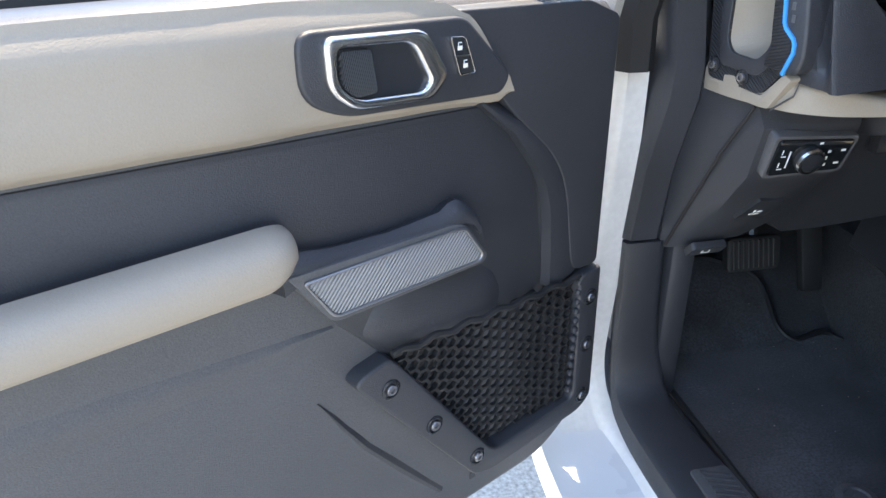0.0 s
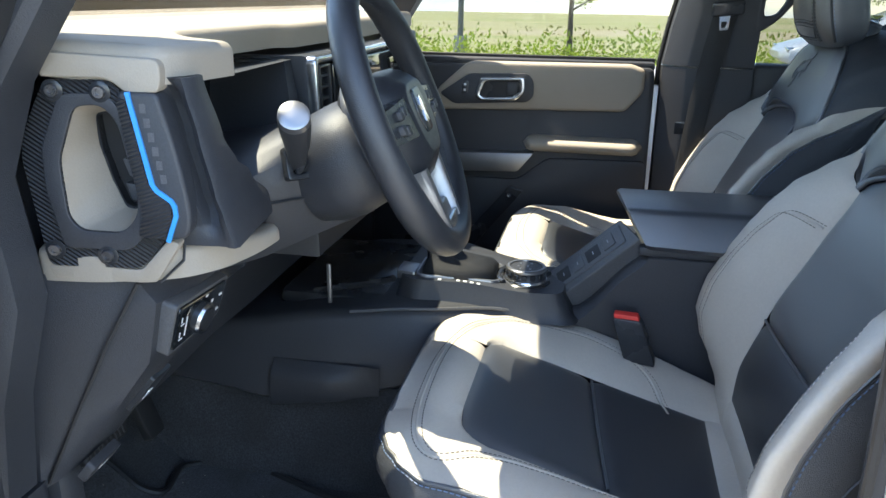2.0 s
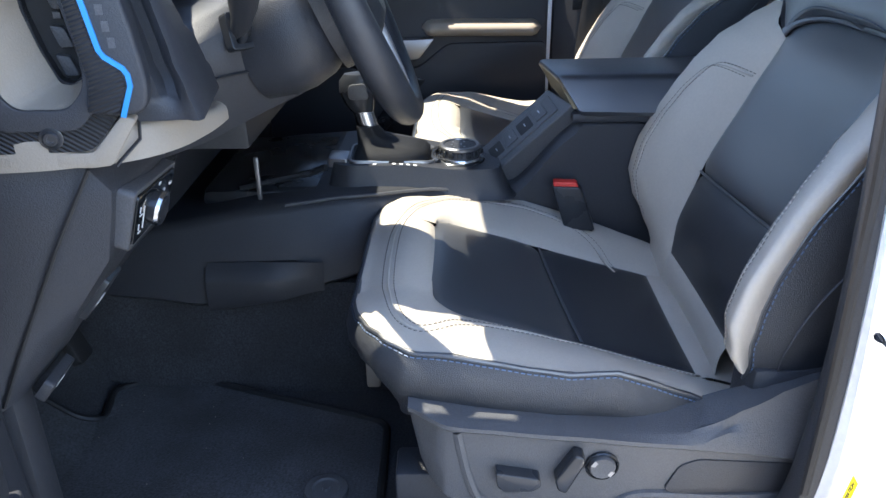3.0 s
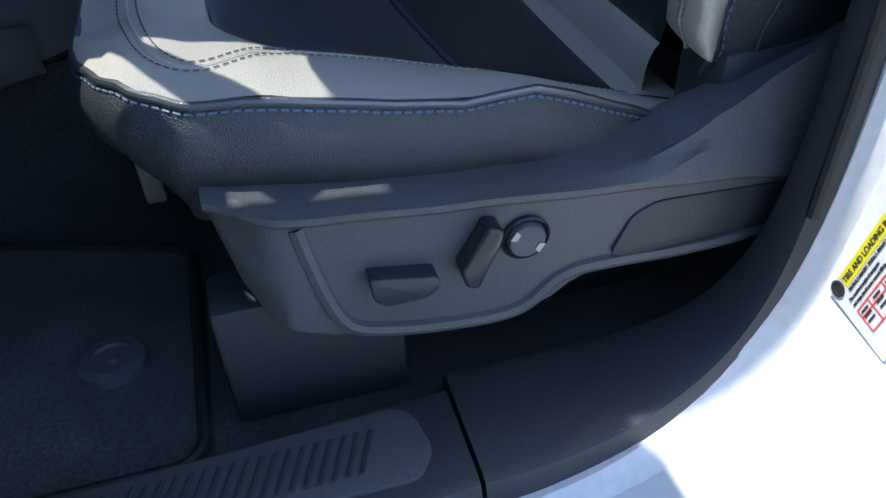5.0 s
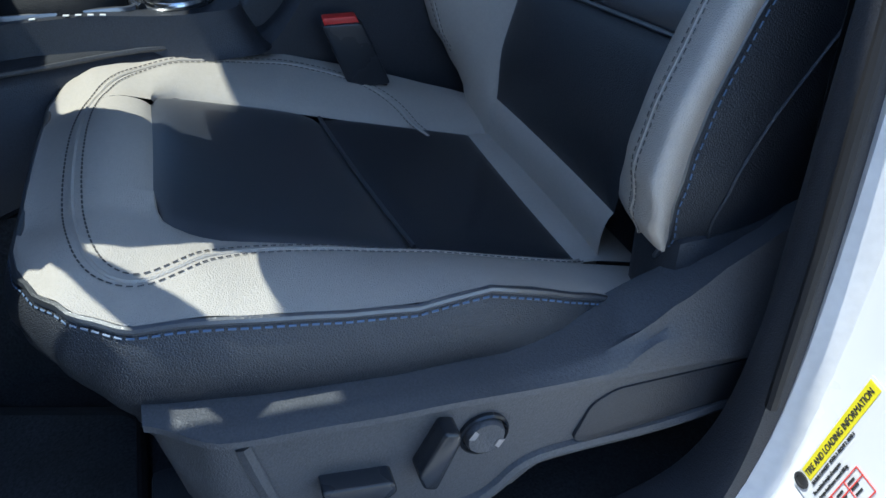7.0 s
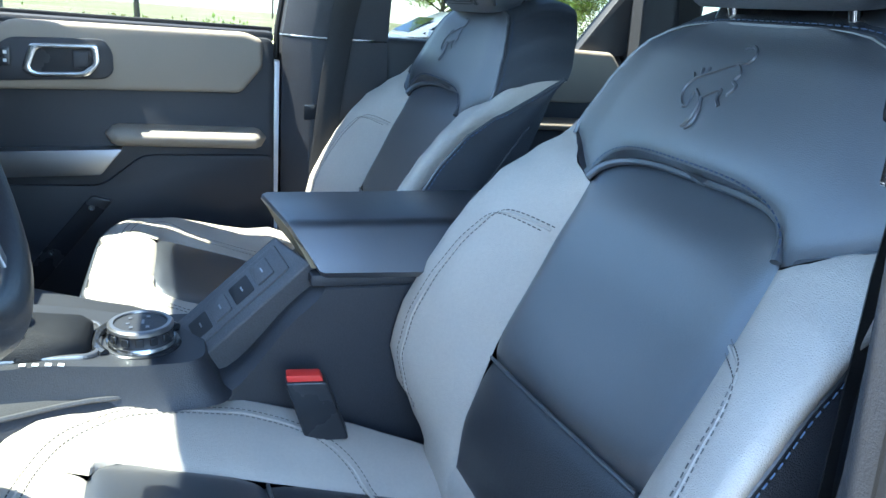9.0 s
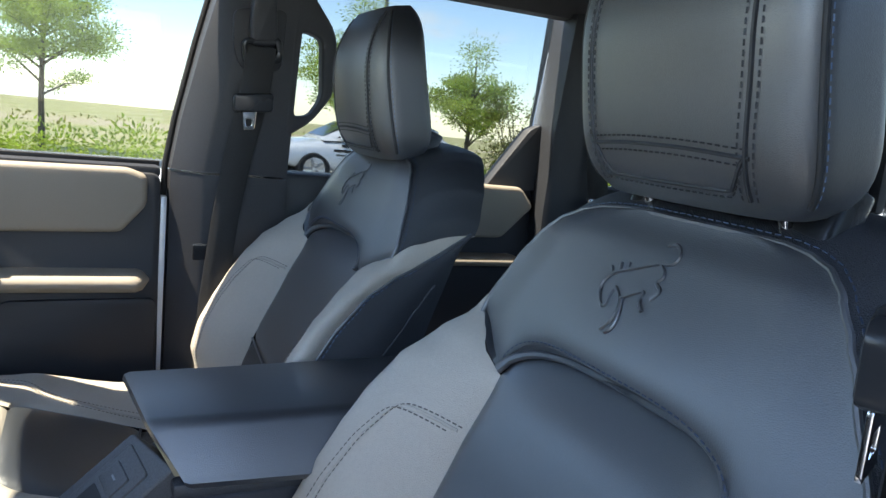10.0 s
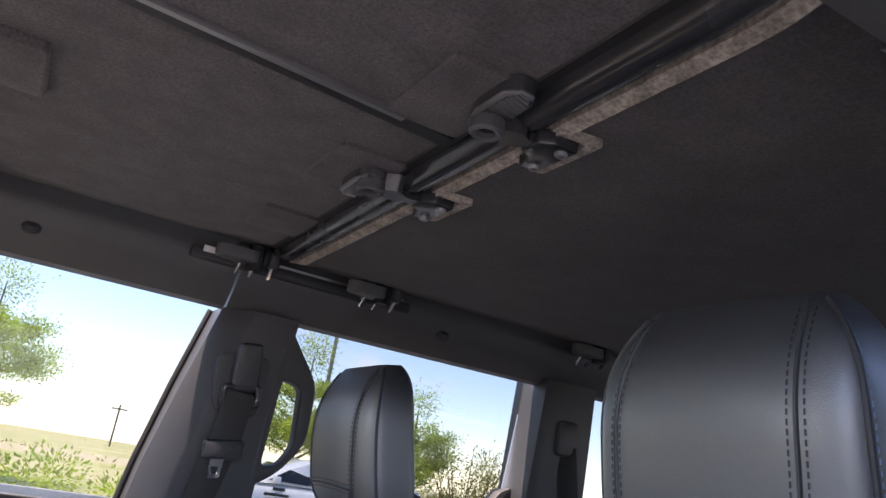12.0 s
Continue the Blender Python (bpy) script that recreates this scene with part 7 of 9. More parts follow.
for a0, a1 in ((-40, 40), (140, 220), (60, 120), (240, 300)):
    add(sts, stitch([fw((R - 0.0195) * math.cos(math.radians(a)), (R - 0.0195) * math.sin(math.radians(a)), 0.002) for a in space(a0, a1, 40)], 0.005, 0.004, 0.001, W_N))
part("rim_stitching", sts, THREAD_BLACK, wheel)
hub_back = rounded([(-0.098, 0.040), (-0.066, 0.066), (0.066, 0.066), (0.098, 0.040), (0.090, -0.046), (0.052, -0.094), (-0.052, -0.094), (-0.090, -0.046)], 0.030)
hub_front = rounded([(-0.060, 0.022), (-0.042, 0.038), (0.042, 0.038), (0.060, 0.022), (0.054, -0.022), (0.032, -0.052), (-0.032, -0.052), (-0.054, -0.022)], 0.014)
hub_rows = []
for q, w in ((0.0, -0.045), (0.02, -0.028), (0.10, -0.010), (0.35, 0.004), (0.66, 0.014), (0.88, 0.0195), (0.97, 0.0220), (1.0, 0.0224), (1.3, 0.0215)):
    hub_rows.append([fw(a0 + (b0 - a0) * q, a1 + (b1 - a1) * q, w) for (a0, a1), (b0, b1) in zip(hub_back, hub_front)])
airbag = part("airbag_cover", loft(hub_rows), LEATHER_WHEEL, wheel, "black padded hub cover")
badge = rounded([(-0.024, 0.030), (0.024, 0.030), (0.030, 0.0), (0.020, -0.028), (-0.020, -0.028), (-0.030, 0.0)], 0.008)
part("badge_field", slab(badge, 0.018, 0.0232, fw, 0.001), PLASTIC_GLOSS, airbag)
part("badge", slab([(-0.006, 0.018), (0.000, 0.020), (0.006, 0.010), (0.004, -0.004), (0.009, -0.016), (0.004, -0.014), (-0.002, -0.004), (-0.004, -0.018), (-0.009, -0.014), (-0.006, 0.0), (-0.010, 0.008)], 0.0230, 0.0248, fw, 0), CHROME, airbag, "small silver emblem")
for sg in (-1, 1):
    sp_ = part("side_spoke", loft([[fw(sg * 0.060, 0.030, -0.01), fw(sg * 0.060, -0.028, -0.01), fw(sg * 0.060, -0.024, 0.020), fw(sg * 0.060, 0.026, 0.020)], [fw(sg * 0.172, 0.024, -0.004), fw(sg * 0.172, -0.020, -0.004), fw(sg * 0.172, -0.016, 0.010), fw(sg * 0.172, 0.020, 0.010)]]), PLASTIC_GLOSS, wheel, "black spoke with buttons")
    for k, (du, dv) in enumerate(((0.085, 0.012), (0.105, 0.010), (0.095, -0.010), (0.118, -0.006))):
        part("wheel_button", slab(rounded([(sg * du - 0.007, dv - 0.006), (sg * du + 0.007, dv - 0.006), (sg * du + 0.007, dv + 0.006), (sg * du - 0.007, dv + 0.006)], 0.003), 0.008, 0.0205, fw, 0.0015), PLASTIC, sp_)
    legs = ((0.052, -0.066, 0.012), (0.050, -0.095, 0.012), (0.045, -0.130, 0.011), (0.036, -0.160, 0.010))
    part("lower_spoke", loft([[fw(sg * (u - h), v, -0.022), fw(sg * (u + h), v, -0.022), fw(sg * (u + h), v, 0.004), fw(sg * (u + 0.6 * h), v, 0.010), fw(sg * (u - 0.6 * h), v, 0.010), fw(sg * (u - h), v, 0.004)] for u, v, h in legs]), GREY_METAL, wheel, "silver lower spoke")
part("lower_bridge", slab(rounded([(-0.044, -0.140), (0.044, -0.140), (0.040, -0.166), (-0.040, -0.166)], 0.008), -0.020, 0.009, fw, 0.004, 3), SILVER, wheel, "satin silver bridge")
part("bridge_pad", slab(rounded([(-0.026, -0.118), (0.026, -0.118), (0.028, -0.146), (-0.028, -0.146)], 0.010), -0.018, 0.004, fw, 0.005, 3), GREY_METAL, wheel, "grey pad in the lower spoke")
part("wheel_back", lathe([(0.075, -0.03), (0.07, -0.06), (0.05, -0.075), (0.0005, -0.075)], fr(W_C, W_X, W_UP, W_N), 28), PLASTIC, wheel)

col = thing("steering_column", (-0.39, 0.85, 1.25), "black steering column shroud with stalk", "steering column")


COLUMN = [(0.755, [(0.0, 1.362), (0.030, 1.360), (0.050, 1.346), (0.058, 1.325), (0.060, 1.272), (0.048, 1.244), (0.0, 1.236)]),
          (0.765, [(0.0, 1.370), (0.040, 1.367), (0.062, 1.350), (0.070, 1.328), (0.071, 1.270), (0.054, 1.234), (0.0, 1.226)]),
          (0.790, [(0.0, 1.374), (0.050, 1.370), (0.075, 1.352), (0.083, 1.330), (0.081, 1.268), (0.062, 1.222), (0.0, 1.212)]),
          (0.830, [(0.0, 1.364), (0.080, 1.358), (0.116, 1.342), (0.134, 1.322), (0.131, 1.270), (0.088, 1.206), (0.0, 1.194)]),
          (0.875, [(0.0, 1.350), (0.110, 1.342), (0.152, 1.324), (0.182, 1.300), (0.182, 1.268), (0.125, 1.188), (0.0, 1.174)]),
          (0.930, [(0.0, 1.336), (0.130, 1.324), (0.180, 1.302), (0.206, 1.282), (0.204, 1.258), (0.145, 1.172), (0.0, 1.156)]),
          (1.020, [(0.0, 1.320), (0.140, 1.308), (0.192, 1.288), (0.212, 1.264), (0.210, 1.240), (0.150, 1.155), (0.0, 1.140)])]


def column_ring(y, half):
    """A section of the shroud across the car, both halves alike."""
    return [Vector((-0.392 - u, y, z)) for u, z in half] + [Vector((-0.392 + u, y, z)) for u, z in reversed(half[1:-1])]


part("column_shroud", loft([column_ring(y, h) for y, h in COLUMN]), PLASTIC, col, "black column shroud flaring towards the dashboard", sharp=28)
part("shroud_joint", tube([(-0.393 - u, y - 0.001, z) for y, u, z in ((0.764, 0.0705, 1.270), (0.790, 0.082, 1.268), (0.830, 0.132, 1.270), (0.875, 0.183, 1.268))], 0.0016, 6), RUBBER, col)
collar_rows = []
for w, hw, top, low_ in ((-0.150, 0.082, 0.040, -0.092), (-0.112, 0.100, 0.048, -0.100), (-0.090, 0.108, 0.050, -0.100), (-0.062, 0.106, 0.048, -0.094), (-0.046, 0.096, 0.040, -0.084), (-0.040, 0.080, 0.028, -0.070)):
    vc, hv = (top + low_) / 2, (top - low_) / 2
    collar_rows.append([fw(0.012 + hw * math.copysign(abs(math.cos(a)) ** 0.7, math.cos(a)), vc + hv * math.copysign(abs(math.sin(a)) ** 0.8, math.sin(a)), w) for a in space(0, 2 * math.pi * 47 / 48, 48)])
part("collar", loft(collar_rows), PLASTIC, col, "black rounded collar behind the wheel")
f_sb = fr((-0.5235, 0.8155, 1.318), Vector((0.78, -0.62, 0.0)).normalized(), Vector((0.20, 0.25, 0.947)).normalized())
part("stalk_bezel", ringslab(rounded([(-0.022, -0.020), (0.022, -0.020), (0.020, 0.022), (-0.020, 0.022)], 0.006), rounded([(-0.014, -0.013), (0.014, -0.013), (0.013, 0.015), (-0.013, 0.015)], 0.004), -0.010, 0.003, f_sb, 0.0015), PLASTIC_GLOSS, col, "gloss black bezel round the stalk")
stalk = part("stalk", tube([(-0.508, 0.832, 1.303), (-0.529, 0.818, 1.319), (-0.550, 0.808, 1.335), (-0.572, 0.799, 1.353), (-0.598, 0.789, 1.374), (-0.616, 0.782, 1.387)], [0.010, 0.010, 0.0115, 0.0155, 0.0180, 0.0182], 20), PLASTIC, col, "black indicator stalk")
part("stalk_tip", tube([(-0.6155, 0.7822, 1.3865), (-0.623, 0.7793, 1.3925), (-0.6245, 0.7787, 1.3937)], [0.0184, 0.0176, 0.014], 20), GREY_METAL, stalk, "grey stalk cap")
part("stalk_boot", lathe([(0.016, -0.004), (0.014, 0.006), (0.011, 0.012), (0.0005, 0.012)], fr((-0.524, 0.817, 1.317), Vector((0.6, 0.75, 0)).normalized(), Vector((0.45, -0.36, 0.82)).normalized(), Vector((-0.70, -0.35, 0.60)).normalized()), 20), PLASTIC_GLOSS, col)
# brake pedal
ped = thing("brake_pedal", (-0.50, 1.2, 0.80), "black ribbed rubber brake pedal on a steel arm", "pedal")
fp = fr((-0.497, 1.178, 0.868), (1, 0, 0), Vector((0, 0.30, 0.954)), Vector((0, -0.954, 0.30)))
part("pedal_pad", slab(rounded([(-0.055, -0.032), (0.050, -0.032), (0.055, 0.032), (-0.052, 0.032)], 0.012), -0.014, 0.004, fp, 0.005, 3), RUBBER, ped)
for k in range(9):
    part("pad_rib", slab([(-0.044 + 0.010 * k, -0.026), (-0.039 + 0.010 * k, -0.026), (-0.039 + 0.010 * k, 0.026), (-0.044 + 0.010 * k, 0.026)], 0.003, 0.0065, fp, 0.001, 1), RUBBER, ped)
part("pedal_arm", tube([(-0.49, 1.20, 0.88), (-0.48, 1.26, 1.0), (-0.47, 1.24, 1.12)], 0.010, 8), PLASTIC_GLOSS, ped)
gas = thing("accelerator_pedal", (-0.34, 1.22, 0.80), "black accelerator pedal hanging in the footwell", "pedal")
part("gas_pad", slab(rounded([(-0.022, -0.07), (0.022, -0.07), (0.024, 0.06), (-0.020, 0.06)], 0.01), 0, 0.016, fr((-0.35, 1.22, 0.83), (1, 0, 0), Vector((0, 0.35, 0.937)), Vector((0, -0.937, 0.35))), 0.004), RUBBER, gas)
part("gas_arm", tube([(-0.35, 1.235, 0.86), (-0.35, 1.28, 1.05)], 0.008, 8), PLASTIC, gas)

# ---- floor mat ----
mat_pts = rounded([(-0.690, 0.700), (-0.672, 0.685), (-0.400, 0.690), (-0.385, 0.705), (-0.300, 0.95), (-0.275, 1.02), (-0.262, 1.11), (-0.300, 1.175), (-0.385, 1.160), (-0.405, 1.190), (-0.39, 1.29), (-0.50, 1.34), (-0.68, 1.31), (-0.690, 1.13)],
                  [0.02, 0.015, 0.02, 0.02, 0.03, 0.02, 0.03, 0.03, 0.02, 0.03, 0.04, 0.03, 0.03, 0.03])
fmat = lambda x, y, w=0.0: Vector((x, y, floor_z(y) + w + 0.003))
mat_ = thing("floor_mat", (-0.5, 0.9, 0.665), "black carpet floor mat with a bound edge", "floor mat")
mb = bmesh.new()
bvs = [mb.verts.new(fmat(x, y, 0.008)) for x, y in mat_pts]
mb.faces.new(bvs)
bmesh.ops.triangulate(mb, faces=mb.faces[:])
bmesh.ops.subdivide_edges(mb, edges=mb.edges[:], cuts=7, use_grid_fill=True)
for v_ in mb.verts:
    v_.co.z = floor_z(v_.co.y) + 0.010 + 0.0022 * noise.noise(v_.co * 14) + 0.003 * noise.noise(v_.co * 4)
MAT_PILE = material("worn black mat pile", (0.034, 0.036, 0.041), 0.95, bump=1.0, bump_size=0.003, blotch=0.5, blotch_size=0.09, grain=0.5, grain_size=0.004, sheen=0.25)
part("mat_surface", mb, MAT_PILE, mat_, "worn black pile", sharp=180)
part("bound_edge", tube([fmat(x, y, 0.007) for x, y in mat_pts], 0.006, 8, True), RUBBER, mat_, "black bound edge")
for x, y in ((-0.549, 0.766),):
    part("retainer", lathe([(0.032, 0.006), (0.031, 0.013), (0.020, 0.015), (0.018, 0.012), (0.006, 0.012), (0.005, 0.016), (0.0004, 0.016)], fr((x, y, floor_z(y) + 0.004), (1, 0, 0), (0, 1, 0)), 28), PLASTIC_GREY, mat_, "round grey mat retainer")
crumbs = bmesh.new()
for k in range(26):
    x, y = random.uniform(-0.68, -0.32), random.uniform(0.72, 1.25)
    bmesh.ops.create_icosphere(crumbs, subdivisions=1, radius=random.uniform(0.0004, 0.0011), matrix=Matrix.Translation((x, y, floor_z(y) + 0.015)))
tagged(new("crumbs", finish(crumbs, "crumbs", BEIGE_TRIM)), "pale crumbs and grit on the floor mat", "crumbs", kind="stuff")
fr_box = thing("kick_trim", (-0.71, 1.12, 0.68), "black footwell side trim", "footwell trim")
part("side_trim", rbox((-0.735, 1.05, 0.67), (-0.690, 1.45, 1.02), 0.012), PLASTIC, fr_box)
part("dead_pedal", slab(rounded([(-0.05, -0.05), (0.05, -0.05), (0.05, 0.08), (-0.05, 0.08)], 0.01), 0, 0.02, fr((-0.645, 1.24, 0.76), (1, 0, 0), Vector((0, 0.7, 0.714)), Vector((0, -0.714, 0.7))), 0.004), RUBBER, fr_box)
# cover of the seat's front mount
part("mount_cover", rbox((-0.655, 0.50, 0.668), (-0.60, 0.655, 0.80), 0.006), PLASTIC, driver_seat, "dark grey cover of the seat mount")


# ---- centre console ----
con = thing("centre_console", (XC, 0.6, 0.67), "black centre console with shifter plinth and raised armrest bin", "centre console")
# side walls: plan half-width along the car
CW = [(0.05, 0.085), (0.30, 0.088), (0.40, 0.092), (0.50, 0.105), (0.62, 0.150), (0.75, 0.205), (0.90, 0.222), (1.06, 0.232), (1.20, 0.235)]
CT = [(0.05, 1.112), (0.360, 1.108), (0.375, 1.088), (0.475, 0.985), (0.51, 0.980), (0.62, 0.998), (0.75, 1.006), (0.90, 0.992), (1.06, 0.965), (1.20, 0.945)]


CLOW = [(0.05, 0.70), (0.45, 0.72), (0.60, 0.86), (0.736, 0.872), (0.80, 0.850), (0.88, 0.838), (1.0, 0.820), (1.10, 0.836), (1.20, 0.846)]


def con_ring(y):
    hw, zt = interp(CW, y), interp(CT, y)
    fl = 0.022 * smooth(0.45, 0.75, y)
    lo = interp(CLOW, y)
    pts = [(-hw + 0.05, lo), (-hw - fl + 0.006, lo), (-hw - fl - 0.002, lo + 0.008), (-hw - 0.004, zt - 0.016), (-hw + 0.006, zt - 0.004), (-hw + 0.020, zt)]
    pts += [(-u, z) for u, z in reversed(pts)]
    return [Vector((XC + u, y, z)) for u, z in pts]


part("console_body", loft([con_ring(y) for y in space(0.05, 0.36, 6) + space(0.37, 0.52, 14) + space(0.55, 1.20, 16)]), PLASTIC, con, "black grained console body")
part("body_edge", tube([con_ring(y)[4] + Vector((-0.001, 0, 0.001)) for y in space(0.50, 0.86, 16)], 0.0030, 6), PLASTIC_GREY, con)
# step on the tunnel
step_rows = []
for y in space(0.80, 0.994, 24):
    k, lo = smooth(0.80, 0.905, y), interp(CLOW, y)
    step_rows.append([Vector((XC - 0.2425 - d * k, y, z)) for d, z in ((-0.02, lo - 0.001), (0.020, lo - 0.001), (0.0225, lo + 0.003), (0.0215, 0.872), (0.019, 0.880), (0.008, 0.893), (0.0, 0.902), (-0.02, 0.902))])
part("tunnel_step", loft(step_rows), PLASTIC, con, "black tunnel cover step", sharp=35)
part("tunnel_carpet", loft([[Vector(p) for p in ((-0.290, y, 0.66), (-0.262, y, 0.76), (-0.236, y, 0.85), (0.196, y, 0.85), (0.222, y, 0.76), (0.250, y, 0.66))] for y in (0.30, 1.40)]), CARPET, con)
# raised plinth
pl = rounded([(-0.146, 0.500), (-0.150, 0.610), (-0.172, 0.762), (-0.150, 0.790), (0.045, 0.790), (-0.002, 0.600), (-0.004, 0.50)], [0.03, 0.05, 0.03, 0.01, 0.02, 0.04, 0.02])
pl_lo = rounded([(-0.156, 0.470), (-0.170, 0.600), (-0.204, 0.770), (-0.190, 0.812), (0.090, 0.815), (0.030, 0.600), (0.020, 0.47)], [0.03, 0.05, 0.03, 0.01, 0.02, 0.04, 0.02])


def plinth_z(y):
    return 1.0240 + 0.0145 * smooth(0.56, 0.70, y)


prow = []
for q, e in ((0.0, 0.0), (0.25, 0.10), (0.5, 0.30), (0.75, 0.62), (0.9, 0.84), (0.97, 0.95), (1.0, 1.0)):
    prow.append([Vector((a0 + (b0 - a0) * q, a1 + (b1 - a1) * q, 0.972 + (plinth_z(b1) - 0.972) * e)) for (a0, a1), (b0, b1) in zip(pl_lo, pl)])
part("plinth", loft(prow), PLASTIC, con, "satin black shifter plinth")
fpl = lambda x, y, w=0.0: Vector((x, y, plinth_z(y) + w))
so2 = rounded([(-0.134, 0.612), (-0.160, 0.764), (-0.048, 0.768), (-0.034, 0.616)], 0.022)
si2 = rounded([(-0.129, 0.617), (-0.154, 0.759), (-0.053, 0.763), (-0.039, 0.621)], 0.019)
part("shifter_surround", ringslab(so2, si2, -0.002, 0.005, fpl, 0.002), GREY_METAL, con, "grey shifter surround")
for ym in (0.717, 0.684, 0.672, 0.660, 0.648):
    xm = -0.1565 - 0.10 * (ym - 0.68)
    part("gear_mark", slab([(xm - 0.003, ym - 0.003), (xm + 0.003, ym - 0.003), (xm + 0.003, ym + 0.003), (xm - 0.003, ym + 0.003)], 0.0, 0.0008, fpl, 0), PRINT, con)
part("button_block", slab(rounded([(-0.150, 0.765), (-0.100, 0.765), (-0.095, 0.800), (-0.145, 0.800)], 0.004), -0.01, 0.006, fpl, 0.002), GREY_METAL, con, "small grey button block")
part("tray_edge", tube([(-0.165, 0.80, 1.035), (-0.15, 0.83, 1.02), (-0.17, 0.95, 1.0)], 0.006, 8), PLASTIC_GLOSS, con)
part("front_tray", rbox((-0.18, 0.80, 0.96), (0.15, 1.02, 1.0), 0.02), PLASTIC_GLOSS, con, "dark storage tray")
part("tray_plate", rbox((-0.203, 0.905, 0.99), (-0.197, 0.913, 1.065), 0.002), GREY_METAL, con)
# shifter
sh = thing("gear_shifter", (-0.10, 0.69, 1.05), "black gear shifter with leather boot and silver collar", "gear shifter")
rows_ = []
for z, a, b, cy in ((1.026, 0.050, 0.070, 0.690), (1.044, 0.048, 0.067, 0.690), (1.053, 0.042, 0.060, 0.692), (1.060, 0.032, 0.047, 0.702), (1.068, 0.024, 0.033, 0.716), (1.078, 0.019, 0.023, 0.727), (1.092, 0.016, 0.018, 0.733)):
    rows_.append([Vector((-0.098 - 0.16 * (cy + b * math.sin(t) - 0.69) + a * math.copysign(abs(math.cos(t)) ** 0.7, math.cos(t)) * (1 + 0.05 * math.sin(5 * t + z * 90)), cy + b * math.copysign(abs(math.sin(t)) ** 0.7, math.sin(t)) * (1 + 0.04 * math.cos(4 * t + z * 70)), z)) for t in space(0, 2 * math.pi * 47 / 48, 48)])
part("leather_boot", loft(rows_), BOOT, sh, "folded black leather boot")
part("collar", loft([[Vector((-0.098 + 0.016 * math.cos(t), cy + 0.019 * math.sin(t), z)) for t in space(0, 2 * math.pi * 23 / 24, 24)] for z, cy in ((1.090, 0.733), (1.118, 0.741))]), SILVER, sh, "silver collar")
kr = [(1.116, 0.016, 0.020, 0.741), (1.130, 0.019, 0.026, 0.746), (1.150, 0.021, 0.030, 0.749), (1.168, 0.020, 0.028, 0.750), (1.180, 0.014, 0.020, 0.749), (1.183, 0.004, 0.006, 0.748)]
knob_ = part("knob", loft([[Vector((-0.098 + a * math.cos(t), cy + b * math.sin(t), z)) for t in space(0, 2 * math.pi * 23 / 24, 24)] for z, a, b, cy in kr]), PLASTIC_GLOSS, sh, "black shifter knob")
part("knob_button", slab(rounded([(0.726, 1.140), (0.761, 1.140), (0.761, 1.165), (0.731, 1.168)], 0.008), 0, 0.004, lambda y, z, w=0.0: Vector((-0.117 - w, y, z)), 0.001), PLASTIC_GREY, knob_)
# rotary mode dial
dl = thing("mode_dial", (-0.075, 0.568, 1.04), "round black mode dial with a knurled silver ring", "rotary dial")
fdl = fr((-0.088, 0.571, 1.0245), (1, 0, 0), (0, 1, 0))
part("dial_well", lathe([(0.045, -0.006), (0.045, 0.0015), (0.043, 0.0030), (0.039, 0.001), (0.0003, 0.001)], fdl, 40), PLASTIC_GLOSS, dl)
part("dial_rim", tube([fdl(0.050 * math.cos(a), 0.050 * math.sin(a), 0.004 + 0.005 * math.sin((a + 0.9) / 3.2 * math.pi)) for a in space(-0.9, 2.3, 24)], 0.006, 8), PLASTIC_GLOSS, dl, "raised black rim behind the dial")
part("dial_body", lathe([(0.036, 0.004), (0.036, 0.008), (0.0345, 0.010), (0.0345, 0.021), (0.036, 0.023), (0.036, 0.026), (0.033, 0.028), (0.031, 0.026), (0.0003, 0.027)], fdl, 40), PLASTIC, dl)
part("silver_ring", lathe([(0.0392, 0.000), (0.0392, 0.0060), (0.0378, 0.0078), (0.0345, 0.0078), (0.0345, 0.000)], fdl, 40, False), SILVER, dl, "silver lower ring")
part("top_ring", lathe([(0.0368, 0.0225), (0.0368, 0.0262), (0.0345, 0.0285), (0.0300, 0.0285), (0.0295, 0.0265)], fdl, 40, False), GREY_METAL, dl, "satin grey top ring")
for k in range(14):
    a = 2 * math.pi * k / 14
    part("dial_knurl", rbox((0.033, -0.0045, 0.0105), (0.0372, 0.0045, 0.0205), 0.001, 1, Matrix.Translation((-0.088, 0.571, 1.0245)) @ Matrix.Rotation(a, 4, "Z")), PLASTIC_GLOSS, dl)
dm = [(-0.006, -0.004, 0.012, 0.003), (-0.006, 0.012, 0.005, 0.004), (0.010, 0.010, 0.006, 0.004), (-0.018, 0.008, 0.006, 0.004), (-0.018, -0.010, 0.006, 0.004), (0.012, -0.010, 0.006, 0.004)]
part("dial_mark", bars_of_print(lambda u, v, w=0.0: fdl(u, v, 0.027 + w), dm), GREY_METAL, dl)
# slanted switch panel running up to the armrest
bl0, bl1 = Vector((-0.060, 0.520, 1.012)), Vector((-0.060, 0.396, 1.128))
ev_ = (bl1 - bl0).normalized()
e0_ = ev_.cross(Vector((1, 0, 0)))
TILT_ = radians(24)
eu_, ew_ = Vector((1, 0, 0)) * math.cos(TILT_) + e0_ * math.sin(TILT_), e0_ * math.cos(TILT_) - Vector((1, 0, 0)) * math.sin(TILT_)
fb = fr(bl0, eu_, ev_, ew_)
L_ = (bl1 - bl0).length
part("blade_body", slab(rounded([(-0.046, -0.022), (0.034, -0.022), (0.034, L_ - 0.006), (-0.046, L_ + 0.012)], 0.006), -0.075, 0.004, fb, 0.009, 3), PLASTIC_GREY, con, "dark grey sloping switch ramp")
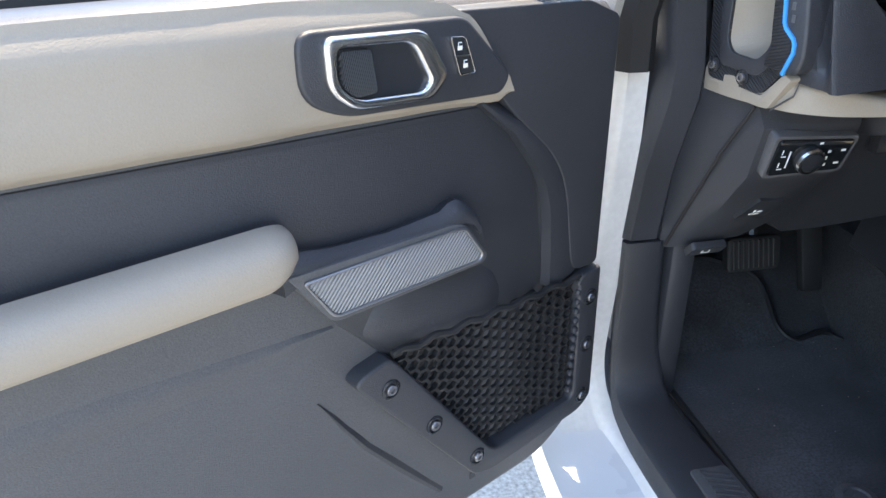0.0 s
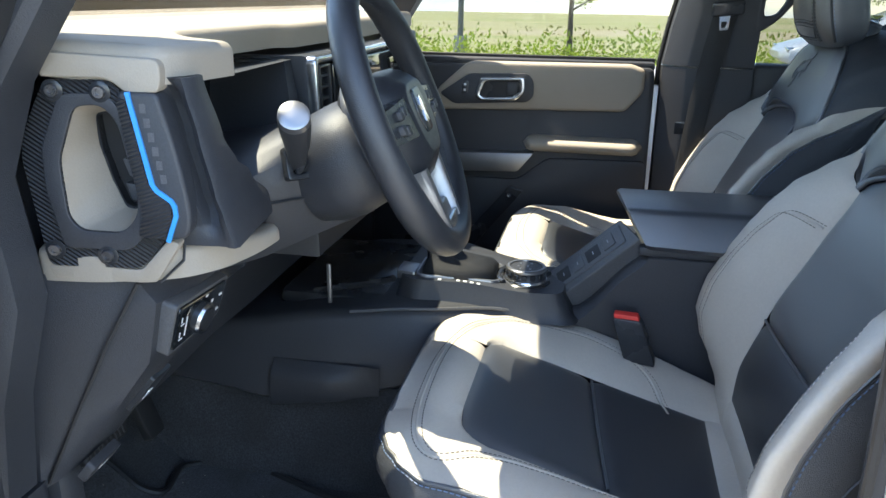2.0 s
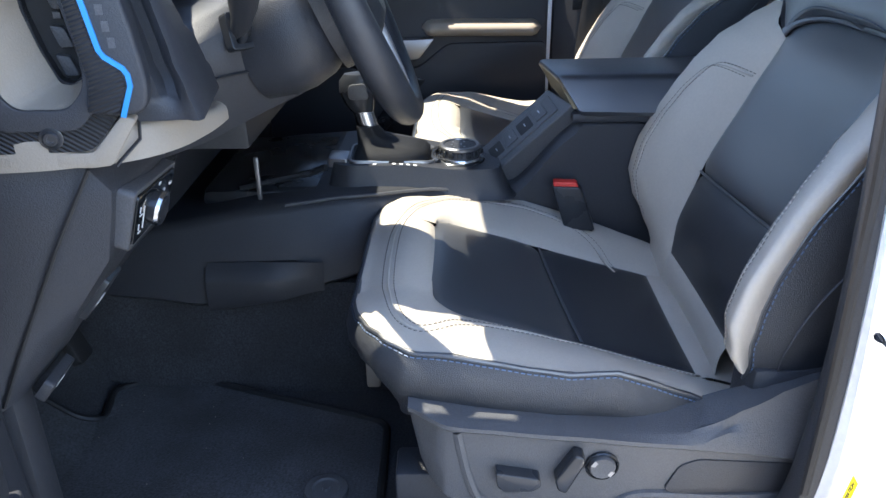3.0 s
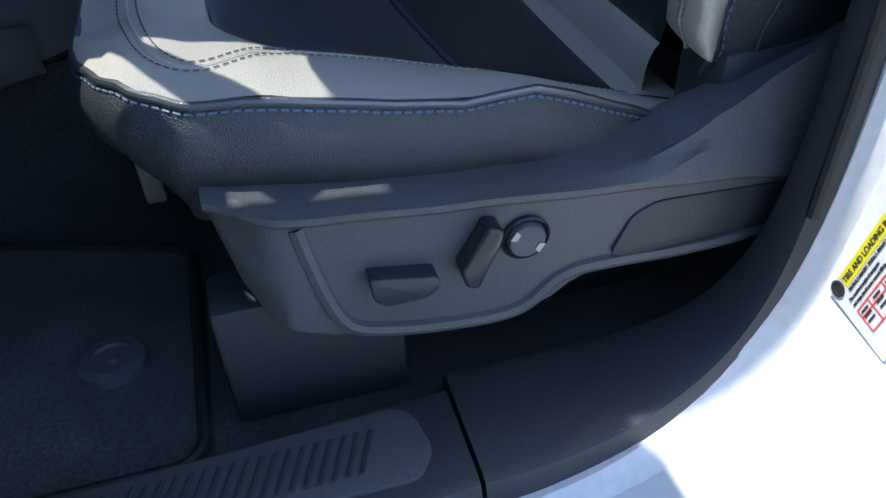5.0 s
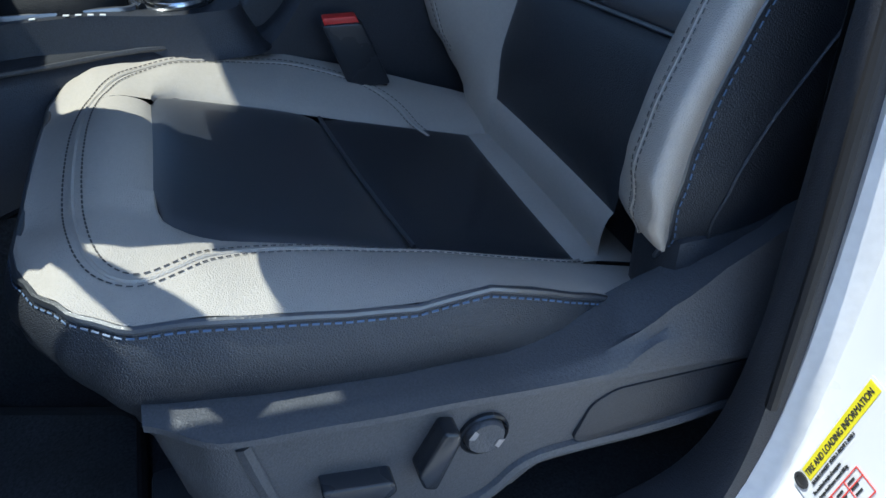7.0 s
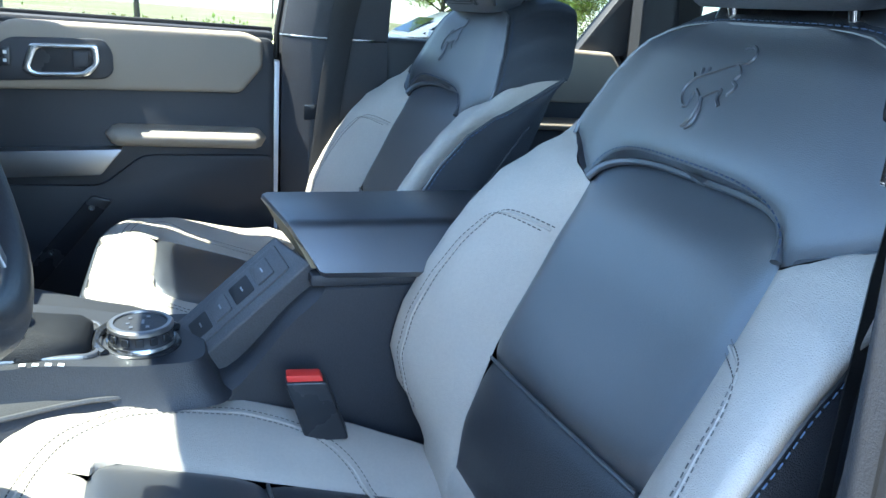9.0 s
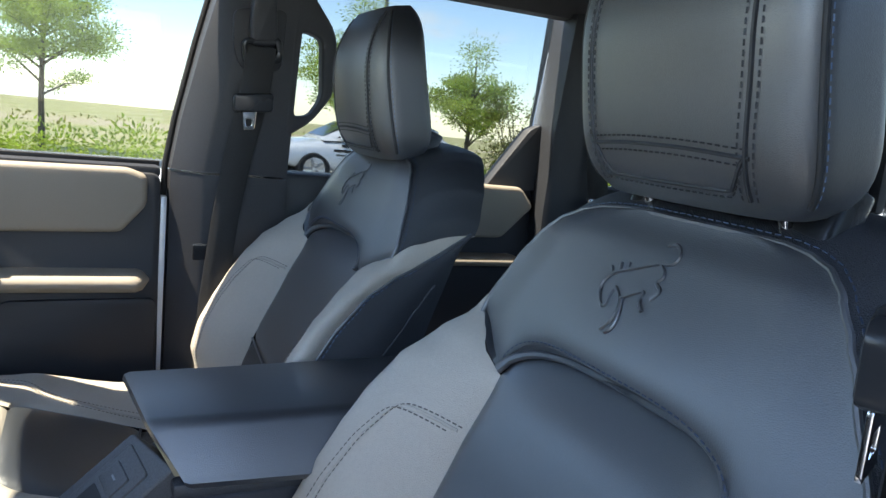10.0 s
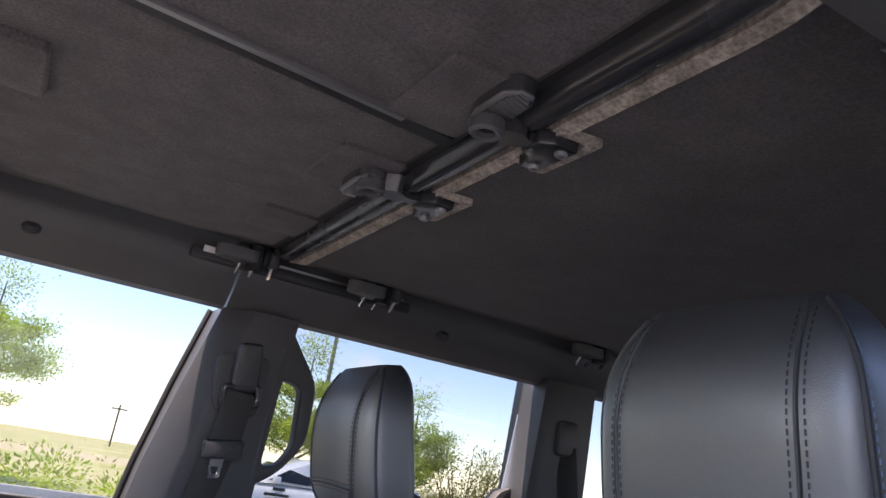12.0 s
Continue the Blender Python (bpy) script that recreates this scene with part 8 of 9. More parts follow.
swpan = part("switch_panel", slab(rounded([(-0.030, 0.002), (0.022, 0.002), (0.022, L_ - 0.012), (-0.030, L_ - 0.012)], 0.005), 0.0, 0.0065, fb, 0.002), PLASTIC_GREY, con, "dark grey switch panel")
# ports are flat black caps, their colour standing in for shaded openings
for v0, v1, nm in ((0.012, 0.040, "usb_port"), (0.046, 0.072, "switch_button"), (0.078, 0.108, "usb_port"), (0.114, 0.140, "switch_button")):
    part(nm, slab(rounded([(-0.020, v0), (0.012, v0), (0.012, v1), (-0.020, v1)], 0.003), 0.006, 0.009 if nm == "switch_button" else 0.0072, fb, 0.001), PLASTIC_GREY if nm == "switch_button" else RUBBER, swpan)
    part("port_mark", bars_of_print(lambda u, v, w=0.0: fb(u, v, (0.009 if nm == "switch_button" else 0.0072) + w), [(-0.008, (v0 + v1) / 2, 0.008, 0.002)]), GREY_METAL, swpan)
# armrest lid
lid_sec = [(-0.126, 1.113), (-0.131, 1.121), (-0.127, 1.128), (-0.103, 1.166), (-0.096, 1.173), (-0.086, 1.175), (0.06, 1.172), (0.078, 1.166), (0.085, 1.118), (0.078, 1.113)]
rows = []
for k_, (yt, sink) in enumerate(((0.404, 0.006), (0.402, 0.002), (0.396, 0.0), (0.30, -0.001), (0.15, -0.003), (0.06, -0.004), (0.05, 0.004))):
    slant = 0.030 if k_ < 3 else 0.0
    rows.append([Vector((x + sink * (1 if x < 0 else -1), yt + (0.11 * (x + 0.095) if k_ < 3 else 0.0) - slant * (1.173 - z) / 0.055, z - sink * (1 if z > 1.14 else -1))) for x, z in lid_sec])
part("armrest_lid", loft(rows), LEATHER, con, "black padded armrest lid")
def lid_front(x, z):
    return Vector((x, 0.4045 + 0.11 * (x + 0.095) - 0.030 * (1.173 - z) / 0.055, z))


part("lid_latch", loft([[lid_front(x, z) + Vector((0, d, 0)) for x, d in ((-0.094 - 0.4 * (1.160 - z), -0.012), (-0.094 - 0.4 * (1.160 - z), 0.002), (0.060, 0.002), (0.060, -0.012))] for z in (1.120, 1.140, 1.162)]), material("tan latch pad", (0.24, 0.19, 0.11), 0.6), con, "tan latch under the lid")
part("bin_rim", rbox((-0.118, 0.055, 1.098), (0.078, 0.378, 1.114), 0.004), PLASTIC, con, "black bin rim")
# seat belt buckles
for xb, sg in ((-0.163, 1), (0.125, -1)):
    bk = thing("belt_buckle", (xb, 0.39, 0.93), "black seat belt buckle with a red button", "belt buckle", "belt buckles")
    fbk = fr((xb, 0.372, 0.955), Vector((0.10 * sg, 0.995, 0)).normalized(), Vector((0, 0.34, 0.94)), Vector((-sg, 0.1, 0)).normalized())
    part("buckle_body", slab(rounded([(-0.026, -0.036), (0.026, -0.036), (0.024, 0.050), (-0.024, 0.050)], 0.006), -0.013, 0.013, fbk, 0.005, 3, both=True), PLASTIC_GLOSS, bk)
    part("buckle_button", slab(rounded([(-0.021, 0.046), (0.021, 0.046), (0.020, 0.058), (-0.020, 0.058)], 0.003), -0.009, 0.010, fbk, 0.003, 2, both=True), RED, bk, "red release button")
    part("buckle_stem", bar([fbk(0, -0.03), fbk(-0.03, -0.14), fbk(-0.05, -0.22)], 0.030, 0.008, Vector((sg, 0, 0))), WEBBING, bk)


# ---- passenger side: door, pillars, rear ----
fx = lambda y, z, w=0.0: Vector((0.690 - w, y, z))
pd = thing("side_door", (0.72, 0.65, 0.7), "closed front car door with sand and black trim", "car door")
part("outer_skin", rbox((0.765, 0.33, 0.68), (0.83, 1.16, 1.345), 0.012), WHITE_PAINT, pd, "white painted outer skin")
part("trim_panel", slab(rounded([(0.335, 1.345), (0.325, 0.72), (1.12, 0.72), (1.12, 1.34)], 0.02), -0.075, 0.0, fx, 0.008), PLASTIC, pd, "black grained door trim")
part("sill_strip", rbox((0.700, 0.335, 1.335), (0.775, 1.13, 1.358), 0.008), PLASTIC, pd, "black sill trim")
part("window_seal", rbox((0.735, 0.335, 1.34), (0.75, 1.13, 1.366), 0.003), RUBBER, pd)
blo = rounded([(0.360, 1.285), (0.404, 1.232), (0.66, 1.226), (0.905, 1.218), (0.925, 1.236), (0.905, 1.278), (0.825, 1.350), (0.395, 1.354), (0.360, 1.341)], [0.012, 0.012, 0.03, 0.015, 0.015, 0.01, 0.02, 0.012, 0.012])
part("upper_panel", slab(blo, 0.0, 0.026, fx, 0.010, 3), BEIGE_TRIM, pd, "sand-coloured padded upper panel")
part("handle_bezel", slab(rounded([(0.645, 1.262), (0.660, 1.248), (0.860, 1.236), (0.902, 1.264), (0.820, 1.318), (0.660, 1.324), (0.645, 1.300)], 0.012), 0.02, 0.034, fx, 0.003), PLASTIC, pd, "black handle surround")
pco = rounded([(0.666, 1.276), (0.688, 1.252), (0.786, 1.247), (0.804, 1.259), (0.788, 1.310), (0.668, 1.315)], 0.010, 5)
pci = rounded([(0.680, 1.277), (0.698, 1.262), (0.776, 1.258), (0.788, 1.264), (0.774, 1.300), (0.682, 1.304)], 0.008, 5)
part("handle_ring", ringslab(pco, pci, 0.030, 0.044, fx, 0.004), SILVER, pd, "satin chrome handle ring")
part("handle_cup", slab(pci, 0.028, 0.035, fx, 0), PLASTIC_GLOSS, pd, "black recessed cup")
part("handle_lever", slab(rounded([(0.684, 1.300), (0.714, 1.300), (0.716, 1.266), (0.690, 1.270)], 0.005), 0.034, 0.040, fx, 0.002), PLASTIC, pd)
plk = part("lock_switch", slab(rounded([(0.822, 1.266), (0.840, 1.264), (0.836, 1.298), (0.820, 1.300)], 0.004), 0.033, 0.037, fx, 0.001), PLASTIC_GLOSS, pd)
part("lock_symbol", bars_of_print(lambda y, z, w=0.0: fx(y, z, 0.037 + w), [(0.827, 1.272, 0.006, 0.006), (0.826, 1.287, 0.006, 0.006)]), PRINT, plk)


def pad_row(u0, u1, zc, hz, depth, f):
    rows = []
    for t in space(0, 1, 26):
        k = min(1, math.sin(math.pi * min(t, 1 - t) * 6) if min(t, 1 - t) < 1 / 12 else 1) ** 0.6 if 0 < t < 1 else 0.12
        rows.append([f(u0 + (u1 - u0) * t, zc + hz * k * math.sin(a), depth * max(0.1, k) * max(0, math.cos(a)) ** 0.7) for a in space(-math.pi / 2, math.pi / 2, 13)])
    return loft(rows, False)


part("armrest", pad_row(0.350, 0.668, 1.137, 0.021, 0.060, fx), BEIGE_TRIM, pd, "sand-coloured padded armrest")
part("pull_grip", slab(rounded([(0.634, 1.113), (0.677, 1.060), (0.93, 1.050), (0.95, 1.10)], 0.006), 0.0, 0.045, fx, 0.004), GREY_METAL, pd, "grey pull grip")
part("lower_step", slab(rounded([(0.335, 1.10), (0.60, 1.095), (0.68, 1.03), (1.10, 1.03), (1.10, 0.75), (0.335, 0.75)], 0.02), 0.0, 0.008, fx, 0.004), PLASTIC, pd)
part("pocket_plate", slab(rounded([(0.66, 1.00), (0.70, 1.01), (0.84, 0.84), (1.05, 0.84), (1.05, 0.80), (0.82, 0.80)], 0.008), 0.006, 0.016, fx, 0.003), PLASTIC_GLOSS, pd, "black pocket frame")
for y, z in ((0.70, 0.985), (0.78, 0.89)):
    part("screw", bolt_head((0.674, y, z), (-1, 0, 0), 0.007), SILVER, pd)
gl1 = S("window_2", slab([(0.295, 1.35), (0.200, 1.775), (1.05, 1.775), (1.05, 1.35)], 0, 0.004, lambda y, z, w=0.0: Vector((0.741 + w, y, z)), 0), GLASS, "clear passenger door window", "car window")
gl1.visible_shadow = False
part("door_edge", rbox((0.695, 0.322, 0.72), (0.80, 0.334, 1.30), 0.002), WHITE_PAINT, pd, "white painted door edge")
# centre pillar
cp = thing("trim", (0.68, 0.2, 0.7), "grey and black centre pillar trim with belt and grab loop", "pillar trim", kind="structure")


def pil_ring(z, yf, yr, xi):
    return [Vector(p) for p in ((0.737, yf + 0.006, z), (xi + 0.044, yf + 0.002, z), (xi + 0.036, yf - 0.006, z), (xi + 0.003, yf - 0.050, z), (xi, yf - 0.060, z), (xi, yr, z), (0.737, yr, z))]


part("pillar_lower", loft([pil_ring(0.70, 0.314, 0.06, 0.655), pil_ring(1.05, 0.314, 0.09, 0.655), pil_ring(1.352, 0.316, 0.102, 0.650)]), PLASTIC, cp, "black lower pillar cover")
part("pillar_upper", loft([pil_ring(1.356, 0.316, 0.102, 0.648), pil_ring(1.45, 0.302, 0.100, 0.640), pil_ring(1.60, 0.270, 0.098, 0.625), pil_ring(1.755, 0.232, 0.092, 0.610)]), PLASTIC, cp, "black upper pillar cover")
part("door_seal", tube([(0.728, yf + 0.010, z) for z, yf in ((0.75, 0.316), (1.30, 0.317), (1.36, 0.316), (1.45, 0.302), (1.60, 0.270), (1.755, 0.232))], 0.006, 8), RUBBER, cp, "black rubber door seal")
fpi = lambda y, z, w=0.0: Vector((0.648 - 0.095 * max(0, z - 1.356) - w, y, z))
part("grab_loop", ringslab(rounded([(0.105, 1.745), (0.075, 1.705), (0.026, 1.645), (0.020, 1.530), (0.062, 1.470), (0.105, 1.440), (0.115, 1.45), (0.118, 1.72)], [0.01, 0.03, 0.03, 0.03, 0.03, 0.01, 0.01, 0.01], 5), rounded([(0.098, 1.638), (0.085, 1.640), (0.056, 1.632), (0.045, 1.520), (0.068, 1.482), (0.096, 1.480), (0.100, 1.50), (0.101, 1.62)], [0.004, 0.01, 0.015, 0.02, 0.015, 0.004, 0.004, 0.004], 5), -0.030, 0.0, fpi, 0.006, 3), PLASTIC, cp, "black grab loop")
part("belt_recess", slab(rounded([(0.228, 1.665), (0.128, 1.675), (0.132, 1.560), (0.205, 1.555), (0.222, 1.585)], 0.02), -0.01, 0.004, fpi, 0.003), PLASTIC, cp)
belt2 = thing("seat_belt", (0.60, 0.2, 1.5), "black seat belt with height adjuster on the centre pillar", "seat belt", "seat belts")
part("adjuster", slab(rounded([(0.196, 1.690), (0.156, 1.694), (0.150, 1.630), (0.146, 1.605), (0.196, 1.598), (0.200, 1.635)], 0.010), 0.0, 0.034, fpi, 0.008, 3), PLASTIC, belt2, "black height adjuster")
part("guide_ring", ringslab(rounded([(0.214, 1.612), (0.142, 1.622), (0.136, 1.575), (0.208, 1.566)], 0.014, 5), rounded([(0.204, 1.602), (0.152, 1.609), (0.148, 1.590), (0.200, 1.582)], 0.006, 5), 0.012, 0.034, fpi, 0.005), PLASTIC_GLOSS, belt2, "black belt guide ring")
part("webbing", bar([fpi(0.178, 1.600, 0.034), fpi(0.183, 1.55, 0.044), fpi(0.190, 1.485, 0.050)], 0.054, 0.0018, (-1, 0.15, 0)), WEBBING, belt2)
part("tongue_grip", slab(rounded([(0.226, 1.510), (0.154, 1.518), (0.152, 1.484), (0.224, 1.476)], 0.008), 0.044, 0.060, fpi, 0.004), PLASTIC_GLOSS, belt2, "black tongue grip")
part("tongue", ringslab(rounded([(0.208, 1.482), (0.182, 1.484), (0.184, 1.448), (0.204, 1.446)], 0.004, 4), rounded([(0.201, 1.466), (0.189, 1.467), (0.190, 1.454), (0.200, 1.453)], 0.002, 4), 0.052, 0.056, fpi, 0.0008, 1), CHROME, belt2, "steel tongue")
part("webbing_lower", bar([fpi(0.190, 1.490, 0.040), fpi(0.205, 1.40, 0.030), fpi(0.222, 1.28, 0.030), fpi(0.240, 1.10, 0.028), Vector((0.615, 0.25, 0.86))], [0.054, 0.052, 0.050, 0.050, 0.050], 0.0018, (-1, 0.1, 0)), WEBBING, belt2)
part("belt_slot", slab(rounded([(0.275, 1.215), (0.205, 1.222), (0.205, 1.190), (0.275, 1.183)], 0.004), 0, 0.003, lambda y, z, w=0.0: Vector((0.655 - w, y, z)), 0.001), PLASTIC_GLOSS, cp)

# rear door, window and quarter
rd = thing("side_door", (0.70, -0.15, 0.7), "closed rear car door with sand and black trim", "car door")
part("trim_panel", slab(rounded([(0.125, 1.362), (0.120, 0.72), (-0.60, 0.72), (-0.62, 1.05), (-0.50, 1.362)], 0.02), -0.075, 0.0, fx, 0.008), PLASTIC, rd, "black grained door trim")
part("outer_skin", rbox((0.765, -0.62, 0.68), (0.83, 0.318, 1.355), 0.012), WHITE_PAINT, rd)
part("upper_panel", slab(rounded([(0.00, 1.372), (-0.455, 1.366), (-0.493, 1.322), (-0.415, 1.245), (0.00, 1.240)], 0.012), 0.0, 0.030, fx, 0.010, 3), BEIGE_TRIM, rd, "sand-coloured padded upper panel")
part("armrest", pad_row(-0.48, -0.10, 1.190, 0.014, 0.050, fx), BEIGE_TRIM, rd, "sand-coloured padded armrest")
gl2 = S("window_3", slab([(0.09, 1.36), (0.088, 1.77), (-0.520, 1.77), (-0.49, 1.50), (-0.37, 1.36)], 0, 0.004, lambda y, z, w=0.0: Vector((0.705 + w, y, z)), 0), GLASS_TINT, "lightly tinted rear side window", "car window")
gl2.visible_shadow = False
qt = thing("trim", (0.66, -0.6, 1.3), "black rear quarter and pillar trim", "pillar trim", kind="structure")
part("quarter_triangle", slab(rounded([(-0.362, 1.355), (-0.470, 1.500), (-0.500, 1.515), (-0.52, 1.36)], 0.008), -0.03, 0.01, fx, 0.006), PLASTIC, qt)
part("rear_pillar", loft([[Vector((x, y, z)) for x, y in ((0.735, yf), (0.63 - dx, yf), (0.62 - dx, yf - 0.02), (0.62 - dx, yr), (0.735, yr))] for z, yf, yr, dx in ((0.70, -0.515, -0.68, -0.01), (1.05, -0.508, -0.66, -0.01), (1.32, -0.500, -0.65, 0.0), (1.50, -0.500, -0.65, 0.01), (1.765, -0.515, -0.65, 0.02))]), PLASTIC, qt, "black rear pillar cover")
belt3 = thing("seat_belt", (0.60, -0.58, 1.4), "black rear seat belt on the rear pillar", "seat belt", "seat belts")
part("webbing", bar([(0.600, -0.58, 1.62), (0.585, -0.60, 1.45), (0.575, -0.62, 1.30)], 0.046, 0.0018, (-0.8, 0.6, 0)), WEBBING, belt3)
part("adjuster", rbox((0.59, -0.61, 1.60), (0.62, -0.55, 1.68), 0.012), PLASTIC, belt3)
part("tongue", rbox((0.57, -0.635, 1.33), (0.59, -0.585, 1.36), 0.005), CHROME, belt3)
part("rear_quarter", rbox((0.66, -1.60, 0.70), (0.74, -0.66, 1.38), 0.02), PLASTIC, qt)
part("rear_corner", rbox((0.60, -1.60, 1.30), (0.72, -1.38, 1.80), 0.03), PLASTIC, qt)
gl3 = S("window_4", rbox((0.700, -1.38, 1.38), (0.704, -0.65, 1.77), 0), GLASS_TINT, "tinted rear quarter window", "car window")
gl3.visible_shadow = False
# tailgate
tg = thing("tailgate", (0, -1.6, 0.7), "black trimmed tailgate with rear window", "tailgate")
part("lower_panel", rbox((-0.70, -1.66, 0.66), (0.66, -1.60, 1.36), 0.02), PLASTIC, tg)
part("left_post", rbox((-0.70, -1.66, 1.36), (-0.62, -1.60, 1.80), 0.02), PLASTIC, tg)
part("right_post", rbox((0.58, -1.66, 1.36), (0.66, -1.60, 1.80), 0.02), PLASTIC, tg)
part("top_rail", rbox((-0.70, -1.66, 1.77), (0.66, -1.58, 1.90), 0.02), PLASTIC, tg)
part("brake_lamp", rbox((-0.20, -1.585, 1.755), (0.16, -1.575, 1.772), 0.003), RED, tg, "red high brake lamp")
gl4 = S("window_5", rbox((-0.62, -1.634, 1.36), (0.58, -1.630, 1.77), 0), GLASS_TINT, "tinted rear window", "car window")
gl4.visible_shadow = False
# driver's side rear wall
lw = thing("trim", (-0.7, -0.8, 0.7), "black driver-side rear door trim", "door trim", kind="structure")
part("door_trim", rbox((-0.80, -1.62, 0.66), (-0.705, -0.02, 1.36), 0.02), PLASTIC, lw)
part("outer_skin", rbox((-0.88, -1.62, 0.60), (-0.80, 0.10, 1.36), 0.02), WHITE_PAINT, lw)
part("upper_panel", rbox((-0.715, -0.48, 1.24), (-0.685, -0.05, 1.36), 0.012), BEIGE_TRIM, lw)
part("rear_pillar", rbox((-0.74, -0.66, 1.36), (-0.66, -0.50, 1.80), 0.02), PLASTIC, lw)
gl5 = S("window_6", rbox((-0.744, -1.40, 1.36), (-0.740, -0.02, 1.77), 0), GLASS_TINT, "tinted driver-side rear window", "car window")
gl5.visible_shadow = False
# rear bench
rs = thing("rear_bench", (XC, -0.85, 0.67), "black leather rear bench with head restraints", "rear seat")
part("bench_cushion", rbox((-0.64, -0.78, 0.80), (0.60, -0.28, 0.99), 0.05, 4), LEATHER, rs)
part("bench_back", loft([[Vector((x, y, z)) for x, y in ((-0.64, yf), (0.60, yf), (0.60, yf - 0.10), (-0.64, yf - 0.10))] for z, yf in ((0.92, -0.74), (1.20, -0.82), (1.38, -0.88))]), LEATHER, rs)
part("bench_base", rbox((-0.60, -0.80, 0.655), (0.56, -0.32, 0.82), 0.02), PLASTIC, rs)
for x in (-0.42, 0.38):
    part("bench_headrest", rbox((x - 0.12, -0.98, 1.40), (x + 0.12, -0.90, 1.56), 0.035, 4), LEATHER, rs, "black head restraint")
    for dx in (-0.05, 0.05):
        part("bench_post", tube([(x + dx, -0.93, 1.34), (x + dx, -0.94, 1.45)], 0.006, 8), CHROME, rs)
part("cargo_floor", rbox((-0.68, -1.62, 0.66), (0.64, -0.95, 0.90), 0.02), CARPET, rs)


# ---- outside ----
NX = [-1500, -600, -200, -60, -20, 0, 10, 16, 18, 20, 24, 30, 45, 70, 110, 180, 300, 600, 1500]
NY = [-1500, -600, -300, -150, -90, -60, -40, -25, -12, 0, 12, 25, 40, 60, 90, 150, 300, 600, 1500]


def land(x, y):
    """Level round the car, then a long gentle fall away from it."""
    r = math.hypot(x, y * 0.6)
    return -0.06 - 0.0185 * max(0.0, r - 20) - 0.15 * smooth(18, 24, x) * math.sin(y / 17)


S("ground", sheet(lambda x, y: Vector((x, y, land(x, y))), NX, NY), FIELD, "dry grass field with sandy strips", "ground", 180)
S("road", slab([(-60, -80), (15.8, -80), (15.8, 80), (-60, 80)], -0.25, 0.0, lambda x, y, w=0.0: Vector((x, y, w)), 0), ASPHALT, "pale concrete car park", "car park")
S("kerb", rbox((15.8, -80, -0.1), (15.98, 80, 0.14), 0.02), CONCRETE, "pale concrete kerb", "kerb")


def leaf_card(bm, p, size, d):
    """One small folded leaf clump: two crossed bent quads."""
    d = d.normalized()
    s = d.cross(Vector((random.uniform(-1, 1), random.uniform(-1, 1), random.uniform(-1, 1)))).normalized()
    n = d.cross(s)
    a, b, c, e = p - s * size * 0.35, p + d * size + n * size * 0.15, p + s * size * 0.35, p - d * size * 0.4
    vs = [bm.verts.new(q) for q in (a, b, c, e)]
    bm.faces.new(vs)


def foliage(centres, count, size):
    """Leaves scattered through overlapping clumps, thinning outwards."""
    bm = bmesh.new()
    for c, r in centres:
        c = Vector(c)
        for _ in range(int(count * (r[0] * r[1] * r[2]) ** (2 / 3))):
            d = Vector((random.gauss(0, 1), random.gauss(0, 1), random.gauss(0, 1)))
            p = c + Vector((d.x * r[0], d.y * r[1], d.z * r[2])) * 0.52
            leaf_card(bm, p, size * random.uniform(0.6, 1.3), d + Vector((0, 0, random.uniform(-0.3, 0.6))))
    return bm


random.seed(2)
hedge = foliage([((17.3 + random.uniform(-0.5, 0.9), y + random.uniform(-0.3, 0.3), 0.18 + random.uniform(-0.08, 0.10)), (0.9, 0.75, random.uniform(0.32, 0.52))) for y in [(-34 + 0.85 * k) for k in range(92)]], 900, 0.085)
random.seed(3)
tagged(new("hedge", finish(hedge, "hedge", LEAF_HEDGE)), "row of low yellow-green shrubs behind the kerb", "hedge", kind="stuff")


def tree(at, height, spread_, leaf, label, seed, open_=0.6, lean=0.0):
    random.seed(seed)
    tr = thing("tree", at, label, "tree", "car park trees")
    base = Vector(at)
    top = base + Vector((lean, lean * 0.5, height * 0.62))
    wood = tube([base, base + (top - base) * 0.4 + Vector((0.04, 0.03, 0)), top, base + Vector((lean * 1.2, 0, height * 0.9))], [0.085, 0.065, 0.045, 0.012], 8)
    clumps = []
    limbs = bmesh.new()
    for k in range(26):
        t = random.uniform(0.34, 0.95)
        p0 = base + (top - base) * min(1, t * 1.25)
        a = k * 2.4 + random.uniform(-0.4, 0.4)
        ln = spread_ * (1.05 - 0.55 * abs(t - 0.55) / 0.5) * random.uniform(0.75, 1.1)
        p1 = p0 + Vector((math.cos(a) * ln, math.sin(a) * ln, ln * random.uniform(0.25, 0.65)))
        mid = (p0 + p1) / 2 + Vector((0, 0, 0.12 * ln))
        add(limbs, tube([p0, mid, p1], [0.030, 0.018, 0.006], 6))
        for q in (0.45, 0.72, 0.98):
            c = p0 + (p1 - p0) * q + Vector((random.uniform(-0.2, 0.2), random.uniform(-0.2, 0.2), random.uniform(0, 0.25)))
            clumps.append((c, (ln * 0.30, ln * 0.30, ln * 0.14)))
    clumps.append((base + Vector((lean, 0, height * 0.9)), (spread_ * 0.4, spread_ * 0.4, height * 0.12)))
    part("trunk", wood, BARK, tr, "slim grey-brown trunk")
    part("limb", limbs, BARK, tr)
    part("crown", foliage(clumps, 5200 * open_, 0.046), leaf, tr, "airy light green crown")
    return tr


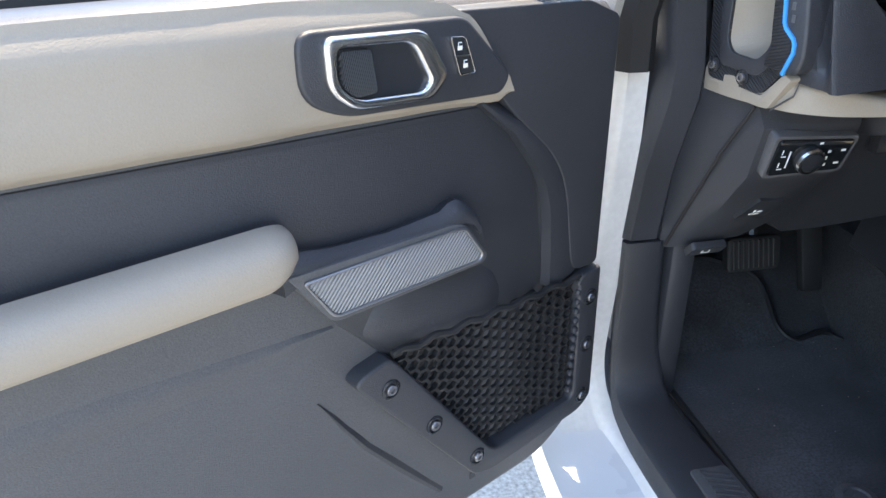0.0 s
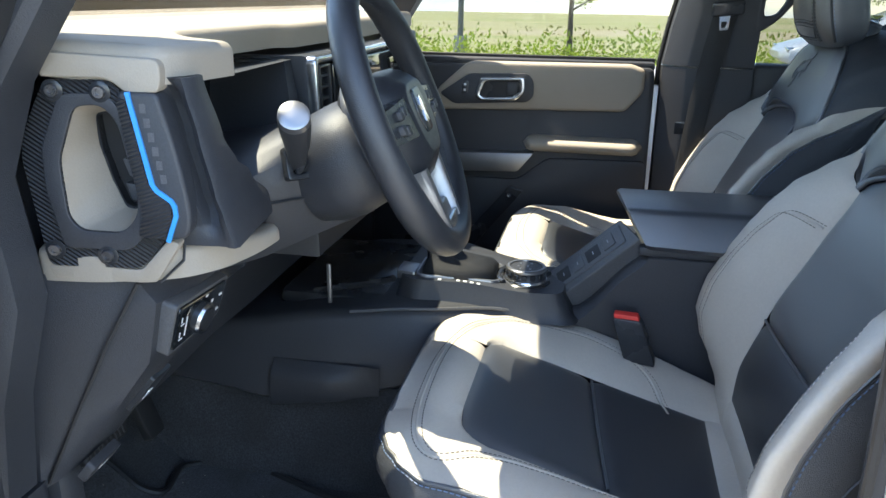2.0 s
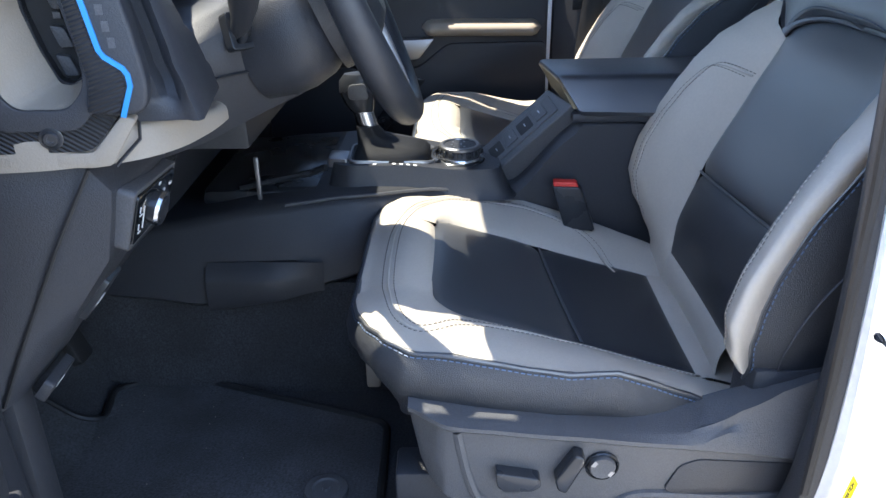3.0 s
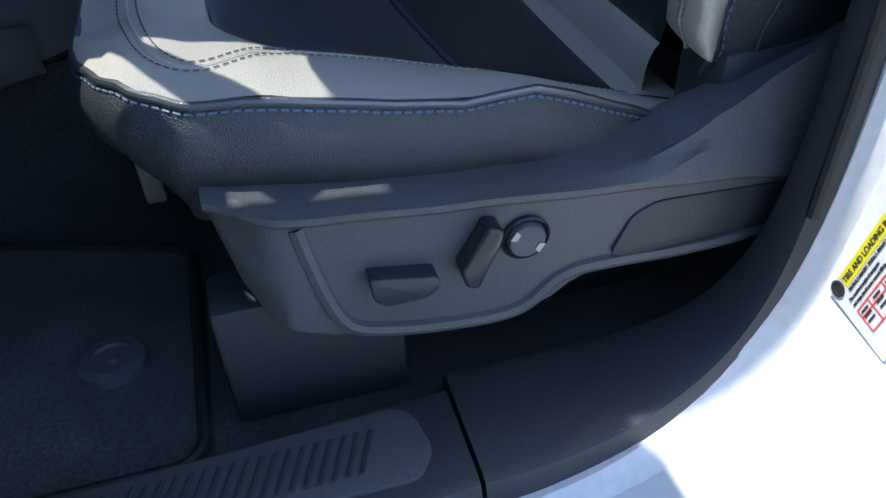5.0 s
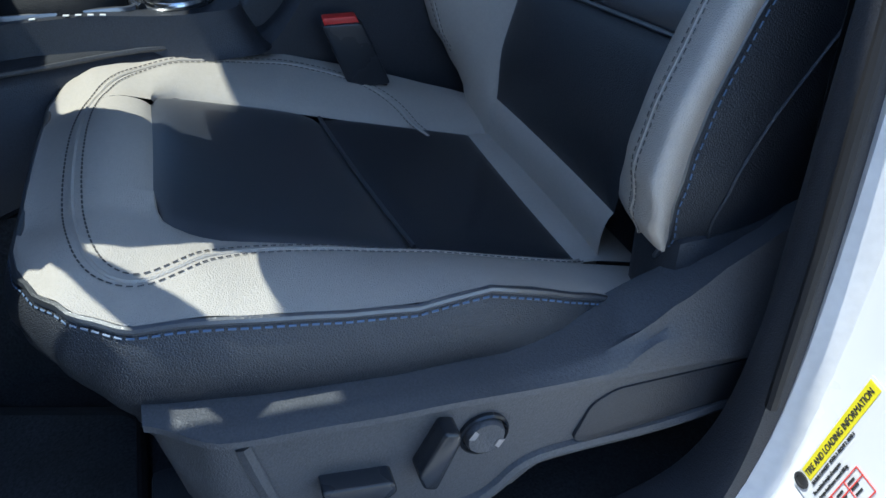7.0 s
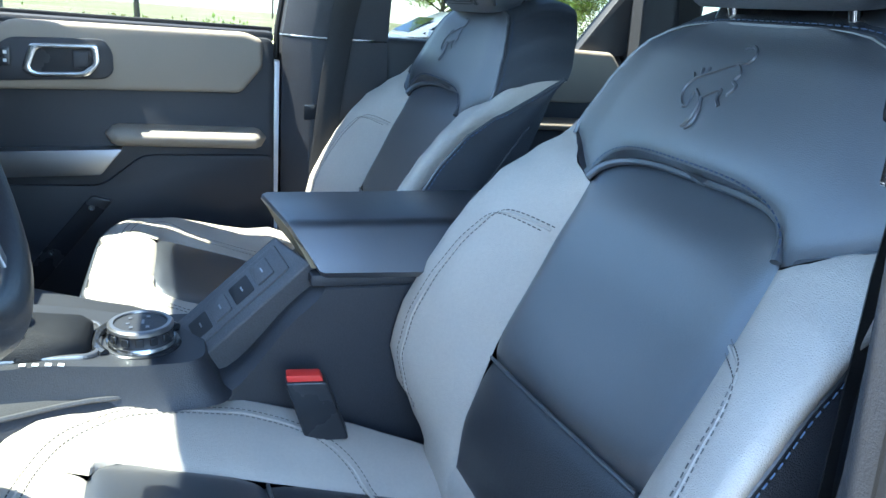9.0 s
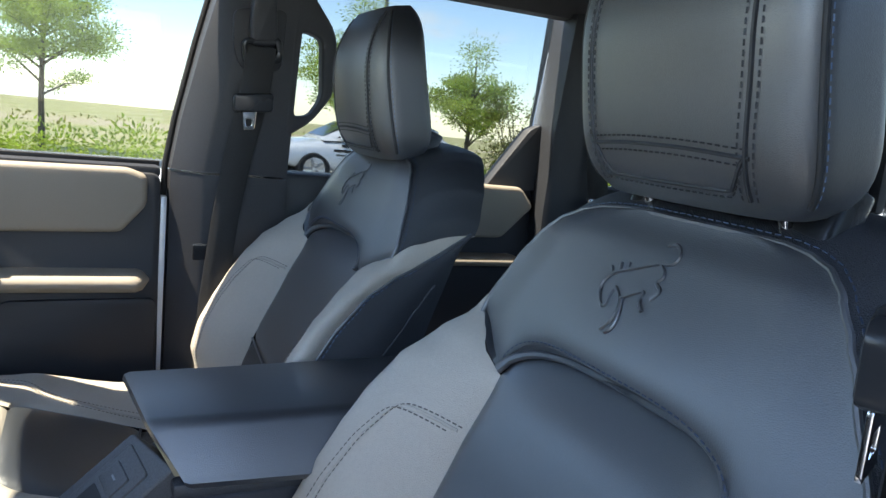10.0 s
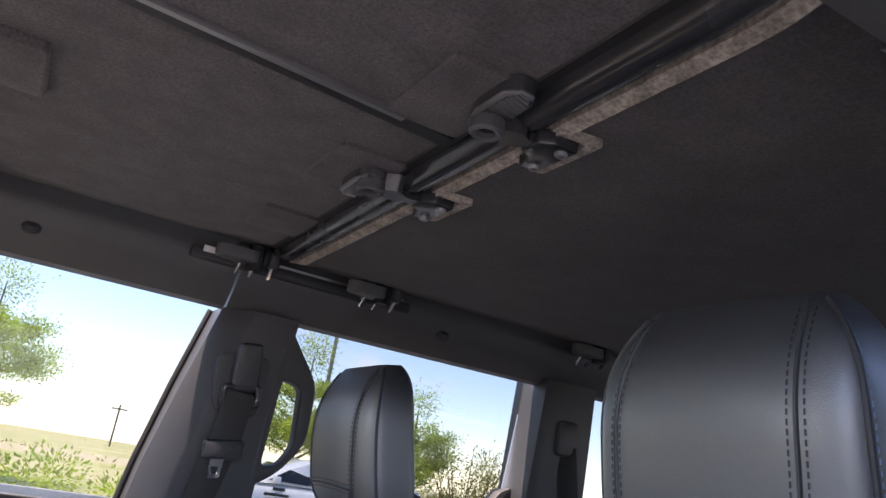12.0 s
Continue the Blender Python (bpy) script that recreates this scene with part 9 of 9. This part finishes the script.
tree((19.5, 1.5, -0.1), 4.9, 1.55, LEAF_TREE, "young honey locust with an airy light green crown", 5, 0.75)
tree((17.3, -8.7, -0.05), 3.7, 1.15, LEAF_TREE, "small light green tree beside the car park", 9, 0.9)
tree((18.6, -6.0, -0.05), 4.7, 1.35, LEAF_TREE, "young green tree behind the parked car", 14, 0.9)
tree((21.0, 17.0, -0.1), 5.0, 1.6, LEAF_TREE, "young honey locust in the verge", 21, 0.7)
random.seed(31)
bush = thing("shrub", (16.6, -10.0, 0), "tall olive and rust shrub at the kerb", "shrub")
bst = bmesh.new()
for k in range(9):
    a = k * 0.7
    add(bst, tube([(16.6, -10.0, -0.05), (16.6 + 0.5 * math.cos(a), -10.0 + 0.6 * math.sin(a), 1.1), (16.6 + 0.9 * math.cos(a), -10.0 + 1.1 * math.sin(a), 2.2 + 0.3 * math.sin(3 * a))], [0.03, 0.02, 0.004], 6))
part("stems", bst, BARK, bush)
part("leaves", foliage([((16.6 + random.uniform(-0.8, 0.8), -10.0 + random.uniform(-1.0, 1.0), random.uniform(0.5, 2.1)), (0.5, 0.5, 0.4)) for _ in range(22)], 1500, 0.055), LEAF_DRY, bush)
random.seed(33)
tuft = foliage([((random.uniform(20, 70), random.uniform(-45, 35), -0.1), (0.5, 0.6, 0.22)) for _ in range(150)], 60, 0.2)
for v_ in tuft.verts:
    v_.co.z += land(v_.co.x, v_.co.y) + 0.1
tagged(new("grass_tufts", finish(tuft, "grass_tufts", LEAF_DRY)), "dry grass tufts scattered over the field", "grass", kind="stuff")

lp = thing("light_pole", (20.2, 4.6, 0), "grey steel car park light pole", "light pole", "light poles")
part("pole", tube([(20.2, 4.6, -0.1), (20.2, 4.6, 7.0)], [0.085, 0.06], 12), POLE, lp)
part("pole_base", tube([(20.2, 4.6, -0.1), (20.2, 4.6, 0.45)], 0.20, 16), CONCRETE, lp, "round concrete base")
part("lamp_head", rbox((19.6, 4.45, 6.95), (20.3, 4.75, 7.08), 0.03), POLE, lp)
copy_thing(lp, Matrix.Translation((22.7, -8.0, 0)))
for x, y in ((138, -14.6), (150, 40)):
    wp = thing("power_pole", (x, y, -2.5), "distant wooden power pole with a cross arm", "power pole", "power poles")
    part("pole", tube([(x, y, -2.6), (x, y, 4.8)], 0.16, 8), WOOD_POLE, wp)
    part("cross_arm", rbox((x - 0.1, y - 1.3, 3.9), (x + 0.1, y + 1.3, 4.15), 0.03), WOOD_POLE, wp)

# parked white saloon across the car park, nose towards +y
CARX, CY0 = 14.7, -5.0


def saloon():
    cr = thing("parked_car", (CARX, CY0, 0), "white parked saloon with dark windows", "car")
    st = [(-2.30, 0.62, 0.70, 0.82), (-2.20, 0.42, 0.88, 0.95), (-1.6, 0.30, 0.92, 0.98), (-0.9, 0.26, 0.93, 0.96), (0.3, 0.26, 0.93, 0.94), (1.2, 0.28, 0.92, 0.92), (1.8, 0.32, 0.88, 0.84), (2.2, 0.40, 0.78, 0.72), (2.30, 0.48, 0.60, 0.60)]
    rows = []
    for y, zl, hw, zt in st:
        ring_ = []
        for k in range(20):
            a = 2 * math.pi * k / 20
            ca, sa = math.cos(a), math.sin(a)
            ring_.append(Vector((CARX + hw * math.copysign(abs(ca) ** 0.45, ca), CY0 + y, (zl + zt) / 2 + (zt - zl) / 2 * math.copysign(abs(sa) ** 0.6, sa))))
        rows.append(ring_)
    part("body", loft(rows), WHITE_PAINT, cr, "white painted body")
    cab = []
    for y, hw, z0, z1 in ((-1.75, 0.62, 0.95, 0.99), (-1.15, 0.66, 0.93, 1.34), (-0.5, 0.68, 0.92, 1.44), (0.2, 0.68, 0.92, 1.42), (0.75, 0.70, 0.92, 1.18), (1.25, 0.72, 0.90, 0.95)):
        cab.append([Vector((CARX + x, CY0 + y, z)) for x, z in ((-hw - 0.10, z0), (-hw, z1 - 0.06), (-hw + 0.12, z1), (hw - 0.12, z1), (hw, z1 - 0.06), (hw + 0.10, z0))])
    part("roof", loft(cab), WHITE_PAINT, cr, "white roof and pillars")
    for sg in (-1, 1):
        for pts in ([(-0.15, 0.96), (0.98, 0.97), (0.42, 1.28), (-0.10, 1.36)], [(-0.25, 0.96), (-1.25, 0.98), (-0.95, 1.28), (-0.25, 1.37)]):
            part("side_window", slab(pts, 0, 0.02, lambda y, z, w=0.0, sg=sg: Vector((CARX + sg * (0.80 - 0.22 * (z - 0.95) / 0.45 + w), CY0 + y, z)), 0.004), SCREEN, cr, "dark side window")
    part("windscreen", slab([(-0.60, 0.0), (0.60, 0.0), (0.52, 0.62), (-0.52, 0.62)], 0.0, 0.02, fr((CARX, CY0 + 1.20, 0.965), (1, 0, 0), Vector((0, -0.80, 0.45)).normalized(), Vector((0, 0.45, 0.80)).normalized()), 0), SCREEN, cr, "dark windscreen")
    for y in (1.42, -1.42):
        for sg in (-1, 1):
            wf = fr((CARX + sg * 0.80, CY0 + y, 0.33), (0, 1, 0), (0, 0, 1), (sg, 0, 0))
            wh = part("wheel", lathe([(0.33, -0.10), (0.33, 0.09), (0.30, 0.115), (0.23, 0.11), (0.22, 0.06), (0.0005, 0.06)], wf, 28), TYRE, cr, "black tyre")
            rimb = lathe([(0.22, 0.07), (0.22, 0.10), (0.19, 0.085), (0.0005, 0.085)], wf, 24)
            part("rim", rimb, SILVER, wh, "silver rim")
            for k in range(5):
                a = 2 * math.pi * k / 5
                part("rim_spoke", bar([wf(0.04 * math.cos(a), 0.04 * math.sin(a), 0.098), wf(0.205 * math.cos(a), 0.205 * math.sin(a), 0.098)], 0.05, 0.02, (sg, 0, 0)), GREY_METAL, wh)
    for sg in (-1, 1):
        part("headlamp", rbox((CARX + sg * 0.58 - 0.16, CY0 + 2.06, 0.60), (CARX + sg * 0.58 + 0.16, CY0 + 2.24, 0.70), 0.03), SILVER, cr, "clear headlamp")
        part("wing_mirror", rbox((CARX + sg * 0.92 - 0.09, CY0 + 0.78, 0.93), (CARX + sg * 0.92 + 0.09, CY0 + 0.92, 1.06), 0.03), WHITE_PAINT, cr)
    part("door_print", bars_of_print(lambda u, v, w=0.0: Vector((CARX - 0.935 - w, CY0 + u, v)), [(0.55, 0.70, 0.5, 0.05), (0.60, 0.62, 0.4, 0.03), (0.65, 0.80, 0.25, 0.06)]), PRINT_BLACK, cr)
    return cr


saloon()
